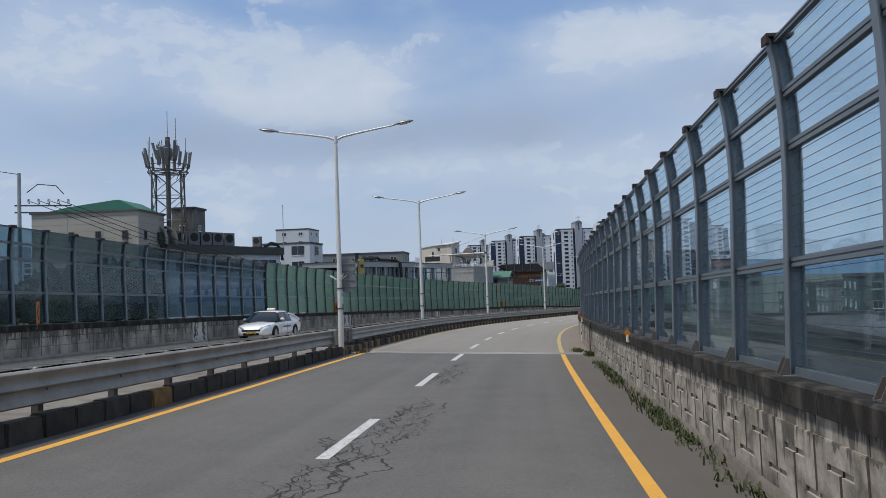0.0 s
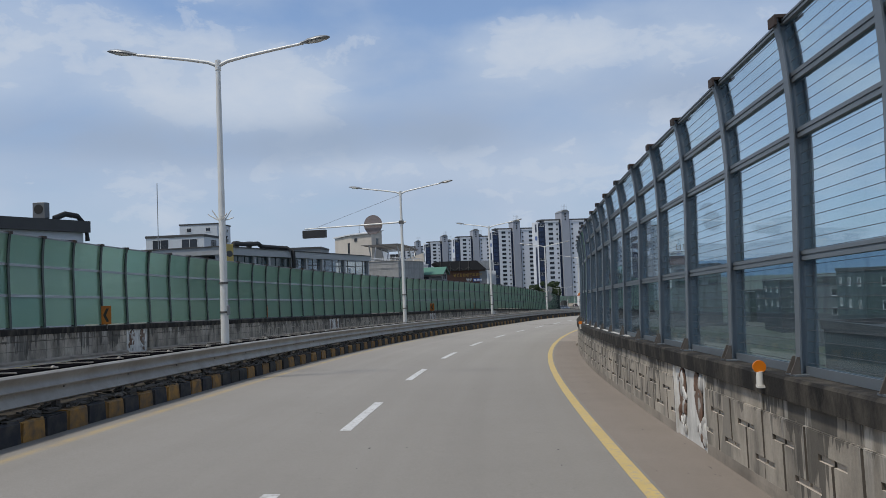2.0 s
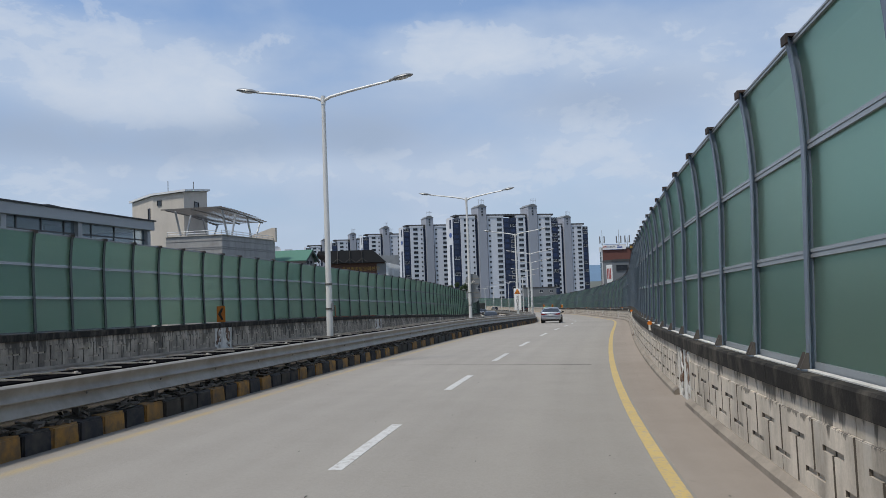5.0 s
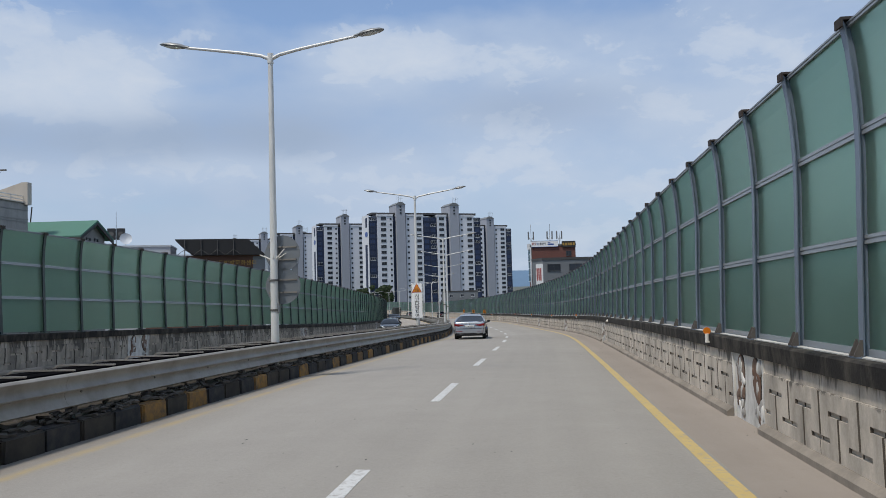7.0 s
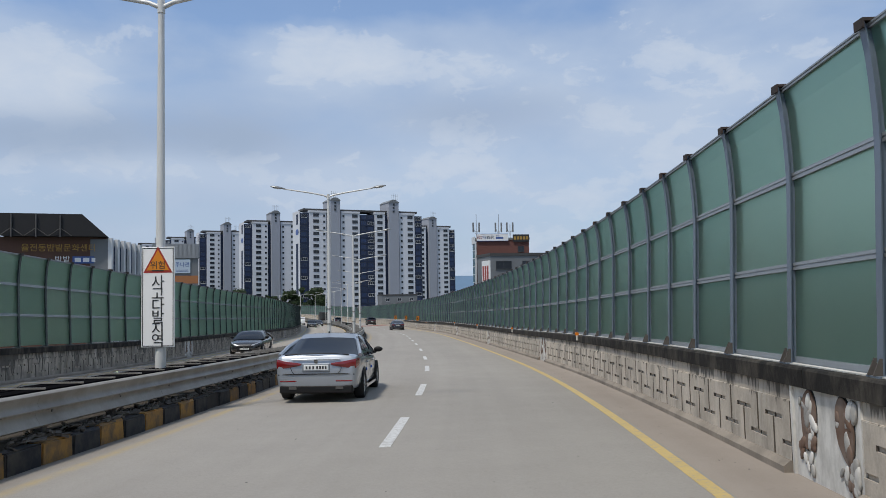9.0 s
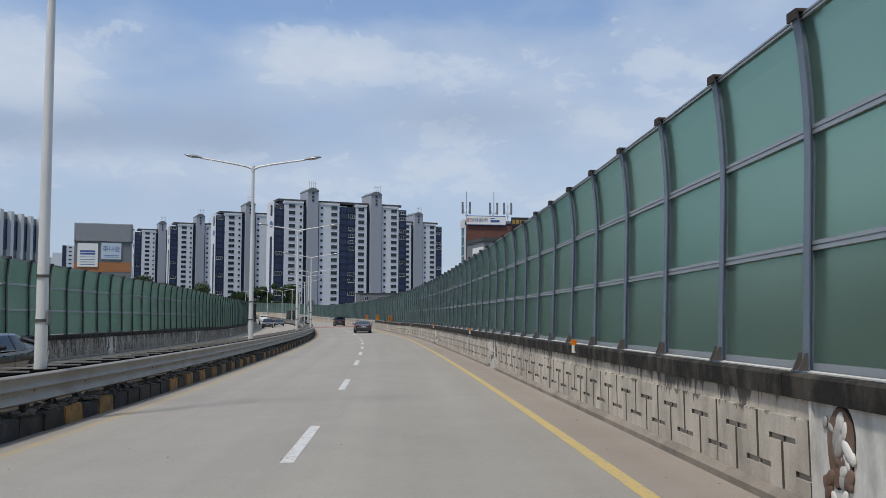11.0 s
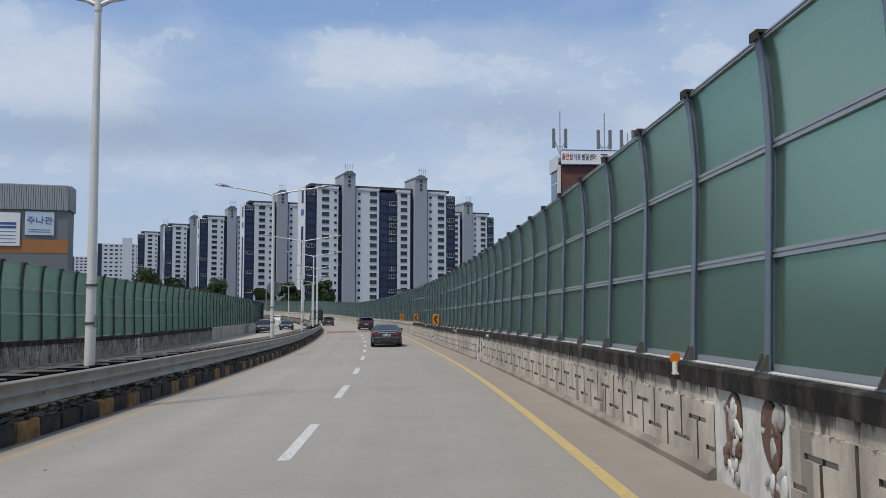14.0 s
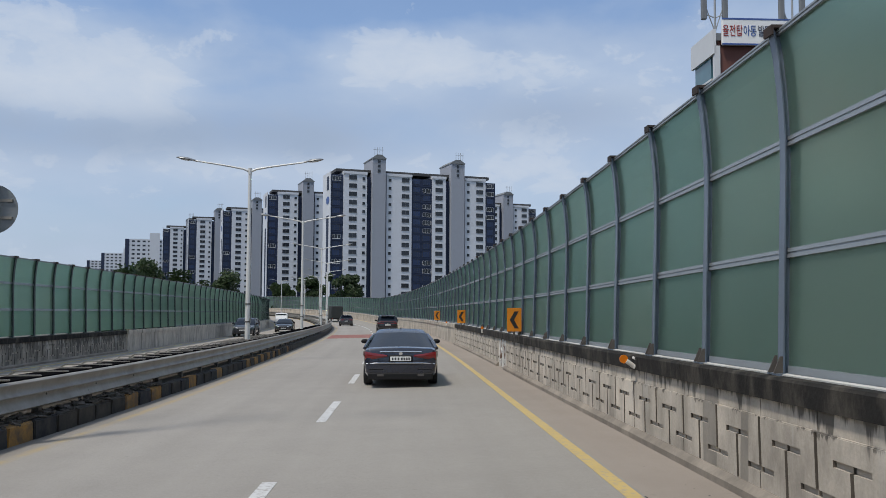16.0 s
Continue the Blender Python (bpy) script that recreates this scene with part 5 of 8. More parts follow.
def make_weeds():
    rnd = random.Random(3)
    leaf = leaf_material("weed_leaf", (0.065, 0.082, 0.034))
    dry = leaf_material("dry_weed", (0.10, 0.075, 0.045))
    spots = [(41.2, 0.92, 150, 0.45, 0.26), (43.4, 0.62, 140, 0.45, 0.20), (41.8, -7.4, 60, 0.5, 0.2), (43.0, -7.5, 30, 0.3, 0.14)]
    spots += [(s, 0.93 + rnd.uniform(-0.05, 0.04), rnd.choice((14, 30, 55, 80)), 0.6, rnd.uniform(0.10, 0.24)) for s in (21.5, 23.0, 24.4, 25.7, 27.0, 28.2, 29.6, 30.9, 32.0, 33.4, 34.8, 36.0, 37.5)]
    for s0, lat0, count, wide, tall in spots:
        bm = bmesh.new()
        for _ in range(count * 2):
            base = on_road(s0 + rnd.gauss(0, wide * 0.6), lat0 + rnd.gauss(0, 0.09), 0.0)
            a, lean, h = rnd.uniform(0, 6.28), rnd.uniform(0.2, 1.1), 0.7 * tall * rnd.uniform(0.3, 1.1)
            out = Vector((math.cos(a), math.sin(a), 0))
            side = Vector((-out.y, out.x, 0)) * 0.012
            mid, tip = base + out * h * lean * 0.4 + Vector((0, 0, h * 0.7)), base + out * h * lean + Vector((0, 0, h))
            vs = [bm.verts.new(p) for p in (base - side, base + side, mid + side, mid - side)]
            bm.faces.new(vs)
            bm.faces.new((vs[3], vs[2], bm.verts.new(tip)))
        tagged(part("weeds", bm, dry if s0 > 41 and rnd.random() < 0.4 else leaf), "tuft of green and dry weeds growing from the joint", "weeds", kind="stuff")


make_weeds()


def make_cracks():
    """Sunk tar-dark crack lines that wander along the old asphalt."""
    rnd = random.Random(21)
    bm = bmesh.new()

    def vein(s, lat, ds, dl, steps, wide):
        pts = []
        for _ in range(steps):
            pts.append((s, lat))
            s += ds * rnd.uniform(0.5, 1.4)
            lat += dl + rnd.gauss(0, 0.06)
        for (a, b), (c, d) in zip(pts, pts[1:]):
            w = wide * rnd.uniform(0.5, 1.3)
            if c > JOINT - 0.5 or c < 0:
                continue
            vs = [on_road(a, b - w, 0.003), on_road(a, b + w, 0.003), on_road(c, d + w, 0.003), on_road(c, d - w, 0.003)]
            bm.faces.new([bm.verts.new(p) for p in vs])
        return pts

    # two bands of fine map cracks beside the lane line
    for a, b, lat0, lat1, threads in ((17.5, 29.5, -3.75, -2.75, 8), (30.5, 39.0, -3.35, -2.95, 6)):
        for n in range(threads):
            s, off = a + rnd.uniform(0, 1.5), rnd.uniform(-0.22, 0.22)
            while s < b - rnd.uniform(0, 4):
                mid = lat0 + (lat1 - lat0) * (s - a) / (b - a) + 0.10 * math.sin(s * 2.1)
                pts = vein(s, mid + off, 0.085, (mid - (mid + off)) * 0.03, 12, rnd.choice((0.006, 0.009, 0.015)))
                s, off = pts[-1][0], max(-0.3, min(0.3, off + rnd.gauss(0, 0.14)))
                if rnd.random() < 0.9:
                    vein(s, mid + off, 0.03, rnd.choice((-0.06, 0.06)), rnd.randint(4, 8), 0.006)
    for s in (18.6, 26.0, 33.0, 38.5):
        vein(s, -7.0, 0.012, 0.16, 40, 0.008)
    vein(36.0, -5.6, 0.12, 0.03, 40, 0.008)
    mat = material("crack_fill", (0.035, 0.033, 0.031), 0.95, 0, 0.3, 30, 0)
    tagged(part("crack_lines", bm, mat), "dark crack lines in the old asphalt", "cracks", kind="stuff")
    bm = bmesh.new()
    for n in range(700):
        s, lat = rnd.uniform(44, 240), rnd.uniform(-7.2, 0.9)
        if n % 2:
            lat = rnd.uniform(0.2, 1.0)
        w, l = rnd.uniform(0.004, 0.018), rnd.uniform(0.01, 0.06) if n % 2 == 0 else rnd.uniform(0.006, 0.025)
        ring = [on_road(s + l * math.sin(a) * rnd.uniform(0.6, 1), lat + w * math.cos(a) * rnd.uniform(0.6, 1), 0.003) for a in (6.283 * n / 7 for n in range(7))]
        bm.faces.new([bm.verts.new(p) for p in ring])
    bmesh.ops.recalc_face_normals(bm, faces=bm.faces[:])
    tagged(part("road_spots", bm, mat), "small dark spots and chips on the concrete", "road spots", kind="stuff")


make_cracks()

# ---- buildings ----
WINDOW_DARK = material("window_glass", (0.022, 0.027, 0.036), 0.25, 0, 0.3, 2, 0, spread=0.9)
WINDOW_BLUE = material("blue_window_glass", (0.014, 0.030, 0.085), 0.30, 0, 0.25, 2, 0, spread=0.6)
FRAME_WHITE = material("white_window_frame", (0.62, 0.63, 0.64), 0.5, 0, 0.08, 12, 0)
FRAME_DARK = material("dark_window_frame", (0.06, 0.065, 0.07), 0.5, 0.2, 0.08, 12, 0)
FLAT_WHITE = material("painted_flats", (0.60, 0.62, 0.67), 0.8, 0, 0.06, 3, 0.003, 0.2, (0.46, 0.47, 0.49), 0.12)
FLAT_GREY = material("grey_painted_core", (0.31, 0.33, 0.38), 0.8, 0, 0.06, 3, 0.003, 0.2, (0.27, 0.28, 0.30), 0.12)
SIGN_INK = material("sign_dark_blue_ink", (0.02, 0.025, 0.06), 0.5, 0, 0.06, 12, 0)
FLAT_NAVY = material("navy_painted_strip", (0.014, 0.025, 0.062), 0.7, 0, 0.1, 3, 0.002)
ROOF_DARK = material("dark_roof", (0.06, 0.06, 0.062), 0.85, 0, 0.2, 4, 0.01)
TILE_BEIGE = material("beige_wall_tile", (0.36, 0.335, 0.30), 0.7, 0, 0.12, 6, 0.004, 0.4, (0.22, 0.20, 0.18), 0.3)
CONCRETE_GREY = material("stained_grey_concrete", (0.17, 0.165, 0.16), 0.9, 0, 0.3, 6, 0.01, 1.0, (0.05, 0.05, 0.05), 1.2, streaks=True)
TILE_GREY = material("grey_wall_tile", (0.25, 0.25, 0.25), 0.75, 0, 0.15, 6, 0.004, 0.4, (0.14, 0.14, 0.14), 0.3)
PLASTER = material("cream_plaster", (0.50, 0.46, 0.41), 0.85, 0, 0.1, 6, 0.004, 0.3, (0.34, 0.31, 0.28), 0.4, streaks=True)
BRICK_BROWN = material("brown_brick", (0.105, 0.055, 0.04), 0.85, 0, 0.25, 14, 0.006)
GREY_PANEL = material("grey_cladding", (0.17, 0.18, 0.19), 0.6, 0.1, 0.1, 8, 0.002, 0.3, (0.11, 0.11, 0.11), 0.3)
PALE_PANEL = material("pale_cladding", (0.50, 0.53, 0.57), 0.6, 0.1, 0.08, 8, 0.002)
GREEN_ROOF = material("green_roof_sheet", (0.03, 0.16, 0.115), 0.6, 0, 0.15, 6, 0.003, 0.3, (0.05, 0.08, 0.06), 0.6)
TERRACOTTA = material("orange_band", (0.36, 0.15, 0.06), 0.8, 0, 0.12, 6, 0.003)
STEEL_GREY = material("painted_steel", (0.33, 0.34, 0.35), 0.5, 0.3, 0.1, 10, 0.001)
ANTENNA = material("antenna_grey", (0.17, 0.175, 0.18), 0.5, 0.1, 0.1, 10, 0.001)
SHOP_WALL = material("dark_shop_wall", (0.055, 0.072, 0.075), 0.7, 0, 0.3, 3, 0.004, 0.5, (0.025, 0.03, 0.03), 0.4)
GROUND_Z = lambda y: float(np.interp(y, [-100, 0, 420], [-7.0, -9.0, -19.0]))


def turned(x, y, z, heading):
    """A building's frame: origin at its left front corner, its x along the front, its y to the back."""
    return pose(x, y, z, 0, 0, -heading)


def window_mesh(w, h, glass, frame, panes=2, sill=True):
    """A window let into a wall: frame bars proud of the wall, panes set back, and a sill."""
    t = min(0.06, w * 0.1)
    us = [0.0, t] + [v for n in range(1, panes) for v in (w * n / panes - t / 2, w * n / panes + t / 2)] + [w - t, w]
    vs = ([-0.06] if sill else []) + [0.0, t, h - t, h]
    is_pane = lambda u, v: t < v < h - t and t < u < w - t and not any(abs(u - w * n / panes) < t / 2 for n in range(1, panes))
    level = lambda u, v: -0.13 if v < 0 else -0.025 if is_pane(u, v) else -0.07
    return mesh_of("window", relief(us, vs, level, lambda u, v, d: (u, d, v), lambda u, v: 0 if is_pane(u, v) else 1), [glass, frame])


def slab_block(height=51.0, floors=18):
    """A long block of flats: white bays with windows, navy glazed strips, two grey stair cores over the roof."""
    flats = thing("apartment_block", "tall white block of flats with navy strips and grey stair cores", "apartment block", "blocks of flats")
    # along the front: kind and width in metres
    bays = (("navy", 4.3), ("white", 8.2), ("core", 7.0), ("white", 9.2), ("navy", 7.6), ("white", 5.2), ("core", 7.4), ("white", 8.0), ("navy", 4.0))
    deep, lift = 12.0, height / floors
    x = 0.0
    window_a = window_mesh(2.75, 1.5, WINDOW_DARK, GREY_PANEL, 2)
    window_b = window_mesh(1.0, 1.0, WINDOW_DARK, GREY_PANEL, 1)
    window_c = window_mesh(2.6, 2.0, WINDOW_BLUE, FRAME_DARK, 3, False)
    balcony = window_mesh(2.9, 1.5, WINDOW_DARK, FRAME_WHITE, 3)
    rnd = random.Random(9)
    for n, (kind, wide) in enumerate(bays):
        if kind == "white":
            bm = bmesh.new()
            box(bm, x, x + wide, 0, deep, 0, height)
            box(bm, x - 0.1, x + wide + 0.1, -0.25, deep + 0.2, height, height + 0.9)
            part("wall", bm, FLAT_WHITE, flats)
            for f in range(floors):
                z = f * lift + 0.95
                if wide > 7:
                    spots = ((x + 0.7, window_b), (x + wide - 3.7, window_a))
                    if n == 1:
                        spots = ((x + 1.9, window_a), (x + wide - 1.6, window_b))
                else:
                    spots = ((x + 1.2, window_a),)
                for wx, me in spots:
                    part("window", me, parent=flats, m=pose(wx, 0.0, z))
        elif kind == "navy":
            bm = bmesh.new()
            box(bm, x, x + wide, 0.35, deep - 0.3, 0, height - 0.4)
            for f in range(floors):
                box(bm, x, x + wide, 0.22, 0.36, f * lift - 0.22, f * lift + 0.22)
            part("wall", bm, FLAT_NAVY, flats, "navy glazed strip")
            for f in range(floors):
                z = f * lift + 0.45
                if wide > 7:
                    part("window", window_c, parent=flats, m=pose(x + 0.6, 0.34, z))
                    part("window", balcony if rnd.random() < 0.4 else window_c, parent=flats, m=pose(x + 4.2, 0.30, z))
                else:
                    part("window", balcony if rnd.random() < 0.15 else window_c, parent=flats, m=pose(x + 0.55, 0.34, z))
        else:
            bm = bmesh.new()
            box(bm, x + 1.7, x + wide - 0.6, -0.9, deep - 1, 0, height + 5.6)
            part("stair_core", bm, FLAT_GREY, flats, "grey stair core")
            bm = bmesh.new()
            box(bm, x, x + 1.7, 1.2, deep - 1, 0, height - 0.5)
            box(bm, x + wide - 0.6, x + wide, 1.2, deep - 1, 0, height - 0.5)
            part("recess", bm, FLAT_NAVY, flats)
            bm = bmesh.new()
            a, b, z = x + 1.55, x + wide - 0.45, height + 5.6
            prism(bm, [(a, z), (b, z), (b, z + 0.3), ((a + b) / 2 + 0.9, z + 1.5), ((a + b) / 2 - 0.9, z + 1.5), (a, z + 0.3)], -1.2, deep - 0.7)
            bmesh.ops.recalc_face_normals(bm, faces=bm.faces[:])
            part("core_roof", bm, GREY_PANEL, flats, "dark grey gabled cap")
            for zz in range(3):
                part("window", window_b, parent=flats, m=pose(x + wide / 2, -0.9, height + 1.0 + zz * 1.6))
        x += wide
    bm = bmesh.new()
    box(bm, -0.25, 0.0, 0.0, deep, 0, height + 0.6)
    part("gable_wall", bm, FLAT_WHITE, flats, "white gable wall")
    bm = bmesh.new()
    box(bm, -0.30, -0.25, 2.2, 6.0, 0, height * 0.72)
    box(bm, -0.30, -0.25, 2.2, 5.4, height - 5.5, height - 0.8)
    part("gable_stripe", bm, FLAT_NAVY, flats)
    bm = bmesh.new()
    m = pose(-0.3, 3.8, height - 9.0, 0, -90, 0) @ Matrix.Diagonal((1.35, 2.5, 1, 1))
    disc(bm, m, 1.0, 0.05, 24)
    part("gable_emblem", bm, SIGN_BLUE, flats, "blue oval emblem")
    bm = bmesh.new()
    box(bm, 2, x - 2, 1.5, deep - 1.5, height + 0.9, height + 1.9)
    part("roof", bm, ROOF_DARK, flats)
    bm = bmesh.new()
    for px in (16.0, 46.5):
        for k in range(4):
            tube(bm, [(px + k * 0.9, 3, height + 6.5), (px + k * 0.9, 3, height + 10.5)], 0.07, 5)
            box(bm, px + k * 0.9 - 0.5, px + k * 0.9 + 0.5, 2.95, 3.05, height + 9.5, height + 9.6)
    part("roof_aerial", bm, STEEL_GREY, flats)
    return flats


block = slab_block()
BLOCK_TURN, BLOCK_BASE = -7.5, -18.8
block.matrix_world = turned(74.2, 482.0, BLOCK_BASE, BLOCK_TURN)
for x, y in ((53.5, 545), (31.8, 620), (10.0, 678), (-12.5, 748), (119.0, 562)):
    copy_thing(block, turned(x, y, BLOCK_BASE, BLOCK_TURN))


def far_block(x, y, wide, height, floors=15):
    """A block so far away that its windows are joined."""
    flats = thing("distant_apartment_block", "pale distant block of flats with rows of dark windows", "apartment block", "distant blocks of flats", m=turned(x, y, GROUND_Z(y), BLOCK_TURN))
    bm = bmesh.new()
    box(bm, 0, wide, 0, 12, 0, height)
    box(bm, wide * 0.35, wide * 0.5, -0.6, 10, 0, height + 5)
    part("wall", bm, FLAT_WHITE, flats)
    bm = bmesh.new()
    for f in range(floors):
        for n in range(int(wide / 4)):
            box(bm, 1 + n * 4, 3.2 + n * 4, -0.08, 0.05, f * height / floors + 1, f * height / floors + 2.3)
    part("windows", bm, WINDOW_DARK, flats)["kind"] = "stuff"
    bm = bmesh.new()
    box(bm, 0, 3, -0.3, 0.0, 0, height)
    part("navy_strip", bm, FLAT_NAVY, flats)


for x, y, wide, height in ((-56, 868, 52, 51), (-112, 1065, 60, 48), (-150, 1180, 50, 44), (-165, 300, 30, 26), (-178, 290, 14, 30)):
    far_block(x, y, wide, height)


def plain_house(name, label, x, y, heading, wide, deep, top, wall, floors=2, cols=4, glass=WINDOW_DARK, frame=FRAME_WHITE, roof=ROOF_DARK, win=(1.5, 1.2), lift=3.1, group="", edge=0.35):
    """A flat-roofed building with its walls, roof edge and windows on the front and right-hand side."""
    base = GROUND_Z(y)
    house = thing(name, label, "building", group, m=turned(x, y, base, heading))
    h = top - base
    bm = bmesh.new()
    box(bm, 0, wide, 0, deep, 0, h)
    part("wall", bm, wall, house)
    bm = bmesh.new()
    for a, b, c, d in ((-0.12, wide + 0.12, -0.12, 0.18), (-0.12, wide + 0.12, deep - 0.18, deep + 0.12), (-0.12, 0.18, 0.18, deep - 0.18), (wide - 0.18, wide + 0.12, 0.18, deep - 0.18)):
        box(bm, a, b, c, d, h - 0.1, h + edge)
    part("roof_edge", bm, roof, house)
    bm = bmesh.new()
    box(bm, 0.18, wide - 0.18, 0.18, deep - 0.18, h, h + 0.06)
    part("roof", bm, roof, house)
    me = window_mesh(win[0], win[1], glass, frame)
    for f in range(floors):
        z = h - (f + 1) * lift + 0.9
        if z < 0.5:
            break
        for n in range(cols):
            part("window", me, parent=house, m=pose((n + 0.5) * wide / cols - win[0] / 2, 0, z))
        side = max(1, int(cols * deep / max(wide, 1)))
        for n in range(side):
            part("window", me, parent=house, m=pose(wide, (n + 0.5) * deep / side - win[0] / 2, z, 0, 0, 90))
    return house, h


def roof_unit(m, label="grey air conditioning unit on the roof", size=(0.9, 0.5, 1.2)):
    unit = thing("air_conditioner", label, "air conditioner", "air conditioners on the roofs", m=m)
    w, d, h = size
    part("case", soft_box(-w / 2, w / 2, -d / 2, d / 2, 0.08, h, 0.03), material("unit_case", (0.13, 0.14, 0.15), 0.6, 0.1, 0.1, 10, 0.001), unit)
    bm = bmesh.new()
    disc(bm, pose(0, -d / 2 - 0.005, h * 0.6, 90, 0, 0), w * 0.36, 0.01, 20)
    part("fan_grille", bm, SEAL, unit)
    bm = bmesh.new()
    for x in (-w * 0.4, w * 0.4):
        box(bm, x - 0.04, x + 0.04, -d / 2, d / 2, 0, 0.08)
    part("foot", bm, GALV_DARK, unit)
    return unit


def top_at(m, x, y, z):
    return m @ Matrix.Translation((x, y, z))


# the tiled building with the green roof, and the long one with the dark roof before it
tiled, h = plain_house("tiled_building", "beige tiled building with few small windows and a green roof", -34.6, 75.5, 0.5, 9.2, 5.0, 7.62, TILE_BEIGE, 1, 4, win=(0.45, 0.7), lift=3.3, roof=GALV_DARK, edge=0.06, frame=FRAME_DARK)
bm = bmesh.new()
prism(bm, [(0.6, h + 0.07), (2.9, h + 0.5), (6.9, h + 0.95), (7.3, h + 0.95), (9.0, h + 0.07)], 0.6, 4.8)
bmesh.ops.recalc_face_normals(bm, faces=bm.faces[:])
part("green_cover", bm, GREEN_ROOF, tiled, "shallow green sheet roof")
for n in range(9):
    bm = bmesh.new()
    z = h - 0.45 - n * 0.62
    box(bm, -0.008, 9.208, -0.008, 5.0, z, z + 0.025)
    part("tile_joint", bm, TILE_GREY, tiled)
for x in (3.1, 6.2):
    bm = bmesh.new()
    box(bm, x - 0.012, x + 0.012, -0.009, 0.0, 0, h)
    part("tile_joint", bm, TILE_GREY, tiled)
stair, sh = plain_house("stair_house", "stained grey concrete stair house under the mast", -25.9, 83.4, 4.0, 2.2, 2.4, 8.45, CONCRETE_GREY, 1, 1, win=(0.6, 0.6), edge=0.08)
roof_m = stair.matrix_world


def antenna_tower(x, y, z0, z1):
    """A lattice mast crowded with panel antennas."""
    mast = thing("antenna_tower", "dark lattice telecom mast crowded with grey panel antennas", "antenna tower", m=pose(x, y, z0, 0, 0, 15) @ Matrix.Diagonal((0.95, 0.95, 0.765, 1)))
    h, r = z1 - z0, 1.35
    legs = [(r, r), (-r, r), (-r, -r), (r, -r)]
    for lx, ly in legs:
        bm = bmesh.new()
        tube(bm, [(lx, ly, 0), (lx * 0.95, ly * 0.95, h * 0.66)], 0.09, 6)
        part("leg", bm, GALV_DARK, mast)
    for n in range(4):
        (ax, ay), (bx, by) = legs[n], legs[(n + 1) % 4]
        for k in range(3):
            za, zb = h * 0.22 * k, h * 0.22 * (k + 1)
            bm = bmesh.new()
            tube(bm, [(ax, ay, za), (bx, by, zb)], 0.045, 5)
            tube(bm, [(bx, by, za), (ax, ay, zb)], 0.045, 5)
            tube(bm, [(ax, ay, zb), (bx, by, zb)], 0.05, 5)
            part("brace", bm, GALV_DARK, mast)
    bm = bmesh.new()
    tube(bm, [(0, 0, 0), (0, 0, h * 0.98)], 0.22, 8)
    part("mast_core", bm, GALV_DARK, mast)
    for z, rr in ((h * 0.66, 1.85), (h * 0.72, 1.95)):
        bm = bmesh.new()
        tube(bm, [(rr * math.cos(a), rr * math.sin(a), z) for a in (6.2832 * n / 16 for n in range(17))], 0.06, 6, ends=False)
        part("ring", bm, GALV_DARK, mast)
    for n in range(8):
        ang = 6.2832 * n / 8
        bm = bmesh.new()
        tube(bm, [(0.2 * math.cos(ang), 0.2 * math.sin(ang), h * 0.655), (1.85 * math.cos(ang), 1.85 * math.sin(ang), h * 0.66)], 0.05, 5)
        tube(bm, [(1.2 * math.cos(ang), 1.2 * math.sin(ang), h * 0.58), (1.85 * math.cos(ang), 1.85 * math.sin(ang), h * 0.66)], 0.04, 5)
        part("ring_arm", bm, GALV_DARK, mast)
    rnd = random.Random(4)
    for n in range(26):
        a = 6.2832 * n / 13 + rnd.uniform(-0.1, 0.1)
        rr = 1.92 if n % 2 else rnd.uniform(0.6, 1.2)
        z = h * 0.70 if n % 2 else h * 0.78
        m = pose(rr * math.cos(a), rr * math.sin(a), z, 0, 0, math.degrees(a)) @ pose(0, 0, 0, 0, rnd.uniform(4, 14), 0)
        bm = soft_box(-0.07, 0.07, -0.15, 0.15, 0, rnd.uniform(1.3, 2.2), 0.03)
        panel = part("panel_antenna", bm, ANTENNA, mast, m=m)
        bm = bmesh.new()
        tube(bm, [(-0.14, 0, -0.4), (-0.14, 0, 2.0)], 0.035, 5)
        part("antenna_pipe", bm, GALV_DARK, panel)
    for x0, y0, za, zb in ((0.0, 0, h * 0.95, h * 1.22), (0.7, 0.3, h * 0.9, h * 1.16), (1.6, 0.4, h * 0.7, h * 0.98), (-1.8, 0.3, h * 0.7, h * 0.95), (-1.5, -0.8, h * 0.7, h * 0.97)):
        bm = bmesh.new()
        tube(bm, [(x0, y0, za), (x0, y0, zb)], 0.03, 5)
        part("whip", bm, ANTENNA, mast)


antenna_tower(-25.1, 80.9, 4.85, 17.95)
long_base, lh = GROUND_Z(85), 4.85 - GROUND_Z(85)
long_roof = thing("dark_roofed_building", "pale building with a thick dark roof edge and blue shop signs", "building", m=turned(-24.6, 79.6, long_base, 28.0))
bm = bmesh.new()
box(bm, -12, 0, 0, 14, 0, lh - 0.75)
part("wall", bm, PALE_PANEL, long_roof)
bm = bmesh.new()
box(bm, -12.4, 0.35, -0.4, 14.3, lh - 0.75, lh)
part("roof", bm, ROOF_DARK, long_roof, "thick dark roof edge")
me = window_mesh(3.6, 1.3, WINDOW_BLUE, FRAME_WHITE, 3)
for n in range(3):
    part("window", me, parent=long_roof, m=pose(0, 0.6 + n * 4.6, lh - 2.5, 0, 0, 90))
bm = bmesh.new()
box(bm, 0.0, 0.12, 1.0, 11.0, lh - 5.2, lh - 3.7)
shop = part("shop_sign", bm, material("shop_sign_blue", (0.03, 0.10, 0.30), 0.4, 0, 0.2, 3, 0), long_roof, "long blue shop sign")
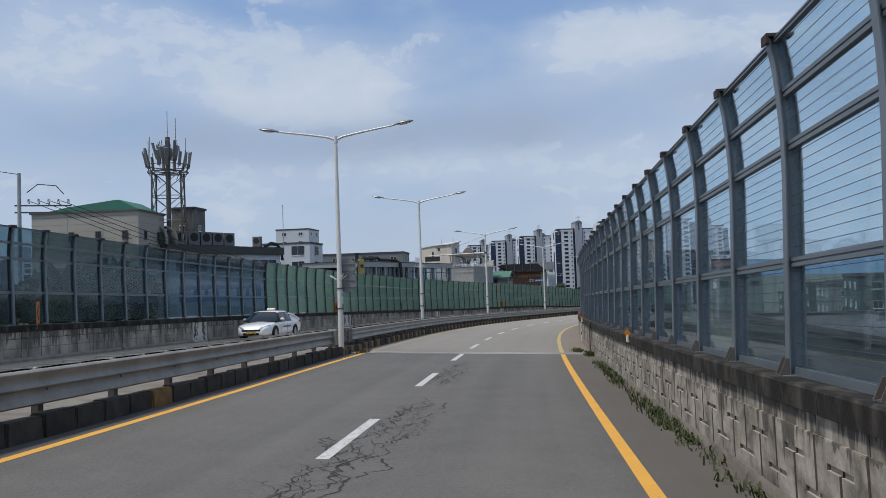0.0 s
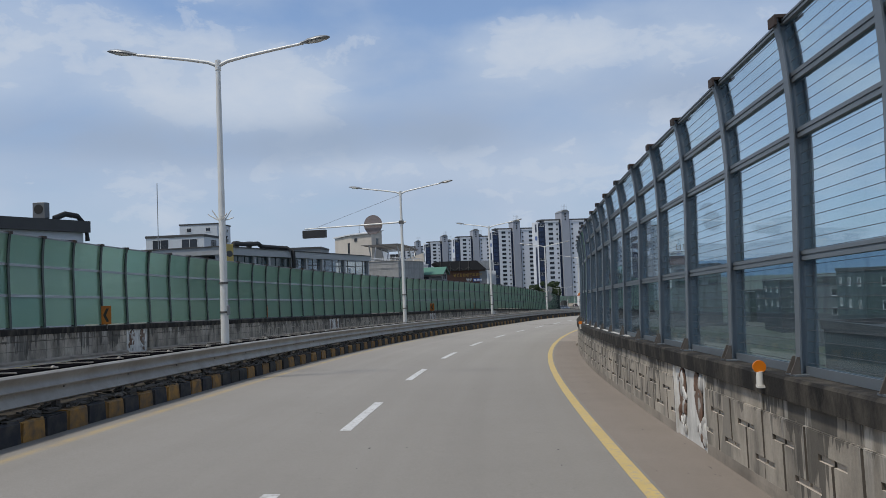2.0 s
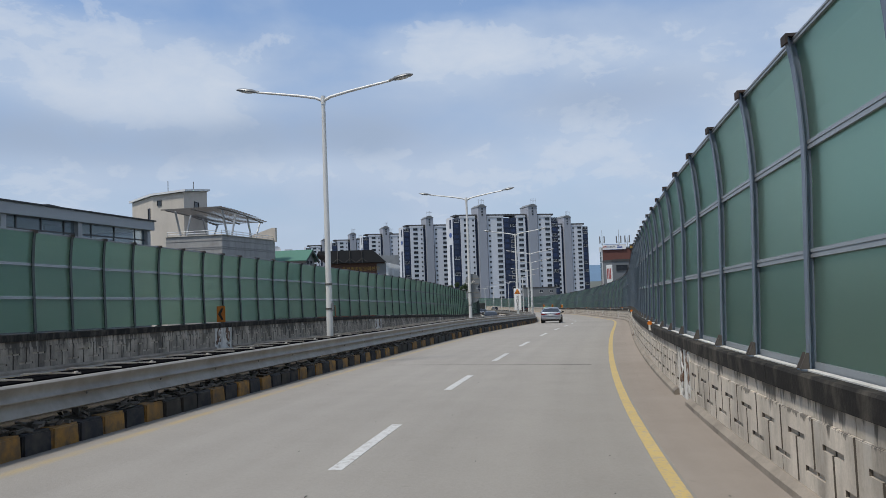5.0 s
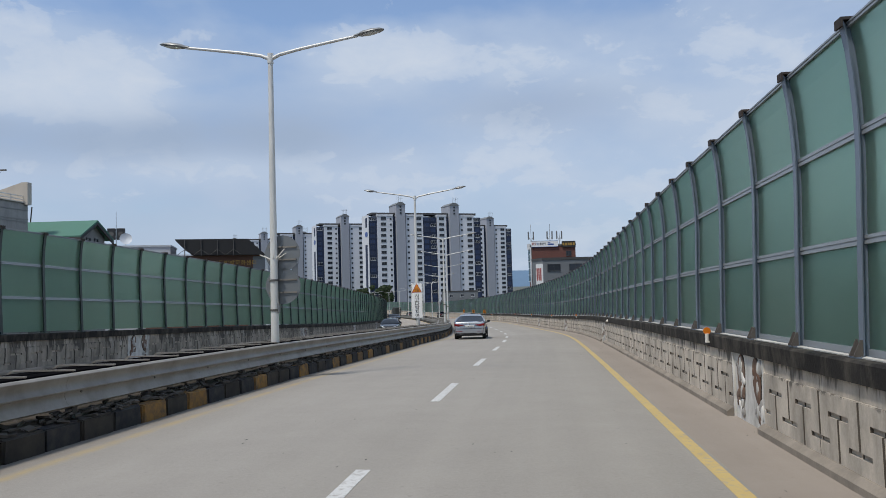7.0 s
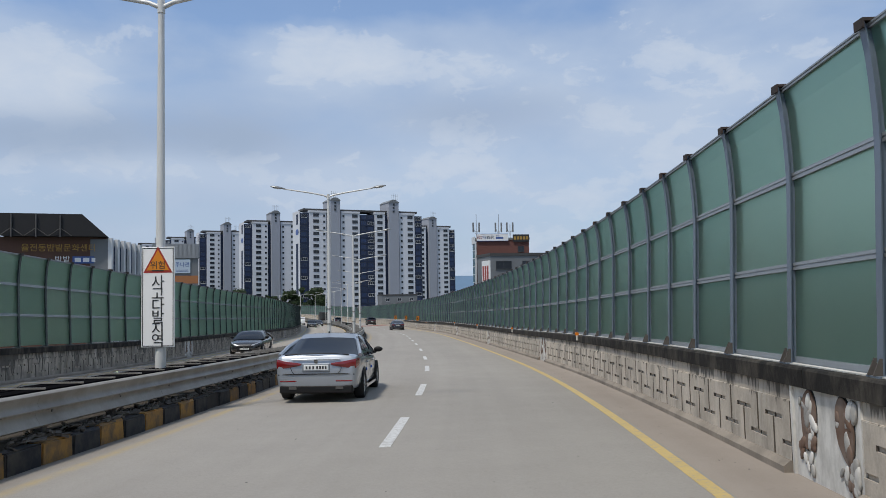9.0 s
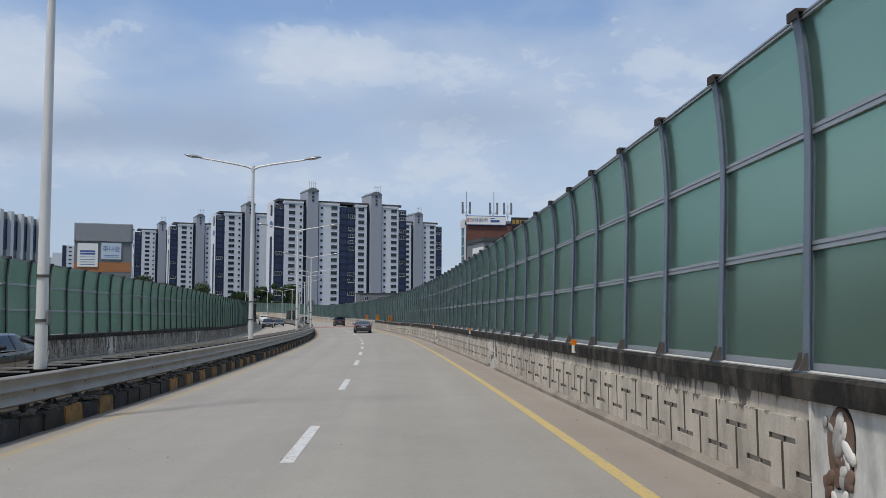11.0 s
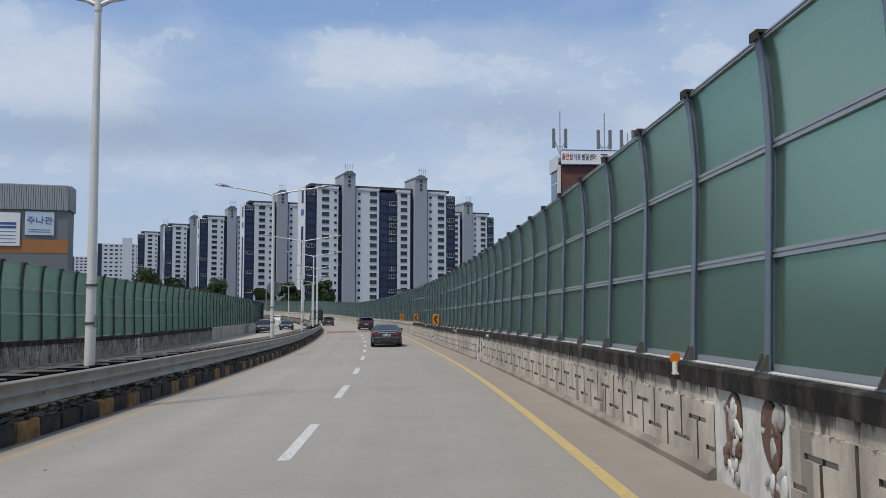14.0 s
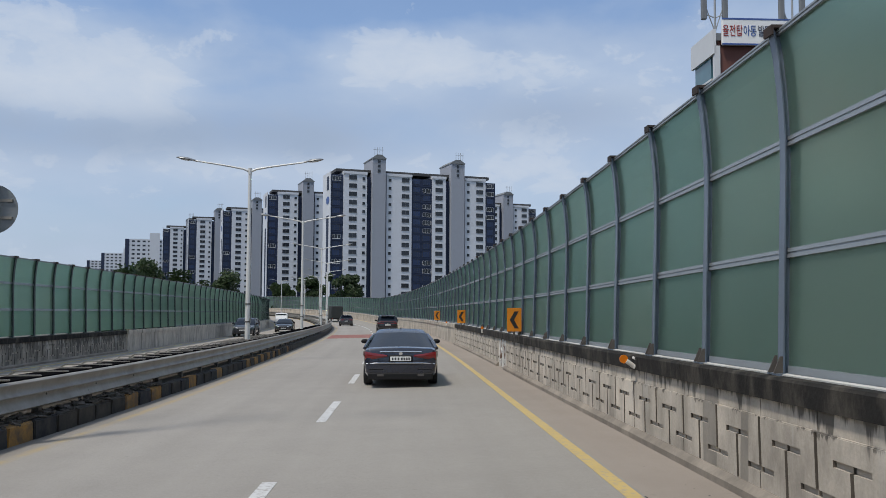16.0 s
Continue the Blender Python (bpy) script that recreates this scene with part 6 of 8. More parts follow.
for n in range(7):
    bm = bmesh.new()
    box(bm, 0.12, 0.135, 1.6 + n * 1.3, 2.5 + n * 1.3, lh - 4.8, lh - 4.1)
    part("sign_bar", bm, SIGN_WHITE, shop)
LR = long_roof.matrix_world
for n in range(5):
    roof_unit(top_at(LR, -1.0, 2.0 + n * 1.45, lh) @ pose(0, 0, 0, 0, 0, 80), size=(1.15, 0.7, 1.35))
roof_unit(top_at(LR, -0.6, 11.4, lh) @ pose(0, 0, 0, 0, 0, 20), "beige air conditioning unit at the roof end", (0.85, 0.5, 1.1))


def roof_tank(m):
    tank = thing("roof_tank", "dark green covered tank with silver ducts on the roof", "roof tank", m=m)
    bm = bmesh.new()
    rows = [[bm.verts.new((r * math.cos(a), r * 0.8 * math.sin(a), z)) for a in (6.2832 * n / 18 for n in range(18))] for r, z in ((2.0, 0), (2.05, 0.9), (1.8, 1.4), (0.9, 1.7))]
    for a, b in zip(rows, rows[1:]):
        for n in range(18):
            bm.faces.new((a[n], a[(n + 1) % 18], b[(n + 1) % 18], b[n]))
    bm.faces.new(rows[-1])
    part("cover", bm, material("tank_cover", (0.02, 0.045, 0.035), 0.6, 0, 0.3, 4, 0.02), tank, smooth=True)
    for y in (-0.6, 0.8):
        bm = bmesh.new()
        tube(bm, [(-1, y, 1.9), (0.6, y, 2.2), (1.9, y, 1.7), (2.3, y, 0.9), (2.3, y, 0)], 0.2, 8)
        part("duct", bm, GALV, tank, smooth=True)


roof_tank(top_at(LR, -1.6, 0.1, lh) @ Matrix.Diagonal((0.75, 0.75, 0.75, 1)))
curve_duct = thing("roof_duct", "black bent duct at the roof end", "duct", m=top_at(LR, 0.1, 12.9, lh - 1.3) @ Matrix.Diagonal((0.6, 0.75, 0.85, 1)))
bm = bmesh.new()
tube(bm, [(0, -1.5, 1.6), (0, -0.4, 2.0), (0, 0.8, 1.9), (0, 1.6, 1.2), (0, 1.8, 0)], 0.22, 8)
part("duct_pipe", bm, SEAL, curve_duct, smooth=True)


def utility_pole(x, y, top):
    pole = thing("utility_pole", "concrete utility pole with dark insulators and drooping wires", "utility pole", m=pose(x, y, GROUND_Z(y), 0, 0, 20))
    h = top - GROUND_Z(y)
    bm = bmesh.new()
    tube(bm, [(0, 0, 0), (0, 0, h)], [0.19, 0.12], 10)
    part("pole", bm, STEEL_GREY, pole, smooth=True)
    for z in (h - 2.4, h - 2.9):
        bm = bmesh.new()
        box(bm, -0.3, 3.4, -0.05, 0.05, z, z + 0.1)
        part("cross_arm", bm, GALV_DARK, pole)
    for n in range(5):
        bm = bmesh.new()
        for k in range(4):
            disc(bm, pose(0.6 + n * 0.65, 0, h - 2.2 + k * 0.09, 0, 25, 0), 0.09, 0.05, 10)
        part("insulator", bm, SEAL, pole)
    for n in range(4):
        bm = bmesh.new()
        tube(bm, [(0.6 + n * 0.7, 0, h - 2.0), (6 + n, 6, h - 4.2), (14 + n, 16, h - 6.2)], 0.025, 5)
        part("wire", bm, SEAL, pole)
    bm = bmesh.new()
    tube(bm, [(0.5, 0, h - 1.4), (1.2, 0, h - 0.8), (2.4, 0, h - 0.9), (2.9, 0, h - 1.5)], 0.035, 6)
    part("jumper", bm, SEAL, pole)
    bm = bmesh.new()
    tube(bm, [(0, 0, h - 0.1), (-14, -6, h + 1.5)], 0.025, 5)
    part("wire", bm, SEAL, pole)


utility_pole(-30.0, 66.5, 9.6)

# grey-blue cube and pale office behind
plain_house("cube_building", "plain grey-blue office block in the distance", -70.0, 280.0, 5.0, 12.0, 12.0, 20.6, PALE_PANEL, 2, 2)
office, oh = plain_house("pale_office", "pale tiled office building with one dark opening", -48.6, 190.0, 5.0, 11.5, 10.0, 10.6, PALE_PANEL, 2, 2, win=(3.2, 2.2), lift=3.6)
plain_house("low_dark_building", "low building with a dark roof", -44.0, 215.0, 2.0, 26.0, 12.0, 8.6, GREY_PANEL, 1, 5)
mast = thing("roof_mast", "thin bare mast on a roof", "mast", m=pose(-33.9, 153.5, 0))
bm = bmesh.new()
tube(bm, [(0, 0, -15), (0, 0, 16.0)], 0.06, 6)
part("mast_pole", bm, STEEL_GREY, mast)


def glazed_gallery():
    """The long building with a grey roof band and glazed bays, the last of them clear right through."""
    base, top = GROUND_Z(115), 3.45
    m = turned(-11.9, 103.2, base, 16.3)
    hall = thing("glazed_gallery", "long grey building with a flat roof band and glazed bays", "building", m=m)
    h, length, deep = top - base, 35.0, 7.0
    bm = bmesh.new()
    box(bm, -deep, -0.1, 0.1, length, 0, h - 2.75)
    part("wall", bm, GREY_PANEL, hall)
    bm = bmesh.new()
    box(bm, -deep - 0.2, 0.15, -0.2, length + 0.2, h - 0.62, h)
    part("roof_band", bm, STEEL_GREY, hall, "pale grey roof band")
    bm = bmesh.new()
    box(bm, -deep - 0.3, 0.25, -0.3, length + 0.3, h, h + 0.08)
    part("roof_sheet", bm, ROOF_DARK, hall)
    piers = (0.0, 1.6, 5.5, 8.3, 12.9, 16.4, 20.4, 26.8, 34.6)
    for n, y in enumerate(piers):
        for x in (-0.5, -deep):
            bm = bmesh.new()
            box(bm, x, x + 0.45, y, y + 0.4, h - 2.75, h - 0.62)
            part("pier", bm, STEEL_GREY if n != 4 else GREY_PANEL, hall)
    for n, (a, b) in enumerate(zip(piers, piers[1:])):
        w, clear = b - a - 0.4, n >= 4
        if not clear:
            part("glazed_bay", window_mesh(w, 2.1, WINDOW_TEAL, FRAME_DARK, 3, False), parent=hall, m=pose(-0.30, a + 0.4, h - 2.74, 0, 0, 90))
            continue
        for k in range(3):
            bm = bmesh.new()
            y = a + 0.4 + w * (k + 0.5) / 3
            box(bm, -0.34, -0.26, y - 0.04, y + 0.04, h - 2.75, h - 0.62)
            part("mullion", bm, FRAME_DARK, hall)
        bm = bmesh.new()
        box(bm, -0.34, -0.26, a + 0.4, b, h - 1.35, h - 1.27)
        part("transom", bm, FRAME_DARK, hall)
        bm = bmesh.new()
        box(bm, -2.6, -2.5, a + 0.5, a + 0.5 + w * 0.4, h - 2.75, h - 0.62)
        part("partition", bm, PALE_PANEL, hall)
        pane = part("pane", window_pane(w, 2.1), parent=hall, m=pose(-0.30, a + 0.4, h - 2.74, 0, 0, 90))
        pane.visible_shadow = False
    bm = bmesh.new()
    box(bm, -deep, -deep + 0.2, 0.4, 12.9, h - 2.75, h - 0.62)
    part("back_wall", bm, GREY_PANEL, hall)
    bm = soft_box(0.05, 0.30, 0.2, 1.5, h - 2.2, h + 0.25, 0.02)
    sign = part("hanging_sign", bm, material("yellow_sign", (0.42, 0.30, 0.06), 0.5, 0, 0.15, 6, 0), hall, "upright yellow sign")
    bm = bmesh.new()
    disc(bm, pose(0.30, 0.85, h - 0.55, 0, 90, 0) @ Matrix.Diagonal((0.26, 0.5, 1, 1)), 1.0, 0.015, 20)
    part("sign_disc", bm, SIGN_BLACK, sign)
    duct = thing("roof_pipe_run", "thick dark insulated pipes and vents along the roof", "roof pipes", m=m @ Matrix.Translation((-0.9, 0, h + 0.08)))
    bm = bmesh.new()
    tube(bm, [(0, 3.4, 0.1), (0, 3.6, 0.35), (0, 6.0, 0.4), (0, 8.0, 0.55), (0, 8.6, 0.3), (0.0, 12.0, 0.3), (0.6, 12.6, 0.25), (1.2, 12.8, -0.1), (1.25, 12.8, -2.2)], 0.2, 8)
    part("pipe", bm, SEAL, duct, smooth=True)
    for y, r, t in ((3.2, 0.32, 0.9), (5.2, 0.30, 0.55), (7.4, 0.36, 0.6)):
        bm = bmesh.new()
        tube(bm, [(-0.6, y, 0), (-0.6, y, t), (-0.6, y, t + 0.12)], [r * 0.7, r * 0.7, r], 10)
        part("vent", bm, SEAL, duct)


WINDOW_TEAL = material("teal_window_glass", (0.03, 0.055, 0.062), 0.2, 0, 0.3, 2, 0, spread=0.5)
PANE = clear_sheet("thin_window_pane", (0.75, 0.82, 0.86), 0.05, 0.06)


def window_pane(w, h):
    bm = bmesh.new()
    box(bm, 0, w, 0.0, 0.012, 0, h)
    return mesh_of("pane", bm, PANE)


glazed_gallery()


def upright(name, corners, z0, tops, mat, parent, label=""):
    """Walls over a ground plan given by its corners, with a top height at each corner."""
    bm = bmesh.new()
    lo, hi = [bm.verts.new((x, y, z0)) for x, y in corners], [bm.verts.new((x, y, z)) for (x, y), z in zip(corners, tops)]
    bm.faces.new(lo[::-1]), bm.faces.new(hi)
    for n in range(len(corners)):
        k = (n + 1) % len(corners)
        bm.faces.new((lo[n], lo[k], hi[k], hi[n]))
    bmesh.ops.recalc_face_normals(bm, faces=bm.faces[:])
    return part(name, bm, mat, parent, label)


CONCRETE_WALL = material("bare_grey_concrete_wall", (0.33, 0.325, 0.32), 0.9, 0, 0.2, 6, 0.004, 0.6, (0.18, 0.175, 0.17), 0.5, streaks=True)
STEEL_BROWN = material("weathered_brown_steel", (0.13, 0.12, 0.112), 0.55, 0.2, 0.2, 8, 0.002)


def cream_house():
    """The cream tower house with a walled roof terrace and a steel pergola."""
    base = GROUND_Z(152)
    tower = thing("cream_tower_house", "cream plastered tower house with a thin pale metal roof", "house", m=pose(0, 0, base))
    plan = ((-8.6, 158.2), (-5.7, 153.6), (-2.6, 151.7), (-1.3, 156.2), (-5.0, 162.0))
    tops = [z - base for z in (7.15, 7.25, 7.35, 7.95, 7.8)]
    upright("wall", plan, 0, tops, PLASTER, tower)
    mid = (sum(p[0] for p in plan) / 5, sum(p[1] for p in plan) / 5)
    grown = [(mid[0] + (x - mid[0]) * 1.09, mid[1] + (y - mid[1]) * 1.09) for x, y in plan]
    bm = bmesh.new()
    lo, hi = ([bm.verts.new((x, y, z + lift)) for (x, y), z in zip(grown, tops)] for lift in (0.02, 0.2))
    bm.faces.new(lo[::-1]), bm.faces.new(hi)
    for n in range(5):
        bm.faces.new((lo[n], lo[(n + 1) % 5], hi[(n + 1) % 5], hi[n]))
    bmesh.ops.recalc_face_normals(bm, faces=bm.faces[:])
    part("metal_roof", bm, FRAME_WHITE, tower, "pale folded metal roof")

    def on_wall(i, share, z, w, hh):
        (ax, ay), (bx, by) = plan[i], plan[i + 1]
        ang = math.degrees(math.atan2(by - ay, bx - ax))
        part("window", window_mesh(w, hh, WINDOW_DARK, FRAME_DARK, 1, False), parent=tower, m=pose(ax + (bx - ax) * share, ay + (by - ay) * share, z - base, 0, 0, ang))

    on_wall(0, 0.80, 4.6, 0.55, 1.6)
    on_wall(0, 0.80, 0.9, 0.55, 1.6)
    on_wall(1, 0.16, 6.3, 0.5, 0.5)
    on_wall(2, 0.42, 5.8, 0.9, 0.9)
    for ax, ay in ((-4.6, 155.0), (-2.4, 155.5)):
        bm = bmesh.new()
        tube(bm, [(ax, ay, 7.6 - base), (ax, ay, 8.8 - base)], 0.035, 5)
        part("aerial", bm, GALV_DARK, tower)
    m = turned(1.3, 146.9, base, 18.8)
    terrace = thing("roof_terrace", "grey walled roof terrace with a handrail", "building", m=m)
    hh = 3.1 - base
    bm = bmesh.new()
    box(bm, -5.1, 0, 0, 11.0, 0, hh)
    part("wall", bm, CONCRETE_WALL, terrace)
    for z in (0.45, 1.0, 1.15):
        bm = bmesh.new()
        box(bm, -5.12, 0.025, -0.025, 11.0, hh - z, hh - z + 0.06)
        part("wall_band", bm, TILE_GREY, terrace)
    bm = bmesh.new()
    box(bm, -5.2, 0.1, -0.1, 0.2, hh, hh + 0.06)
    box(bm, -0.2, 0.1, 0.2, 11.0, hh, hh + 0.06)
    part("coping", bm, PLASTER, terrace)
    edge = [(-5.0 + 1.25 * n, 0.05) for n in range(4)] + [(-0.05, 0.05 + 1.35 * n) for n in range(9)]
    for x, y in edge:
        bm = bmesh.new()
        tube(bm, [(x, y, hh), (x, y, hh + 0.42)], 0.025, 6)
        part("rail_post", bm, STEEL_GREY, terrace)
    for z in (0.22, 0.42):
        bm = bmesh.new()
        tube(bm, [(-5.0, 0.05, hh + z), (-0.05, 0.05, hh + z), (-0.05, 10.9, hh + z)], 0.03, 6)
        part("handrail", bm, FRAME_WHITE, terrace)
    bm = bmesh.new()
    prism(bm, [(-2.6, hh - 0.1), (0.25, hh - 0.1), (0.25, hh + 1.25), (-0.1, hh + 1.25), (-2.6, hh + 0.5)], 10.6, 11.0)
    bmesh.ops.recalc_face_normals(bm, faces=bm.faces[:])
    part("wing_wall", bm, PLASTER, terrace, "cream wing wall with a slanted top")
    pergola = thing("pergola", "curved dark steel pergola on slanted legs", "pergola", m=m @ Matrix.Translation((0, 0, hh)))
    arch = lambda y: 2.25 - 0.10 * (y / 9.0) - 0.55 * (y / 9.0) ** 2
    for x in (-4.9, -2.6, -0.25):
        bm = bmesh.new()
        tube(bm, [(x, -0.2 + 9.0 * k / 10, arch(9.0 * k / 10)) for k in range(11)], 0.06, 6)
        part("edge_beam", bm, STEEL_BROWN, pergola)
    for k in range(16):
        y = -0.2 + 9.0 * k / 15
        bm = bmesh.new()
        box(bm, -5.4, 0.15, y - 0.05, y + 0.05, arch(y) + 0.05, arch(y) + 0.13)
        part("slat", bm, STEEL_BROWN, pergola)
    for x in (-4.6, -0.3):
        for y, lean in ((1.6, -0.9), (2.4, 0.9), (6.4, -0.9), (7.2, 1.2)):
            bm = bmesh.new()
            tube(bm, [(x, y, 0), (x, y + lean, arch(y + lean))], 0.085, 6)
            part("leg", bm, STEEL_GREY, pergola)


cream_house()


def green_hut():
    base = GROUND_Z(159)
    hut = thing("green_roofed_house", "small grey house with a pale green gabled roof", "house", m=turned(8.4, 159.0, base, 15.6))
    eave, ridge = 1.3 - base, 2.2 - base
    green = material("pale_green_roof_sheet", (0.06, 0.165, 0.125), 0.7, 0, 0.15, 6, 0.003, 0.3, (0.06, 0.12, 0.09), 0.6)
    turn = Matrix(((0, 1, 0, 0), (-1, 0, 0, 0), (0, 0, 1, 0), (0, 0, 0, 1)))
    bm = bmesh.new()
    prism(bm, [(-1.7, 0), (1.7, 0), (1.7, eave), (0, ridge - 0.08), (-1.7, eave)], -8.0, -0.35, m=turn)
    bmesh.ops.recalc_face_normals(bm, faces=bm.faces[:])
    part("wall", bm, TILE_GREY, hut)
    bm = bmesh.new()
    prism(bm, [(-2.2, eave - 0.27), (0, ridge - 0.1), (2.2, eave - 0.27), (2.2, eave - 0.17), (0, ridge + 0.03), (-2.2, eave - 0.17)], -8.3, 0.05, m=turn)
    bmesh.ops.recalc_face_normals(bm, faces=bm.faces[:])
    part("roof", bm, green, hut, "pale green sheet roof")
    bm = bmesh.new()
    prism(bm, [(-2.2, eave - 0.46), (0, ridge - 0.28), (2.2, eave - 0.46), (2.2, eave - 0.27), (0, ridge - 0.1), (-2.2, eave - 0.27)], -0.06, 0.04, m=turn)
    bmesh.ops.recalc_face_normals(bm, faces=bm.faces[:])
    part("bargeboard", bm, ROOF_DARK, hut)
    bm = bmesh.new()
    box(bm, -8.3, 0.03, -2.22, -2.12, eave - 0.5, eave - 0.25)
    part("gutter", bm, ROOF_DARK, hut)
    me = window_mesh(1.2, 0.8, WINDOW_DARK, FRAME_DARK, 2)
    for x in (-3.6, -6.4):
        part("window", me, parent=hut, m=pose(x, -1.7, eave - 1.35))
    arched = window_mesh(0.5, 0.7, WINDOW_DARK, FRAME_DARK, 1)
    for y in (-0.75, 0.25):
        part("window", arched, parent=hut, m=pose(-0.35, y, eave - 0.9, 0, 0, 90))
    for x in (-4.6, -4.3):
        bm = bmesh.new()
        tube(bm, [(x, 0, ridge), (x + 0.1, 0, ridge + 1.0)], 0.04, 5)
        part("stovepipe", bm, SEAL, hut)


green_hut()


def hall_neighbours():
    """The pale flat building beside the hall, its dish and the loudspeaker pole."""
    flat, fh = plain_house("pale_flat_building", "pale flat-roofed building behind the green roofed house", -5.5, 224.5, 0.0, 11.8, 9.0, 4.2, PALE_PANEL, 0, 3, roof=PALE_PANEL, edge=0.15)
    dish = thing("satellite_dish", "round white satellite dish on a flat roof", "satellite dish", m=flat.matrix_world @ Matrix.Translation((5.6, 0.8, fh)))
    bm = bmesh.new()
    tube(bm, [(0, 0, 0), (0, 0, 0.9)], 0.05, 6)
    part("stand", bm, STEEL_GREY, dish)
    bm = bmesh.new()
    rows = [[bm.verts.new(pose(0, -0.1, 1.1, 70, 0, 15) @ Vector((r * math.cos(a), r * math.sin(a), r * r * 0.3))) for a in (6.2832 * n / 20 for n in range(20))] for r in (0.05, 0.45, 0.85, 0.86)]
    for a, b in zip(rows, rows[1:]):
        for n in range(20):
            bm.faces.new((a[n], a[(n + 1) % 20], b[(n + 1) % 20], b[n]))
    bm.faces.new(rows[0])
    part("bowl", bm, PALE_PANEL, dish, smooth=True)
    base = GROUND_Z(228)
    pole = thing("loudspeaker_pole", "thin pole with two dark loudspeaker boxes", "pole", m=pose(-1.6, 227.9, base))
    bm = bmesh.new()
    tube(bm, [(0, 0, 0), (0, 0, 9.6 - base)], [0.09, 0.03], 8)
    part("pole", bm, STEEL_GREY, pole)
    for x in (-0.65, 0.65):
        speaker = part("speaker_box", soft_box(x - 0.55, x + 0.55, -0.35, 0.35, 5.4 - base, 7.1 - base, 0.05), SIGN_BLACK, pole)
        bm = bmesh.new()
        disc(bm, pose(x, -0.36, 6.25 - base, 90, 0, 0), 0.36, 0.02, 18)
        part("speaker_cone", bm, GALV_DARK, speaker)


hall_neighbours()


def culture_hall():
    """The brown brick hall with a great canopy roof, coloured black as in shade, its signs and its pale ribbed wing."""
    base, y0 = GROUND_Z(215), 215.0
    hall = thing("culture_hall", "brown brick hall under a wide canopy roof blackened as in shade, with gold letters", "building", m=turned(4.0, y0, base, -2.0))
    h = 2.2 - base
    bm = bmesh.new()
    box(bm, 5.6, 15.4, 0, 22, 0, h + 0.1)
    part("wall", bm, BRICK_BROWN, hall)
    bm = bmesh.new()
    box(bm, 0, 5.6, 0.3, 20, 0, h - 0.45)
    part("low_wall", bm, BRICK_BROWN, hall)
    bm = bmesh.new()
    prism(bm, [(3.9, h + 2.3), (13.3, h + 2.3), (15.6, h + 0.12), (6.4, h + 0.12), (3.9, h + 2.15)], -0.9, 21)
    bmesh.ops.recalc_face_normals(bm, faces=bm.faces[:])
    # black on the solid front stands for the shaded underside
    part("canopy", bm, material("canopy_shade_black", (0.016, 0.016, 0.018), 0.8, 0, 0.3, 4, 0.004), hall, "canopy roof, black for its shaded underside")
    for n in range(2, 6):
        bm = bmesh.new()
        tube(bm, [(n * 2.1 + 0.9, -1.0, h), (n * 2.1 + 0.9, -1.0, h + 2.2)], 0.07, 6)
        tube(bm, [(n * 2.1 + 0.9, -1.0, h + 0.9), (n * 2.1 + 1.9, -1.0, h + 0.15)], 0.04, 5)
        tube(bm, [(n * 2.1 + 0.9, -1.0, h + 0.9), (n * 2.1 - 0.1, -1.0, h + 0.15)], 0.04, 5)
        part("canopy_post", bm, GALV_DARK, hall)
    letters("율전동밤밭문화센터", 0.80, SIGN_GOLD, pose(11.2, -0.05, h - 1.0) @ FACING, hall, depth=0.04)
    bm = bmesh.new()
    box(bm, 12.4, 14.9, -0.08, 0.0, h - 2.5, h - 1.8)
    part("lower_sign", bm, SIGN_BLUE, hall)
    letters("밤밭", 0.75, SIGN_WHITE, pose(11.5, -0.05, h - 2.15) @ FACING, hall, depth=0.03)
    for n in range(3):
        bm = bmesh.new()
        box(bm, 12.6 + n * 0.75, 13.15 + n * 0.75, -0.10, -0.08, h - 2.35, h - 1.95)
        part("sign_bar", bm, SIGN_WHITE, hall)
    wing = thing("ribbed_wing", "grey wing with pale ribs and blue glass between them", "building", m=turned(19.6, 215.2, base, 10.0 - 90))
    hw = 2.1 - base
    bm = bmesh.new()
    box(bm, 0, 25, 0, 9, 0, hw)
    part("wall", bm, GREY_PANEL, wing)
    me = window_mesh(1.5, 2.6, WINDOW_BLUE, FRAME_DARK, 1, False)
    for n in range(11):
        bm = bmesh.new()
        box(bm, n * 2.25, n * 2.25 + 0.65, -0.35, 0.0, 0, hw + 0.1)
        part("rib", bm, FRAME_WHITE, wing)
        for z in (hw - 3.2, hw - 6.4):
            part("window", me, parent=wing, m=pose(n * 2.25 + 0.7, 0, z))
    roof_unit(wing.matrix_world @ pose(3, 4, hw), "pale unit on the hall roof", (1.6, 0.8, 1.2))


culture_hall()


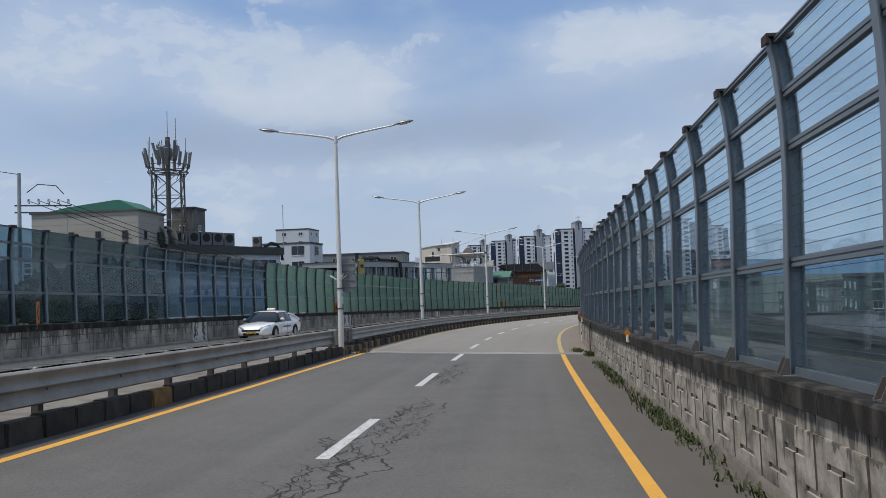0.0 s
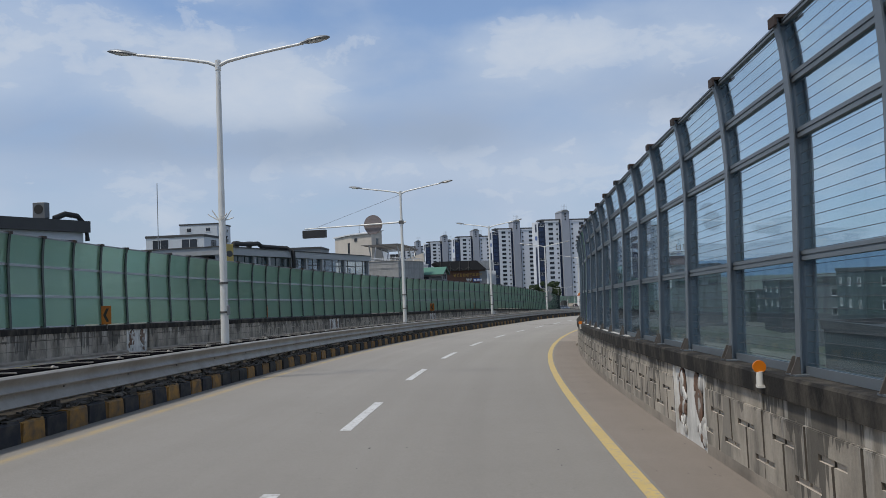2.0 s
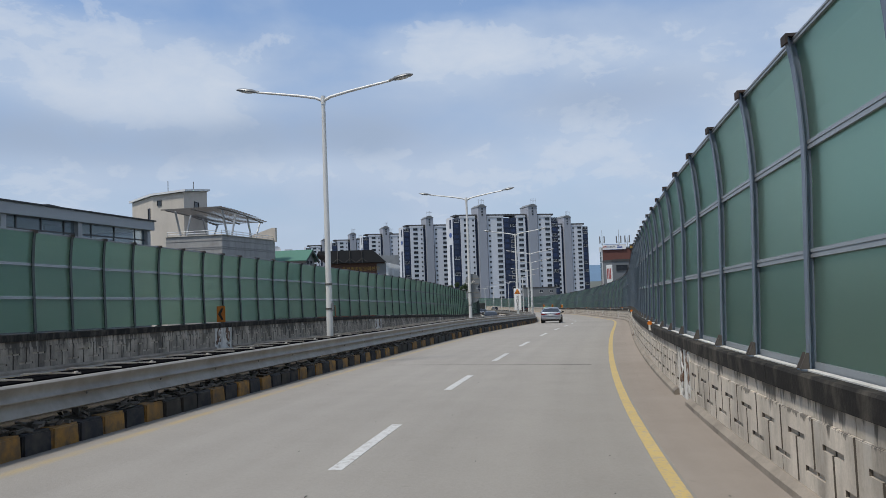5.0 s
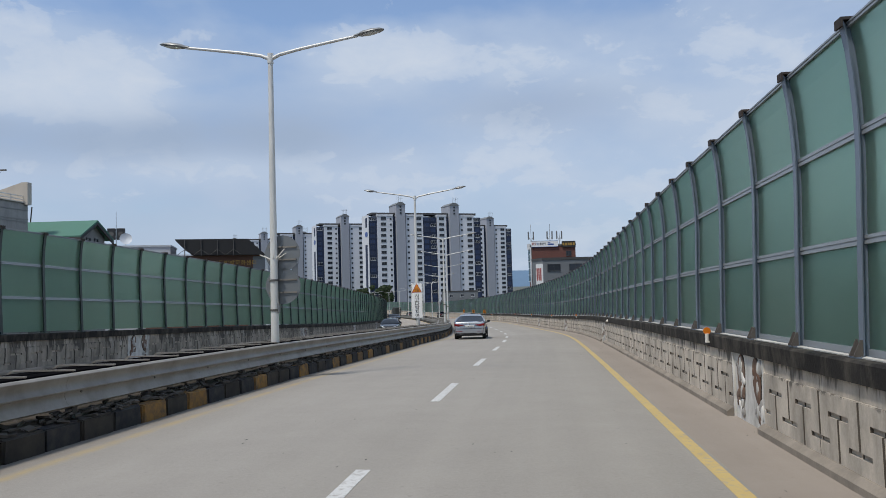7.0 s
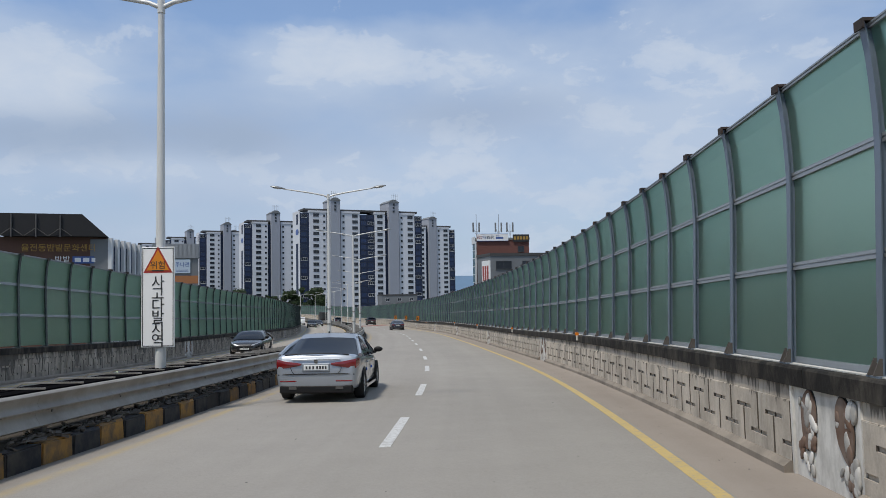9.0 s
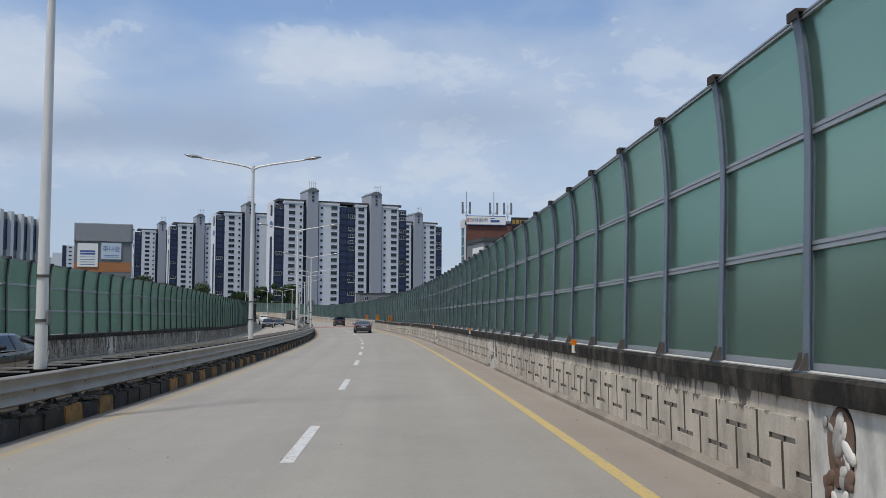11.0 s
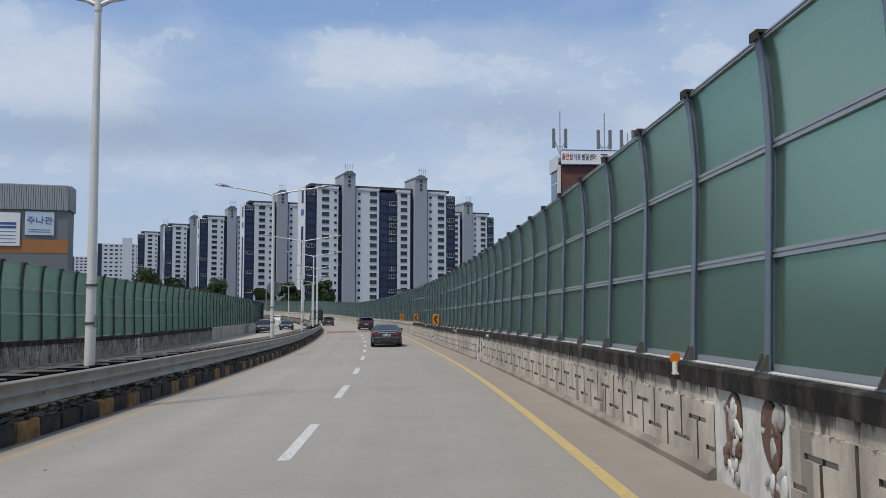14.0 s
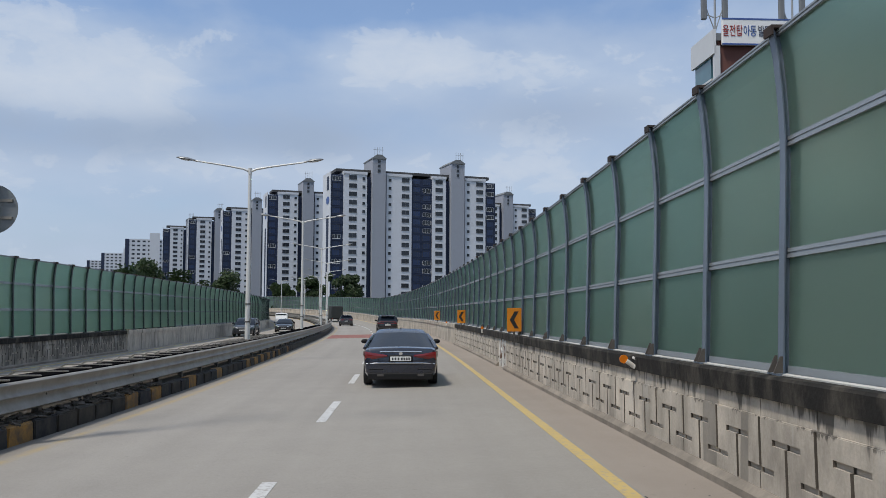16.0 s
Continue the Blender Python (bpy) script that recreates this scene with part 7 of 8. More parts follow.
def sign_block():
    """The grey box building with a ribbed steel crown and two sign boards."""
    house, h = plain_house("sign_building", "grey box building with a steel crown and an orange band", 20.0, 296.0, -2.0, 8.7, 4.0, 3.6, GREY_PANEL, 0, 1, edge=0.0)
    bm = bmesh.new()
    for n in range(35):
        box(bm, n * 0.25 - 0.05, n * 0.25 + 0.14, -0.25, -0.12, h - 0.1, h + 2.9)
    for n in range(16):
        box(bm, 8.8, 8.92, n * 0.25, n * 0.25 + 0.18, h - 0.1, h + 2.9)
    box(bm, 0, 8.7, -0.1, 0.0, h, h + 2.8)
    box(bm, 8.7, 8.8, 0, 4, h, h + 2.8)
    part("steel_crown", bm, STEEL_GREY, house, "ribbed weathered steel crown")
    bm = bmesh.new()
    box(bm, -0.02, 8.72, -0.03, 0.0, h - 5.2, h - 3.6)
    part("orange_band", bm, TERRACOTTA, house)
    for x0, x1, z0, z1, kind in ((4.1, 7.2, h - 3.1, h - 0.3, "a"), (0.5, 3.6, h - 4.4, h - 0.5, "b")):
        bm = soft_box(x0, x1, -0.16, -0.05, z0, z1, 0.02)
        board = part("sign_board", bm, material("pale_blue_board", (0.50, 0.58, 0.66), 0.5, 0, 0.05, 6, 0) if kind == "a" else SIGN_WHITE, house)
        if kind == "a":
            letters("주나관", 1.0, SIGN_BLUE, pose((x0 + x1) / 2, -0.17, (z0 + z1) / 2 + 0.3) @ FACING, board, depth=0.02)
        bm = bmesh.new()
        for n in range(2 if kind == "a" else 6):
            z = z0 + 0.35 + n * (0.25 if kind == "a" else 0.42)
            box(bm, x0 + 0.4, x1 - 0.4, -0.175, -0.16, z, z + (0.08 if n < 4 else 0.3))
        part("sign_bars", bm, SIGN_BLUE, board)


sign_block()


CLINIC_BRICK = material("warm_red_brick", (0.14, 0.058, 0.046), 0.85, 0, 0.25, 14, 0.006)


def brick_clinic():
    """The red brick building with roof antennas and a long sign, and the grey house before it."""
    house, h = plain_house("brick_building", "red brick building with a long white and blue roof sign", 74.15, 256.2, 10.5, 9.4, 2.6, 5.0, CLINIC_BRICK, 2, 0, win=(1.0, 0.95), edge=0.25, roof=GREY_PANEL)
    part("window", window_mesh(1.1, 1.0, WINDOW_DARK, FRAME_DARK), parent=house, m=pose(7.4, 0, h - 2.2))
    bm = soft_box(0.12, 5.7, -0.26, -0.10, h - 0.35, h + 0.95, 0.03)
    board = part("sign_board", bm, SIGN_WHITE, house, "white sign board with blue rim")
    bm = bmesh.new()
    box(bm, 0.12, 5.7, -0.27, -0.255, h - 0.35, h - 0.27)
    box(bm, 0.12, 5.7, -0.27, -0.255, h + 0.87, h + 0.95)
    part("sign_rim", bm, SIGN_BLUE, board)
    letters("율전탑", 0.66, SIGN_RED, pose(0.62, -0.27, h + 0.3) @ FACING @ Matrix.Diagonal((0.54, 0.9, 1, 1)), board, depth=0.01)
    letters("아동", 0.66, SIGN_BLUE, pose(1.46, -0.27, h + 0.3) @ FACING @ Matrix.Diagonal((0.54, 0.9, 1, 1)), board, depth=0.01)
    letters("발달센터", 0.66, SIGN_INK, pose(2.5, -0.27, h + 0.3) @ FACING @ Matrix.Diagonal((0.54, 0.9, 1, 1)), board, depth=0.01)
    bm = bmesh.new()
    box(bm, 3.5, 4.8, -0.275, -0.26, h + 0.05, h + 0.36)
    box(bm, 3.5, 4.1, -0.275, -0.26, h + 0.5, h + 0.62)
    part("sign_bars", bm, SIGN_BLUE, board)
    bm = soft_box(6.5, 9.4, -0.26, -0.1, h - 0.5, h + 0.8, 0.03)
    dark = part("sign_board", bm, SIGN_BLACK, house, "dark sign board")
    bm = bmesh.new()
    for n in range(5):
        box(bm, 6.65 + n * 0.54, 7.05 + n * 0.54, -0.275, -0.26, h - 0.1, h + 0.45)
    part("sign_bars", bm, SIGN_GOLD, dark)
    bm = bmesh.new()
    box(bm, -0.14, 0.0, 0.5, 2.5, h - 7.5, h - 0.3)
    part("stair_glazing", bm, material("teal_glass", (0.07, 0.17, 0.22), 0.1, 0, 0.15, 3, 0), house, "tall teal glazing")
    bm = bmesh.new()
    for n in range(6):
        box(bm, -0.17, 0.0, 0.4, 2.55, h - 7.5 + n * 1.4, h - 7.4 + n * 1.4)
    box(bm, -0.2, 0.06, -0.14, 0.12, 0, h - 0.36)
    box(bm, -0.26, -0.13, -0.14, 2.75, h - 0.75, h + 0.45)
    part("glazing_bar", bm, FRAME_WHITE, house)
    for x, y, t in ((0.3, 1.0, 4.2), (4.3, 1.2, 4.2), (6.3, 1.0, 2.4)):
        rack = thing("roof_antenna", "small steel antenna rack with panel aerials on the roof", "antenna", "antennas on the brick building", m=house.matrix_world @ Matrix.Translation((x, y, h + 0.3)))
        bm = bmesh.new()
        tube(bm, [(0, 0, 0), (0, 0, t)], 0.05, 6)
        part("mast_pole", bm, STEEL_GREY, rack)
        for dx in (-0.55, 0.5):
            bm = soft_box(dx - 0.13, dx + 0.13, -0.1, 0.1, 1.0, 2.7, 0.03)
            panel = part("panel_antenna", bm, ANTENNA, rack)
            bm = bmesh.new()
            tube(bm, [(0, 0, 1.1), (dx, 0, 1.3)], 0.03, 5)
            tube(bm, [(0, 0, 0.4), (dx, 0, 1.9)], 0.03, 5)
            part("brace", bm, STEEL_GREY, panel)
    grey, g = plain_house("grey_shop_building", "plain grey building with a dark roof edge and wide windows", 71.9, 244.0, 6.0, 13.0, 8.0, 1.7, GREY_PANEL, 2, 3, win=(2.6, 1.3), edge=0.35, frame=FRAME_DARK)
    bm = bmesh.new()
    box(bm, -0.2, 0.0, 0.0, 4.5, g - 6, g - 0.8)
    part("banner", bm, SIGN_WHITE, grey, "white and red banner")
    bm = bmesh.new()
    for n in range(3):
        box(bm, -0.22, -0.2, 0.5 + n * 1.3, 1.4 + n * 1.3, g - 4, g - 1.6)
    part("banner_bars", bm, SIGN_RED, grey)


brick_clinic()
plain_house("pavilion_house", "low dark-roofed house below the flats", 97.0, 420.0, 4.0, 14.0, 10.0, -6.0, GREY_PANEL, 1, 3)
plain_house("street_shops", "low dark shops along the street below the road", 22.0, 20.0, 3.0, 10.0, 60.0, -3.2, SHOP_WALL, 1, 2)
for x, y, t in ((112, 560, -9), (128, 600, -10), (140, 640, -8)):
    plain_house("distant_house", "small distant pale house", x, y, 0, 12, 10, t, PALE_PANEL, 1, 3, group="distant houses")


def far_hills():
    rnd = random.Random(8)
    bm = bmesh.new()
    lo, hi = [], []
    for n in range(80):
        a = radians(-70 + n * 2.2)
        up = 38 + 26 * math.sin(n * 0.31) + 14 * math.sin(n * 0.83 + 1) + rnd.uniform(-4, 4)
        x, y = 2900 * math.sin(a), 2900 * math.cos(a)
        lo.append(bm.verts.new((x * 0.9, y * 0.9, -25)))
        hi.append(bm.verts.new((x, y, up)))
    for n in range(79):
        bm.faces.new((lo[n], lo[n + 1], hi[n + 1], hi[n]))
    # the blue of distance haze is put into the hill colour
    mat = material("haze_blue_hill", (0.10, 0.17, 0.26), 0.95, 0, 0.15, 0.02, 0, coarse=0.004)
    tagged(part("hill_backdrop", bm, mat), "low wooded hills on the horizon, coloured blue for haze", "hills", kind="structure")


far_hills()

# ---- trees ----
BARK = material("bark", (0.06, 0.045, 0.035), 0.9, 0, 0.3, 12, 0.02)
LEAF = leaf_material("tree_leaf", (0.035, 0.062, 0.022))


def tree(x, y, tall, wide, seed, group="trees by the flats"):
    rnd = random.Random(seed)
    z0 = GROUND_Z(y)
    t = thing("tree", "dark green broadleaf tree with a full uneven crown", "tree", group, m=pose(x, y, z0, 0, 0, rnd.uniform(0, 360)))
    bm = bmesh.new()
    tube(bm, [(0, 0, 0), (0.1, 0, tall * 0.3), (0, 0.15, tall * 0.75)], [wide * 0.06, wide * 0.045, wide * 0.012], 8)
    for n in range(7):
        a, z = rnd.uniform(0, 6.28), tall * rnd.uniform(0.3, 0.6)
        tube(bm, [(0.05, 0, z), (math.cos(a) * wide * 0.2, math.sin(a) * wide * 0.2, z + tall * 0.1), (math.cos(a) * wide * 0.36, math.sin(a) * wide * 0.36, z + tall * 0.24)], [wide * 0.025, wide * 0.015, wide * 0.005], 5)
    part("trunk", bm, BARK, t)
    verts, faces = [], []
    lumps = [(rnd.gauss(0, wide * 0.2), rnd.gauss(0, wide * 0.2), tall * rnd.uniform(0.42, 0.9), wide * rnd.uniform(0.14, 0.24)) for _ in range(16)]
    for cx, cy, cz, r in lumps:
        for _ in range(260):
            d = Vector((rnd.gauss(0, 1), rnd.gauss(0, 1), rnd.gauss(0, 0.8))).normalized() * r * rnd.uniform(0.55, 1.12)
            c = Vector((cx, cy, cz)) + d
            u = Vector((rnd.gauss(0, 1), rnd.gauss(0, 1), rnd.gauss(0, 1))).normalized()
            v = u.orthogonal().normalized()
            s = rnd.uniform(0.22, 0.55)
            i = len(verts)
            verts += [tuple(c - u * s), tuple(c + v * s * 0.5), tuple(c + u * s), tuple(c - v * s * 0.5)]
            faces.append((i, i + 1, i + 2, i + 3))
    me = bpy.data.meshes.new("crown")
    me.from_pydata(verts, [], faces)
    me.materials.append(LEAF)
    part("crown", me, parent=t)


for n, (x, y, tall, wide) in enumerate(((19, 405, 15, 10), (26, 412, 19, 11), (33, 420, 17, 9), (43, 427, 17, 9), (58, 440, 14, 8), (66, 445, 16, 8), (76, 462, 18, 8), (80, 470, 17, 7), (40, 300, 11, 8), (-14, 60, 8, 6), (-13, 47, 8, 6))):
    tree(x, y, tall, wide, 40 + n)
for n, s in enumerate((10, 16, 21, 27, 33, 38, 44, 50)):
    at = on_road(s, -21.8 - 0.7 * (n % 3))
    tree(at.x, at.y, at.z + 3.3 + 0.5 * (n % 2) - GROUND_Z(at.y), 6.5, 70 + n, "trees behind the clear barrier")


# ---- town below, behind the parapet on the outer side of the bend ----


def make_outer_town():
    rnd = random.Random(31)
    slate = material("slate_blue_wall", (0.055, 0.068, 0.08), 0.8, 0, 0.3, 3, 0.004, 0.4, (0.03, 0.035, 0.04), 0.3)
    teal = material("teal_grey_wall", (0.06, 0.085, 0.088), 0.8, 0, 0.3, 3, 0.004, 0.4, (0.03, 0.04, 0.04), 0.3)
    walls = (slate, teal, GREY_PANEL, BRICK_BROWN, slate, teal)
    words = ("dark slate shop house", "teal grey workshop", "grey clad town house", "brown brick town house", "dark slate store house", "teal grey block")
    for n in range(14):
        s, lat = 22 + n * 20, 26 + rnd.uniform(0, 16)
        at = on_road(s, lat)
        way = math.degrees(math.atan2(on_road(s + 1, 0).x - on_road(s, 0).x, on_road(s + 1, 0).y - on_road(s, 0).y))
        plain_house("town_house", words[n % 6] + " with a flat roof below the road", at.x, at.y + 9, way + 90, 15 + rnd.uniform(0, 4), 11, at.z + rnd.uniform(2.2, 5.2), walls[n % 6], 2, 3, group="town houses below the road", roof=ROOF_DARK)
    for n, (s, lat, up) in enumerate(((150, 85, 16), (235, 120, 22), (300, 95, 18))):
        at = on_road(s, lat)
        plain_house("town_block", "hazy grey block standing further off in the town", at.x, at.y, 80, 22, 14, at.z + up, TILE_GREY, 4, 4, group="town blocks further off")


make_outer_town()

# ---- cars ----
CAR_GLASS = material("tinted_car_glass", (0.010, 0.014, 0.022), 0.06, 0, 0.1, 2, 0, gloss=0.4)
TYRE = material("tyre_rubber", (0.018, 0.018, 0.019), 0.85, 0, 0.2, 40, 0.002)
ALLOY = material("alloy_rim", (0.52, 0.53, 0.55), 0.3, 0.8, 0.1, 20, 0)
TRIM_BLACK = material("black_trim", (0.010, 0.010, 0.011), 0.6, 0, 0.15, 20, 0, gloss=0.25)
CHROME = material("chrome", (0.75, 0.76, 0.78), 0.12, 1.0, 0.04, 20, 0)
TAIL_RED = material("tail_lamp_red", (0.17, 0.007, 0.008), 0.15, 0, 0.12, 30, 0, coat=0.8)
HEAD_CLEAR = material("headlamp_glass", (0.42, 0.44, 0.47), 0.1, 0.3, 0.15, 25, 0, coat=0.8)
PLATE_WHITE = material("number_plate_white", (0.70, 0.71, 0.70), 0.45, 0, 0.05, 20, 0)
PLATE_YELLOW = material("number_plate_yellow", (0.62, 0.42, 0.03), 0.45, 0, 0.05, 20, 0)
PLATE_INK = material("number_plate_ink", (0.03, 0.03, 0.035), 0.5, 0, 0.05, 20, 0)
PAINTS = {
    "silver": car_paint("silver_paint", (0.33, 0.36, 0.405), 0.5, 0.30),
    "navy": car_paint("dark_blue_paint", (0.010, 0.015, 0.032), 0.3, 0.22),
    "black": car_paint("black_paint", (0.012, 0.013, 0.016), 0.2, 0.2),
    "white": car_paint("white_paint", (0.74, 0.75, 0.76), 0.0, 0.3),
    "grey": car_paint("grey_paint", (0.04, 0.044, 0.052), 0.4, 0.25),
}


def loft(bm, rings, mats=None, caps=True):
    rows = [[bm.verts.new(p) for p in ring] for ring in rings]
    n = len(rows[0])
    for i, (a, b) in enumerate(zip(rows, rows[1:])):
        for j in range(n - 1):
            f = bm.faces.new((a[j], a[j + 1], b[j + 1], b[j]))
            if mats:
                f.material_index = mats(i, j)
    if caps:
        bm.faces.new(rows[0])
        bm.faces.new(rows[-1][::-1])
    return rows


def car(kind, label, paint, m, plate="white", rear_detail=True, taxi=False):
    """A car with its rear axle at the origin, nose to +y. kind: sedan, coupe, suv."""
    spec = {
        "sedan": dict(long=4.85, wide=1.83, tall=1.455, base=2.80, back=1.05, belt=0.93, hood=0.80, deck=1.02, nose=0.66),
        "coupe": dict(long=4.94, wide=1.88, tall=1.42, base=2.87, back=1.13, belt=0.95, hood=0.82, deck=0.99, nose=0.68),
        "suv": dict(long=4.72, wide=1.89, tall=1.66, base=2.76, back=0.98, belt=1.06, hood=1.0, deck=1.10, nose=0.85),
    }[kind]
    L, W, H, wb, ro = spec["long"], spec["wide"] / 2, spec["tall"], spec["base"], spec["back"]
    front = L - ro
    body_of = PAINTS[paint]
    ob = thing("car", label, "car", m=m)
    belt, hood, deck, nose = spec["belt"], spec["hood"], spec["deck"], spec["nose"]
    # stations: y, half width, floor, top
    stations = [(-ro, W * 0.84, 0.38, deck - 0.24), (-ro + 0.02, W * 0.905, 0.33, deck - 0.10), (-ro + 0.07, W * 0.945, 0.29, deck - 0.02), (-ro + 0.22, W * 0.975, 0.25, deck + 0.012),
                (-0.35, W * 0.99, 0.23, deck - 0.01), (0.0, W, 0.22, belt + 0.06), (0.5, W, 0.20, belt + 0.02), (1.3, W * 0.995, 0.19, belt), (2.1, W * 0.99, 0.19, belt - 0.02),
                (wb - 0.45, W * 0.985, 0.20, belt - 0.02), (wb, W * 0.98, 0.21, hood + 0.06), (wb + 0.45, W * 0.94, 0.22, hood - 0.02), (front - 0.22, W * 0.86, 0.22, nose + 0.06), (front - 0.06, W * 0.74, 0.26, nose - 0.03), (front, W * 0.62, 0.34, nose - 0.14)]
    shape = ((0.0, 0.0), (0.72, 0.0), (0.90, 0.05), (0.965, 0.16), (0.985, 0.36), (1.0, 0.62), (0.992, 0.80), (0.955, 0.93), (0.86, 0.985), (0.45, 1.01), (0.0, 1.02))
    rings = []
    for y, w, lo, hi in stations:
        half = [(u * w, lo + v * (hi - lo)) for u, v in shape]
        rings.append([(x, y, z) for x, z in half] + [(-x, y, z) for x, z in half[-2:0:-1]] + [(half[0][0], y, half[0][1])])
    bm = bmesh.new()
    loft(bm, rings)
    bmesh.ops.remove_doubles(bm, verts=bm.verts[:], dist=0.0005)
    bmesh.ops.recalc_face_normals(bm, faces=bm.faces[:])
    part("body", bm, body_of, ob, smooth=True)
    # cabin
    suv = kind == "suv"
    rear0 = -ro + 0.55 if not suv else -ro + 0.12
    stops = [(rear0 - (0.08 if not suv else 0), 0.0), (rear0 + (0.95 if not suv else 0.45), 0.82), (0.62, 1.0), (1.02, 1.0), (1.12, 1.0), (1.62, 0.985), (2.02, 0.90), (2.72, 0.0)]
    ring2 = []
    roof_w = W * (0.67 if not suv else 0.76)
    for y, u in stops:
        z0 = belt - 0.03 if y > 0 else deck - 0.03
        top = z0 + (H - z0) * u
        wb0 = W * 0.955
        wt = wb0 + (roof_w - wb0) * u
        ring2.append([(x, y, z) for x, z in ((wb0, z0), (wt + 0.03, z0 + (top - z0) * 0.86), (wt - 0.03, z0 + (top - z0) * 0.965), (wt * 0.62, top), (0, top + 0.012), (-wt * 0.62, top), (-wt + 0.03, z0 + (top - z0) * 0.965), (-wt - 0.03, z0 + (top - z0) * 0.86), (-wb0, z0))])

    def tint(i, j):
        if j in (0, 7):
            return 1 if i in (1, 2, 4, 5) else 2 if i == 3 else 0 if i in (0,) else 2
        if i == 0:
            return 1 if 1 <= j <= 6 else 0
        if i == 6:
            return 1
        if i in (2, 3, 4) and paint == "silver" and 2 <= j <= 5:
            return 1
        return 0

    bm = bmesh.new()
    rows = loft(bm, ring2, tint)
    bmesh.ops.recalc_face_normals(bm, faces=bm.faces[:])
    me = mesh_of("cabin", bm, [body_of, CAR_GLASS, TRIM_BLACK], True)
    part("cabin", me, parent=ob, label="cabin with dark tinted windows")
    for sx in (-1, 1):
        bm = bmesh.new()
        pts = [Vector((sx * abs(ring2[i][0][0]) * 1.005, ring2[i][0][1], ring2[i][0][2] + 0.012)) for i in range(1, 7)]
        tube(bm, pts, 0.012, 5)
        part("window_trim", bm, CHROME, ob)
        bm = bmesh.new()
        a, b = Vector(ring2[0][1 if sx > 0 else 7]), Vector(ring2[1][1 if sx > 0 else 7])
        tube(bm, [a + Vector((sx * -0.01, 0, 0)), (a + b) / 2 + Vector((0, 0, 0.035)), b], 0.045, 6)
        part("rear_pillar", bm, body_of, ob, smooth=True)
        # mirrors
        bm = bmesh.new()
        bmesh.ops.create_uvsphere(bm, u_segments=12, v_segments=8, radius=1, matrix=pose(sx * (W + 0.10), 2.18, belt + 0.09) @ Matrix.Diagonal((0.115, 0.06, 0.068, 1)))
        mirror = part("wing_mirror", bm, TRIM_BLACK if paint != "white" else body_of, ob, smooth=True)
        bm = soft_box(min(sx * (W - 0.04), sx * (W + 0.06)), max(sx * (W - 0.04), sx * (W + 0.06)), 2.16, 2.22, belt, belt + 0.06, 0.01)
        part("mirror_stalk", bm, TRIM_BLACK, mirror)
        for y in (0.72, 1.75):
            bm = soft_box(min(sx * (W - 0.01), sx * (W + 0.03)), max(sx * (W - 0.01), sx * (W + 0.03)), y - 0.1, y + 0.1, belt - 0.16, belt - 0.13, 0.008)
            part("door_handle", bm, body_of if paint != "navy" else CHROME, ob)
            if paint == "silver":
                bm = soft_box(min(sx * (W - 0.01), sx * (W + 0.02)), max(sx * (W - 0.01), sx * (W + 0.02)), y - 0.36, y - 0.30, belt - 0.33, belt - 0.27, 0.005)
                part("door_guard", bm, material("blue_foam", (0.02, 0.10, 0.42), 0.7, 0, 0.05, 20, 0), ob, "small blue foam door guard")
        for y0 in (0.36, 1.16, 2.10):
            bm = bmesh.new()
            box(bm, sx * (W + 0.001) - 0.003, sx * (W + 0.001) + 0.003, y0 - 0.004, y0 + 0.004, 0.34, belt - 0.10)
            part("door_seam", bm, TRIM_BLACK, ob)
        bm = bmesh.new()
        box(bm, sx * W - 0.02, sx * W + 0.006, 0.42, wb - 0.42, 0.20, 0.255)
        part("side_sill", bm, TRIM_BLACK if not kind == "sedan" else body_of, ob)
        # wheels
        for y in (0.0, wb):
            r = 0.335 if not suv else 0.36
            side_m = pose(sx * (W - 0.205), y, r, 0, 90 * sx, 0)
            bm = bmesh.new()
            prof = [(0.60, 0.0), (0.93, 0.0), (1.0, 0.035), (1.0, 0.19), (0.93, 0.222), (0.64, 0.222), (0.60, 0.19)]
            rws = [[bm.verts.new(side_m @ Vector((q * r * math.cos(a), q * r * math.sin(a), z))) for q, z in prof] for a in (6.2832 * n / 28 for n in range(28))]
            for n in range(28):
                a, b = rws[n], rws[(n + 1) % 28]
                for j in range(len(prof)):
                    bm.faces.new((a[j], b[j], b[(j + 1) % len(prof)], a[(j + 1) % len(prof)]))
            bmesh.ops.recalc_face_normals(bm, faces=bm.faces[:])
            tyre = part("wheel", bm, TYRE, ob, "black rubber tyre", smooth=True)
            bm = bmesh.new()
            for n in range(10):
                a = 6.2832 * n / 10
                mm = side_m @ pose(0, 0, 0.19, 0, 0, math.degrees(a))
                box(bm, 0.05, r * 0.62, -0.028, 0.028, -0.03, 0.015, m=mm)
            disc(bm, side_m @ pose(0, 0, 0.17), 0.075, 0.045, 16)
            tube(bm, [side_m @ Vector((0.62 * r * math.cos(a), 0.62 * r * math.sin(a), 0.19)) for a in (6.2832 * n / 24 for n in range(25))], 0.016, 5, ends=False)
            part("rim", bm, ALLOY, tyre, "ten-spoke alloy rim")
            bm = bmesh.new()
            disc(bm, side_m @ pose(0, 0, 0.10), r * 0.62, 0.02, 20)
            part("brake_disc", bm, GALV_DARK, tyre)
            bm = bmesh.new()
            arc = [(sx * (W + 0.004), y + r * 1.13 * math.cos(a), r + r * 1.13 * math.sin(a)) for a in (math.pi * n / 14 for n in range(15))]
            inner = [(sx * (W + 0.004), y + r * 0.9 * math.cos(a), r + r * 0.9 * math.sin(a)) for a in (math.pi * n / 14 for n in range(15))]
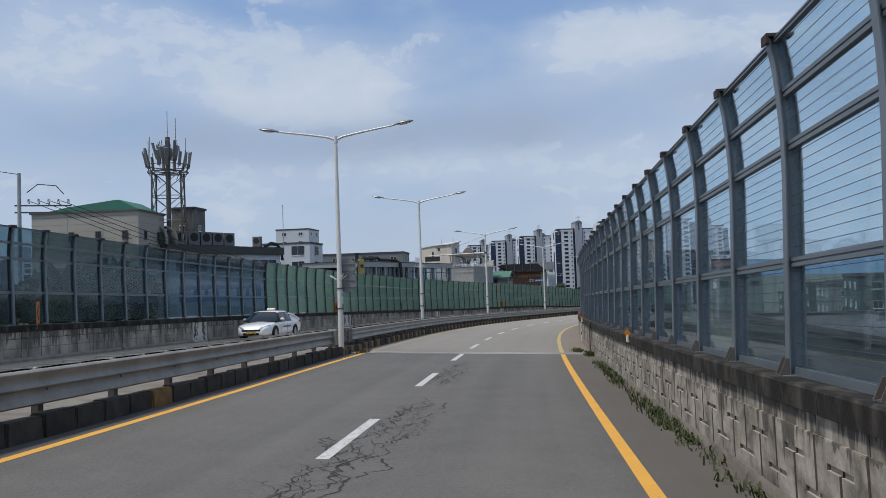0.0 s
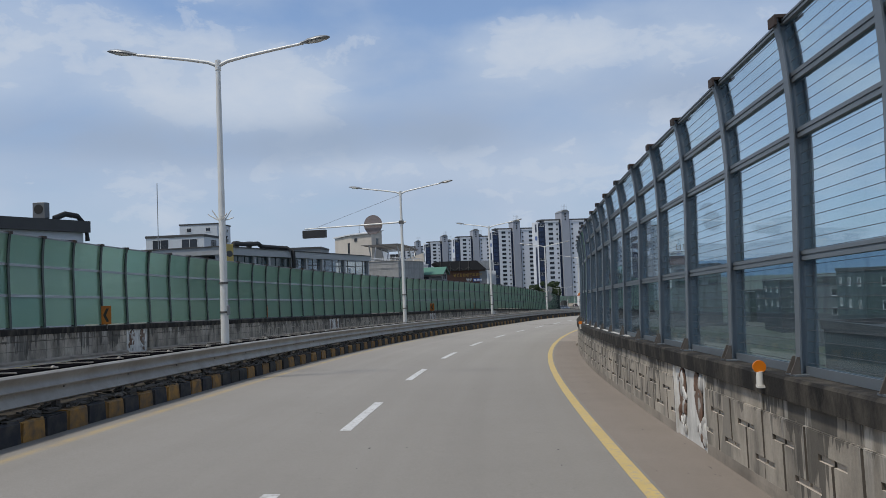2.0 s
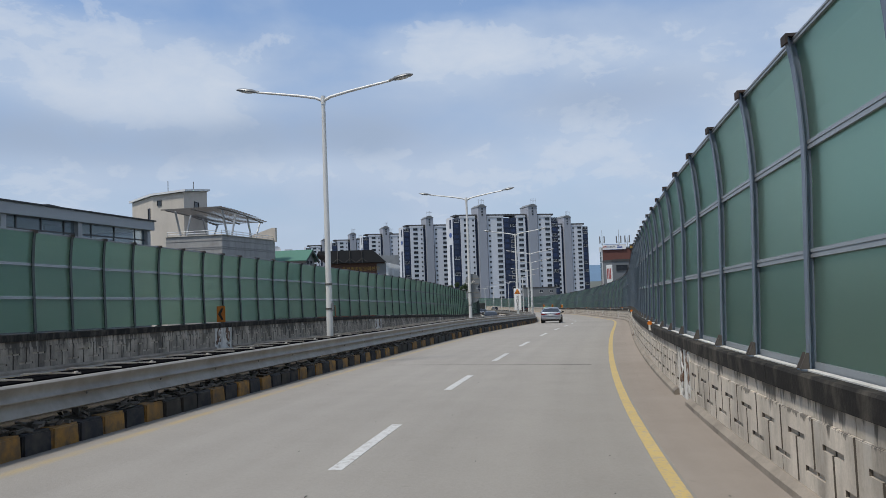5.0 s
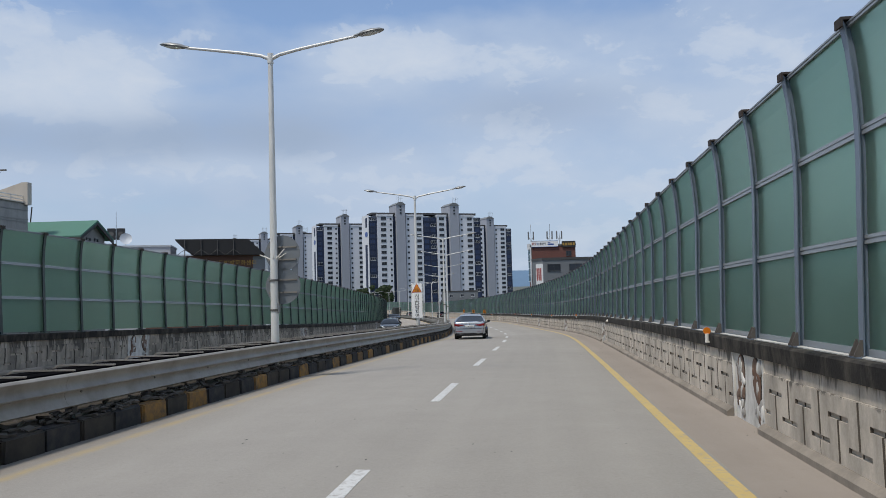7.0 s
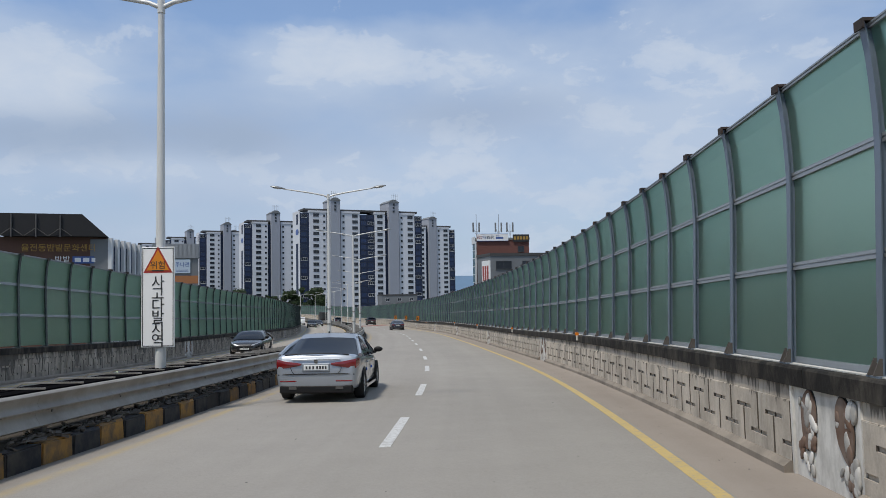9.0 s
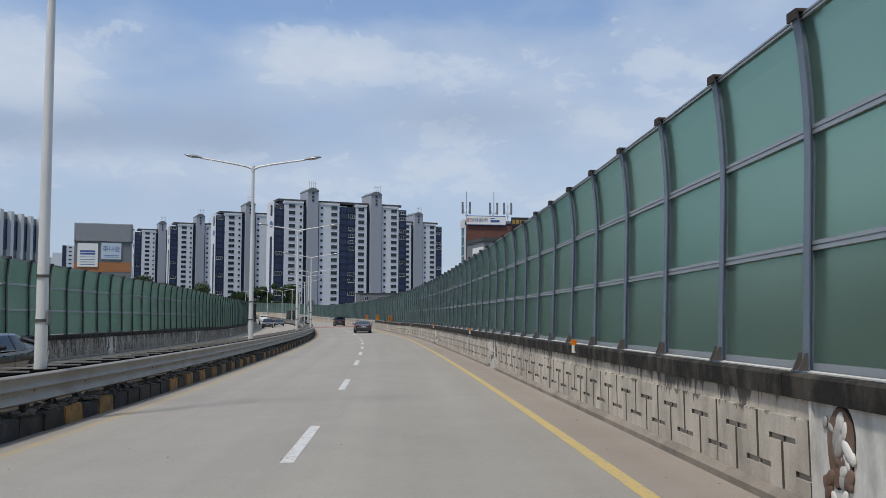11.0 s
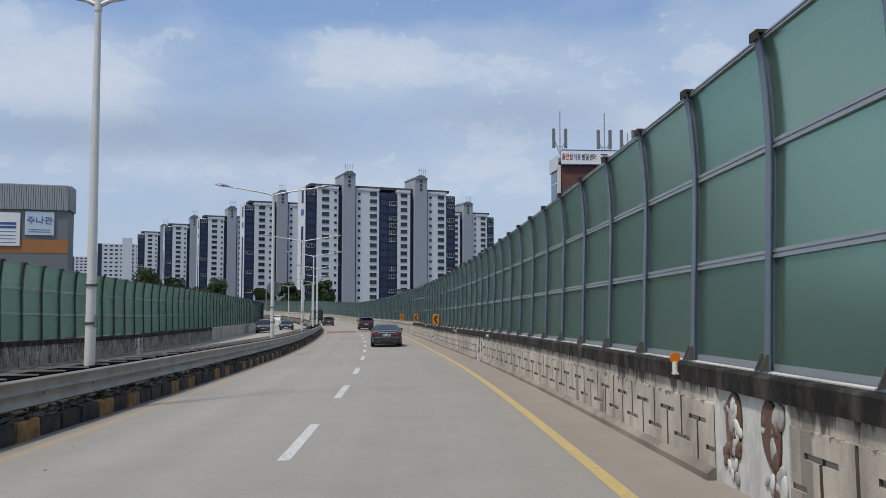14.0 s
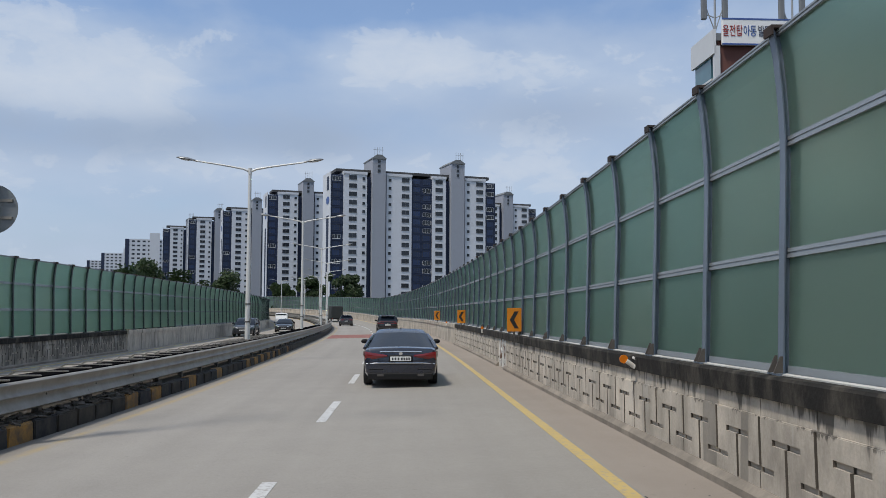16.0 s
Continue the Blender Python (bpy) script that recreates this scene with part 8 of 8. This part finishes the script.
            va, vb = [bm.verts.new(p) for p in arc], [bm.verts.new(p) for p in inner]
            vc = [bm.verts.new((p[0] - sx * 0.16, p[1], p[2])) for p in arc]
            for n in range(14):
                bm.faces.new((va[n], va[n + 1], vb[n + 1], vb[n]))
                bm.faces.new((va[n], vc[n], vc[n + 1], va[n + 1]))
            part("wheel_arch", bm, TRIM_BLACK, ob)
        # tail lamps wrap the rear corners
        z = deck - 0.17
        bm = bmesh.new()
        path = [(sx * W * 0.36, -ro - 0.022, z - 0.03), (sx * W * 0.72, -ro - 0.012, z - 0.035), (sx * W * 0.93, -ro + 0.035, z - 0.02), (sx * W * 0.99, -ro + 0.20, z + 0.01), (sx * W * 1.0, -ro + 0.44, z + 0.055)]
        tall = (0.022, 0.075, 0.098, 0.075, 0.012) if kind != "suv" else (0.03, 0.05, 0.06, 0.055, 0.05)
        ringz = [[(x, y, q - t), (x + sx * 0.006, y - 0.02, q), (x, y, q + t), (x - sx * 0.03, y + 0.05, q + t), (x - sx * 0.03, y + 0.05, q - t), (x, y, q - t)] for (x, y, q), t in zip(path, tall)]
        loft(bm, ringz)
        bmesh.ops.remove_doubles(bm, verts=bm.verts[:], dist=0.0005)
        bmesh.ops.recalc_face_normals(bm, faces=bm.faces[:])
        part("tail_lamp", bm, TAIL_RED, ob, "red tail lamp", smooth=True)
        bm = bmesh.new()
        path = [(sx * W * 0.44, front - 0.03, nose - 0.10), (sx * W * 0.62, front - 0.08, nose - 0.05), (sx * W * 0.80, front - 0.24, nose + 0.0), (sx * W * 0.90, front - 0.48, nose + 0.06)]
        ringz = [[(x, y + 0.03, q - 0.06), (x, y + 0.05, q), (x, y + 0.02, q + 0.05), (x - sx * 0.05, y - 0.06, q + 0.05), (x - sx * 0.05, y - 0.06, q - 0.06), (x, y + 0.03, q - 0.06)] for x, y, q in path]
        loft(bm, ringz)
        bmesh.ops.recalc_face_normals(bm, faces=bm.faces[:])
        part("headlamp", bm, HEAD_CLEAR, ob, "clear headlamp")
        bm = bmesh.new()
        box(bm, sx * 0.5 - 0.08, sx * 0.5 + 0.08, -ro - 0.016, -ro + 0.1, 0.29, 0.345)
        part("exhaust_tip", bm, GALV_DARK, ob)
        bm = soft_box(min(sx * 0.42, sx * 0.78), max(sx * 0.42, sx * 0.78), -ro - 0.008, -ro + 0.12, 0.45, 0.475, 0.008)
        part("bumper_reflector", bm, TAIL_RED if kind == "sedan" else TRIM_BLACK, ob)
    # rear: plate, lid seams, bumper, lip
    zp = deck - 0.27 if kind != "suv" else deck - 0.36
    bm = soft_box(-0.30, 0.30, -ro - 0.02, -ro + 0.06, zp - 0.09, zp + 0.09, 0.015)
    part("plate_recess", bm, TRIM_BLACK if kind != "sedan" else body_of, ob)
    for y, turn in ((-ro - 0.026, 0), (front + 0.02, 180)):
        mm = pose(0, y, zp if turn == 0 else nose - 0.28, 0, 0, turn)
        pl = part("number_plate", soft_box(-0.26, 0.26, -0.008, 0.008, -0.055, 0.055, 0.006), PLATE_YELLOW if plate == "yellow" else PLATE_WHITE, ob, m=mm)
        for n, x in enumerate((-0.20, -0.13, -0.055, 0.03, 0.09, 0.15, 0.21)):
            bm = bmesh.new()
            box(bm, x - 0.02, x + 0.02, -0.011, -0.007, -0.032, 0.032)
            part("plate_bar", bm, PLATE_INK, pl)
    bm = soft_box(-W * 0.86, W * 0.86, -ro - 0.006, -ro + 0.30, 0.20, 0.375, 0.03)
    part("diffuser", bm, TRIM_BLACK, ob, "black lower bumper")
    bm = bmesh.new()
    zl = deck - 0.095
    tube(bm, [(-0.52, -ro - 0.006, zl), (0, -ro - 0.024, zl + 0.005), (0.52, -ro - 0.006, zl)], 0.014, 6)
    part("boot_strip", bm, CHROME if kind == "coupe" else body_of, ob)
    bm = bmesh.new()
    disc(bm, pose(0, -ro - 0.004, deck - 0.14 if kind != "suv" else deck - 0.2, 90, 0, 0), 0.045, 0.012, 18)
    part("badge", bm, CHROME, ob)
    if kind == "sedan":
        bm = bmesh.new()
        tube(bm, [(-W * 0.76, -ro + 0.13, deck - 0.005), (-W * 0.4, -ro + 0.07, deck + 0.018), (0, -ro + 0.05, deck + 0.022), (W * 0.4, -ro + 0.07, deck + 0.018), (W * 0.76, -ro + 0.13, deck - 0.005)], 0.013, 6)
        part("boot_spoiler", bm, TRIM_BLACK, ob)
    if kind == "suv":
        bm = soft_box(-0.75, 0.75, -ro - 0.015, -ro + 0.04, deck - 0.10, deck - 0.05, 0.01)
        part("light_bar", bm, TAIL_RED, ob)
        bm = soft_box(-0.62, 0.62, rear0 + 0.1, rear0 + 0.5, H - 0.04, H + 0.0, 0.015)
        part("roof_spoiler", bm, body_of, ob)
    bm = bmesh.new()
    tube(bm, [(-W * 0.90, -ro + 0.02, 0.60), (-W * 0.6, -ro - 0.014, 0.615), (W * 0.6, -ro - 0.014, 0.615), (W * 0.90, -ro + 0.02, 0.60)], 0.011, 5)
    part("bumper_line", bm, CHROME if kind == "coupe" else TRIM_BLACK, ob)
    if kind != "suv":
        # the cut of the boot lid, from lamp to lamp round the plate
        bm = bmesh.new()
        tube(bm, [(-W * 0.60, -ro - 0.010, deck - 0.27), (-W * 0.56, -ro - 0.010, deck - 0.36), (-W * 0.50, -ro - 0.010, deck - 0.405), (W * 0.50, -ro - 0.010, deck - 0.405), (W * 0.56, -ro - 0.010, deck - 0.36), (W * 0.60, -ro - 0.010, deck - 0.27)], 0.007, 5)
        part("boot_seam", bm, TRIM_BLACK, ob)
    bm = bmesh.new()
    prism(bm, [(-0.016, H - 0.01), (0.016, H - 0.01), (0.004, H + 0.055), (-0.004, H + 0.055)], 0.62, 0.74)
    bmesh.ops.recalc_face_normals(bm, faces=bm.faces[:])
    part("antenna_fin", bm, TRIM_BLACK, ob)
    bm = soft_box(-0.5, 0.5, front - 0.05, front + 0.01, nose - 0.22, nose - 0.12, 0.02)
    part("grille", bm, TRIM_BLACK, ob)
    bm = soft_box(-0.42, 0.42, front - 0.06, front + 0.005, 0.26, 0.40, 0.02)
    part("lower_grille", bm, TRIM_BLACK, ob)
    if taxi:
        bm = soft_box(-0.22, 0.22, 1.05, 1.2, H, H + 0.13, 0.03)
        lamp = part("roof_sign", bm, SIGN_WHITE, ob, "small white and orange roof sign")
        bm = bmesh.new()
        box(bm, -0.225, 0.225, 1.045, 1.205, H + 0.01, H + 0.05)
        part("roof_sign_band", bm, REFLECTOR, lamp)
        for sx in (-1, 1):
            for n in range(5):
                bm = bmesh.new()
                box(bm, sx * (W + 0.002) - 0.003, sx * (W + 0.002) + 0.003, 0.75 + n * 0.22, 0.92 + n * 0.22, 0.60, 0.66)
                part("door_lettering_bar", bm, PLATE_INK, ob)
    return ob


def on_lane(s, lat, turn=0.0):
    """A pose on the carriageway that follows its slope."""
    return lie(s, lat, 0.0, 2.8) @ pose(0, 0, 0, 0, 0, turn)


car("sedan", "silver saloon car with a black rear lip and blue door guards", "silver", on_lane(153.5, -5.75))
car("coupe", "dark blue four-door coupe with a chrome boot strip", "navy", on_lane(251.5, -2.3))
car("suv", "black crossover car with a sloping tail", "black", on_lane(303.5, -2.2))
car("suv", "dark grey pickup-like car far along the road", "grey", on_lane(347.0, -5.6))
car("sedan", "white saloon taxi with an orange roof sign and yellow plate", "white", on_lane(53.4, -15.0, 180), "yellow", taxi=True)
car("coupe", "black saloon on the oncoming carriageway", "black", on_lane(181.5 + 3.8, -13.9, 180))
car("suv", "dark grey car on the oncoming carriageway", "grey", on_lane(303.7, -15.0, 180))
car("coupe", "black saloon on the oncoming carriageway further on", "black", on_lane(319.0, -12.9, 180))


def box_truck(m, label, cargo_mat, cab_mat, w=2.1, h=2.9, l=5.5):
    truck = thing("truck", label, "truck", m=m)
    part("cargo_box", soft_box(-w / 2, w / 2, -1.2, l - 2.2, 0.75, h, 0.06), cargo_mat, truck)
    bm = bmesh.new()
    prism(bm, [(l - 2.1, 0.5), (l, 0.5), (l, 1.3), (l - 0.35, 2.15), (l - 2.1, 2.2)], -w * 0.46, w * 0.46, m=Matrix(((0, -1, 0, 0), (1, 0, 0, 0), (0, 0, 1, 0), (0, 0, 0, 1))))
    bmesh.ops.recalc_face_normals(bm, faces=bm.faces[:])
    part("cab", bm, cab_mat, truck)
    bm = soft_box(-w * 0.42, w * 0.42, l - 0.33, l - 0.2, 1.4, 2.0, 0.02)
    part("windscreen", bm, CAR_GLASS, truck)
    bm = bmesh.new()
    box(bm, -w * 0.4, w * 0.4, -1.15, l - 0.4, 0.5, 0.75)
    part("chassis", bm, TRIM_BLACK, truck)
    for y in (0.0, l - 1.2):
        for sx in (-1, 1):
            bm = bmesh.new()
            disc(bm, pose(sx * (w / 2 - 0.12) - 0.1, y, 0.38, 0, 90, 0), 0.38, 0.2, 20)
            part("wheel", bm, TYRE, truck)
    for sx in (-1, 1):
        bm = soft_box(sx * w * 0.4 - 0.08, sx * w * 0.4 + 0.08, -1.22, -1.15, 0.58, 0.7, 0.01)
        part("tail_lamp", bm, TAIL_RED, truck)
    return truck


box_truck(on_lane(374.0, -5.2), "dark canvas-topped truck far ahead on the road", material("truck_canvas", (0.025, 0.028, 0.028), 0.8, 0, 0.2, 6, 0.01), PAINTS["grey"])
box_truck(on_lane(353.0, -15.2, 180), "small white van on the oncoming carriageway", PAINTS["white"], PAINTS["white"], 1.8, 2.0, 4.8)
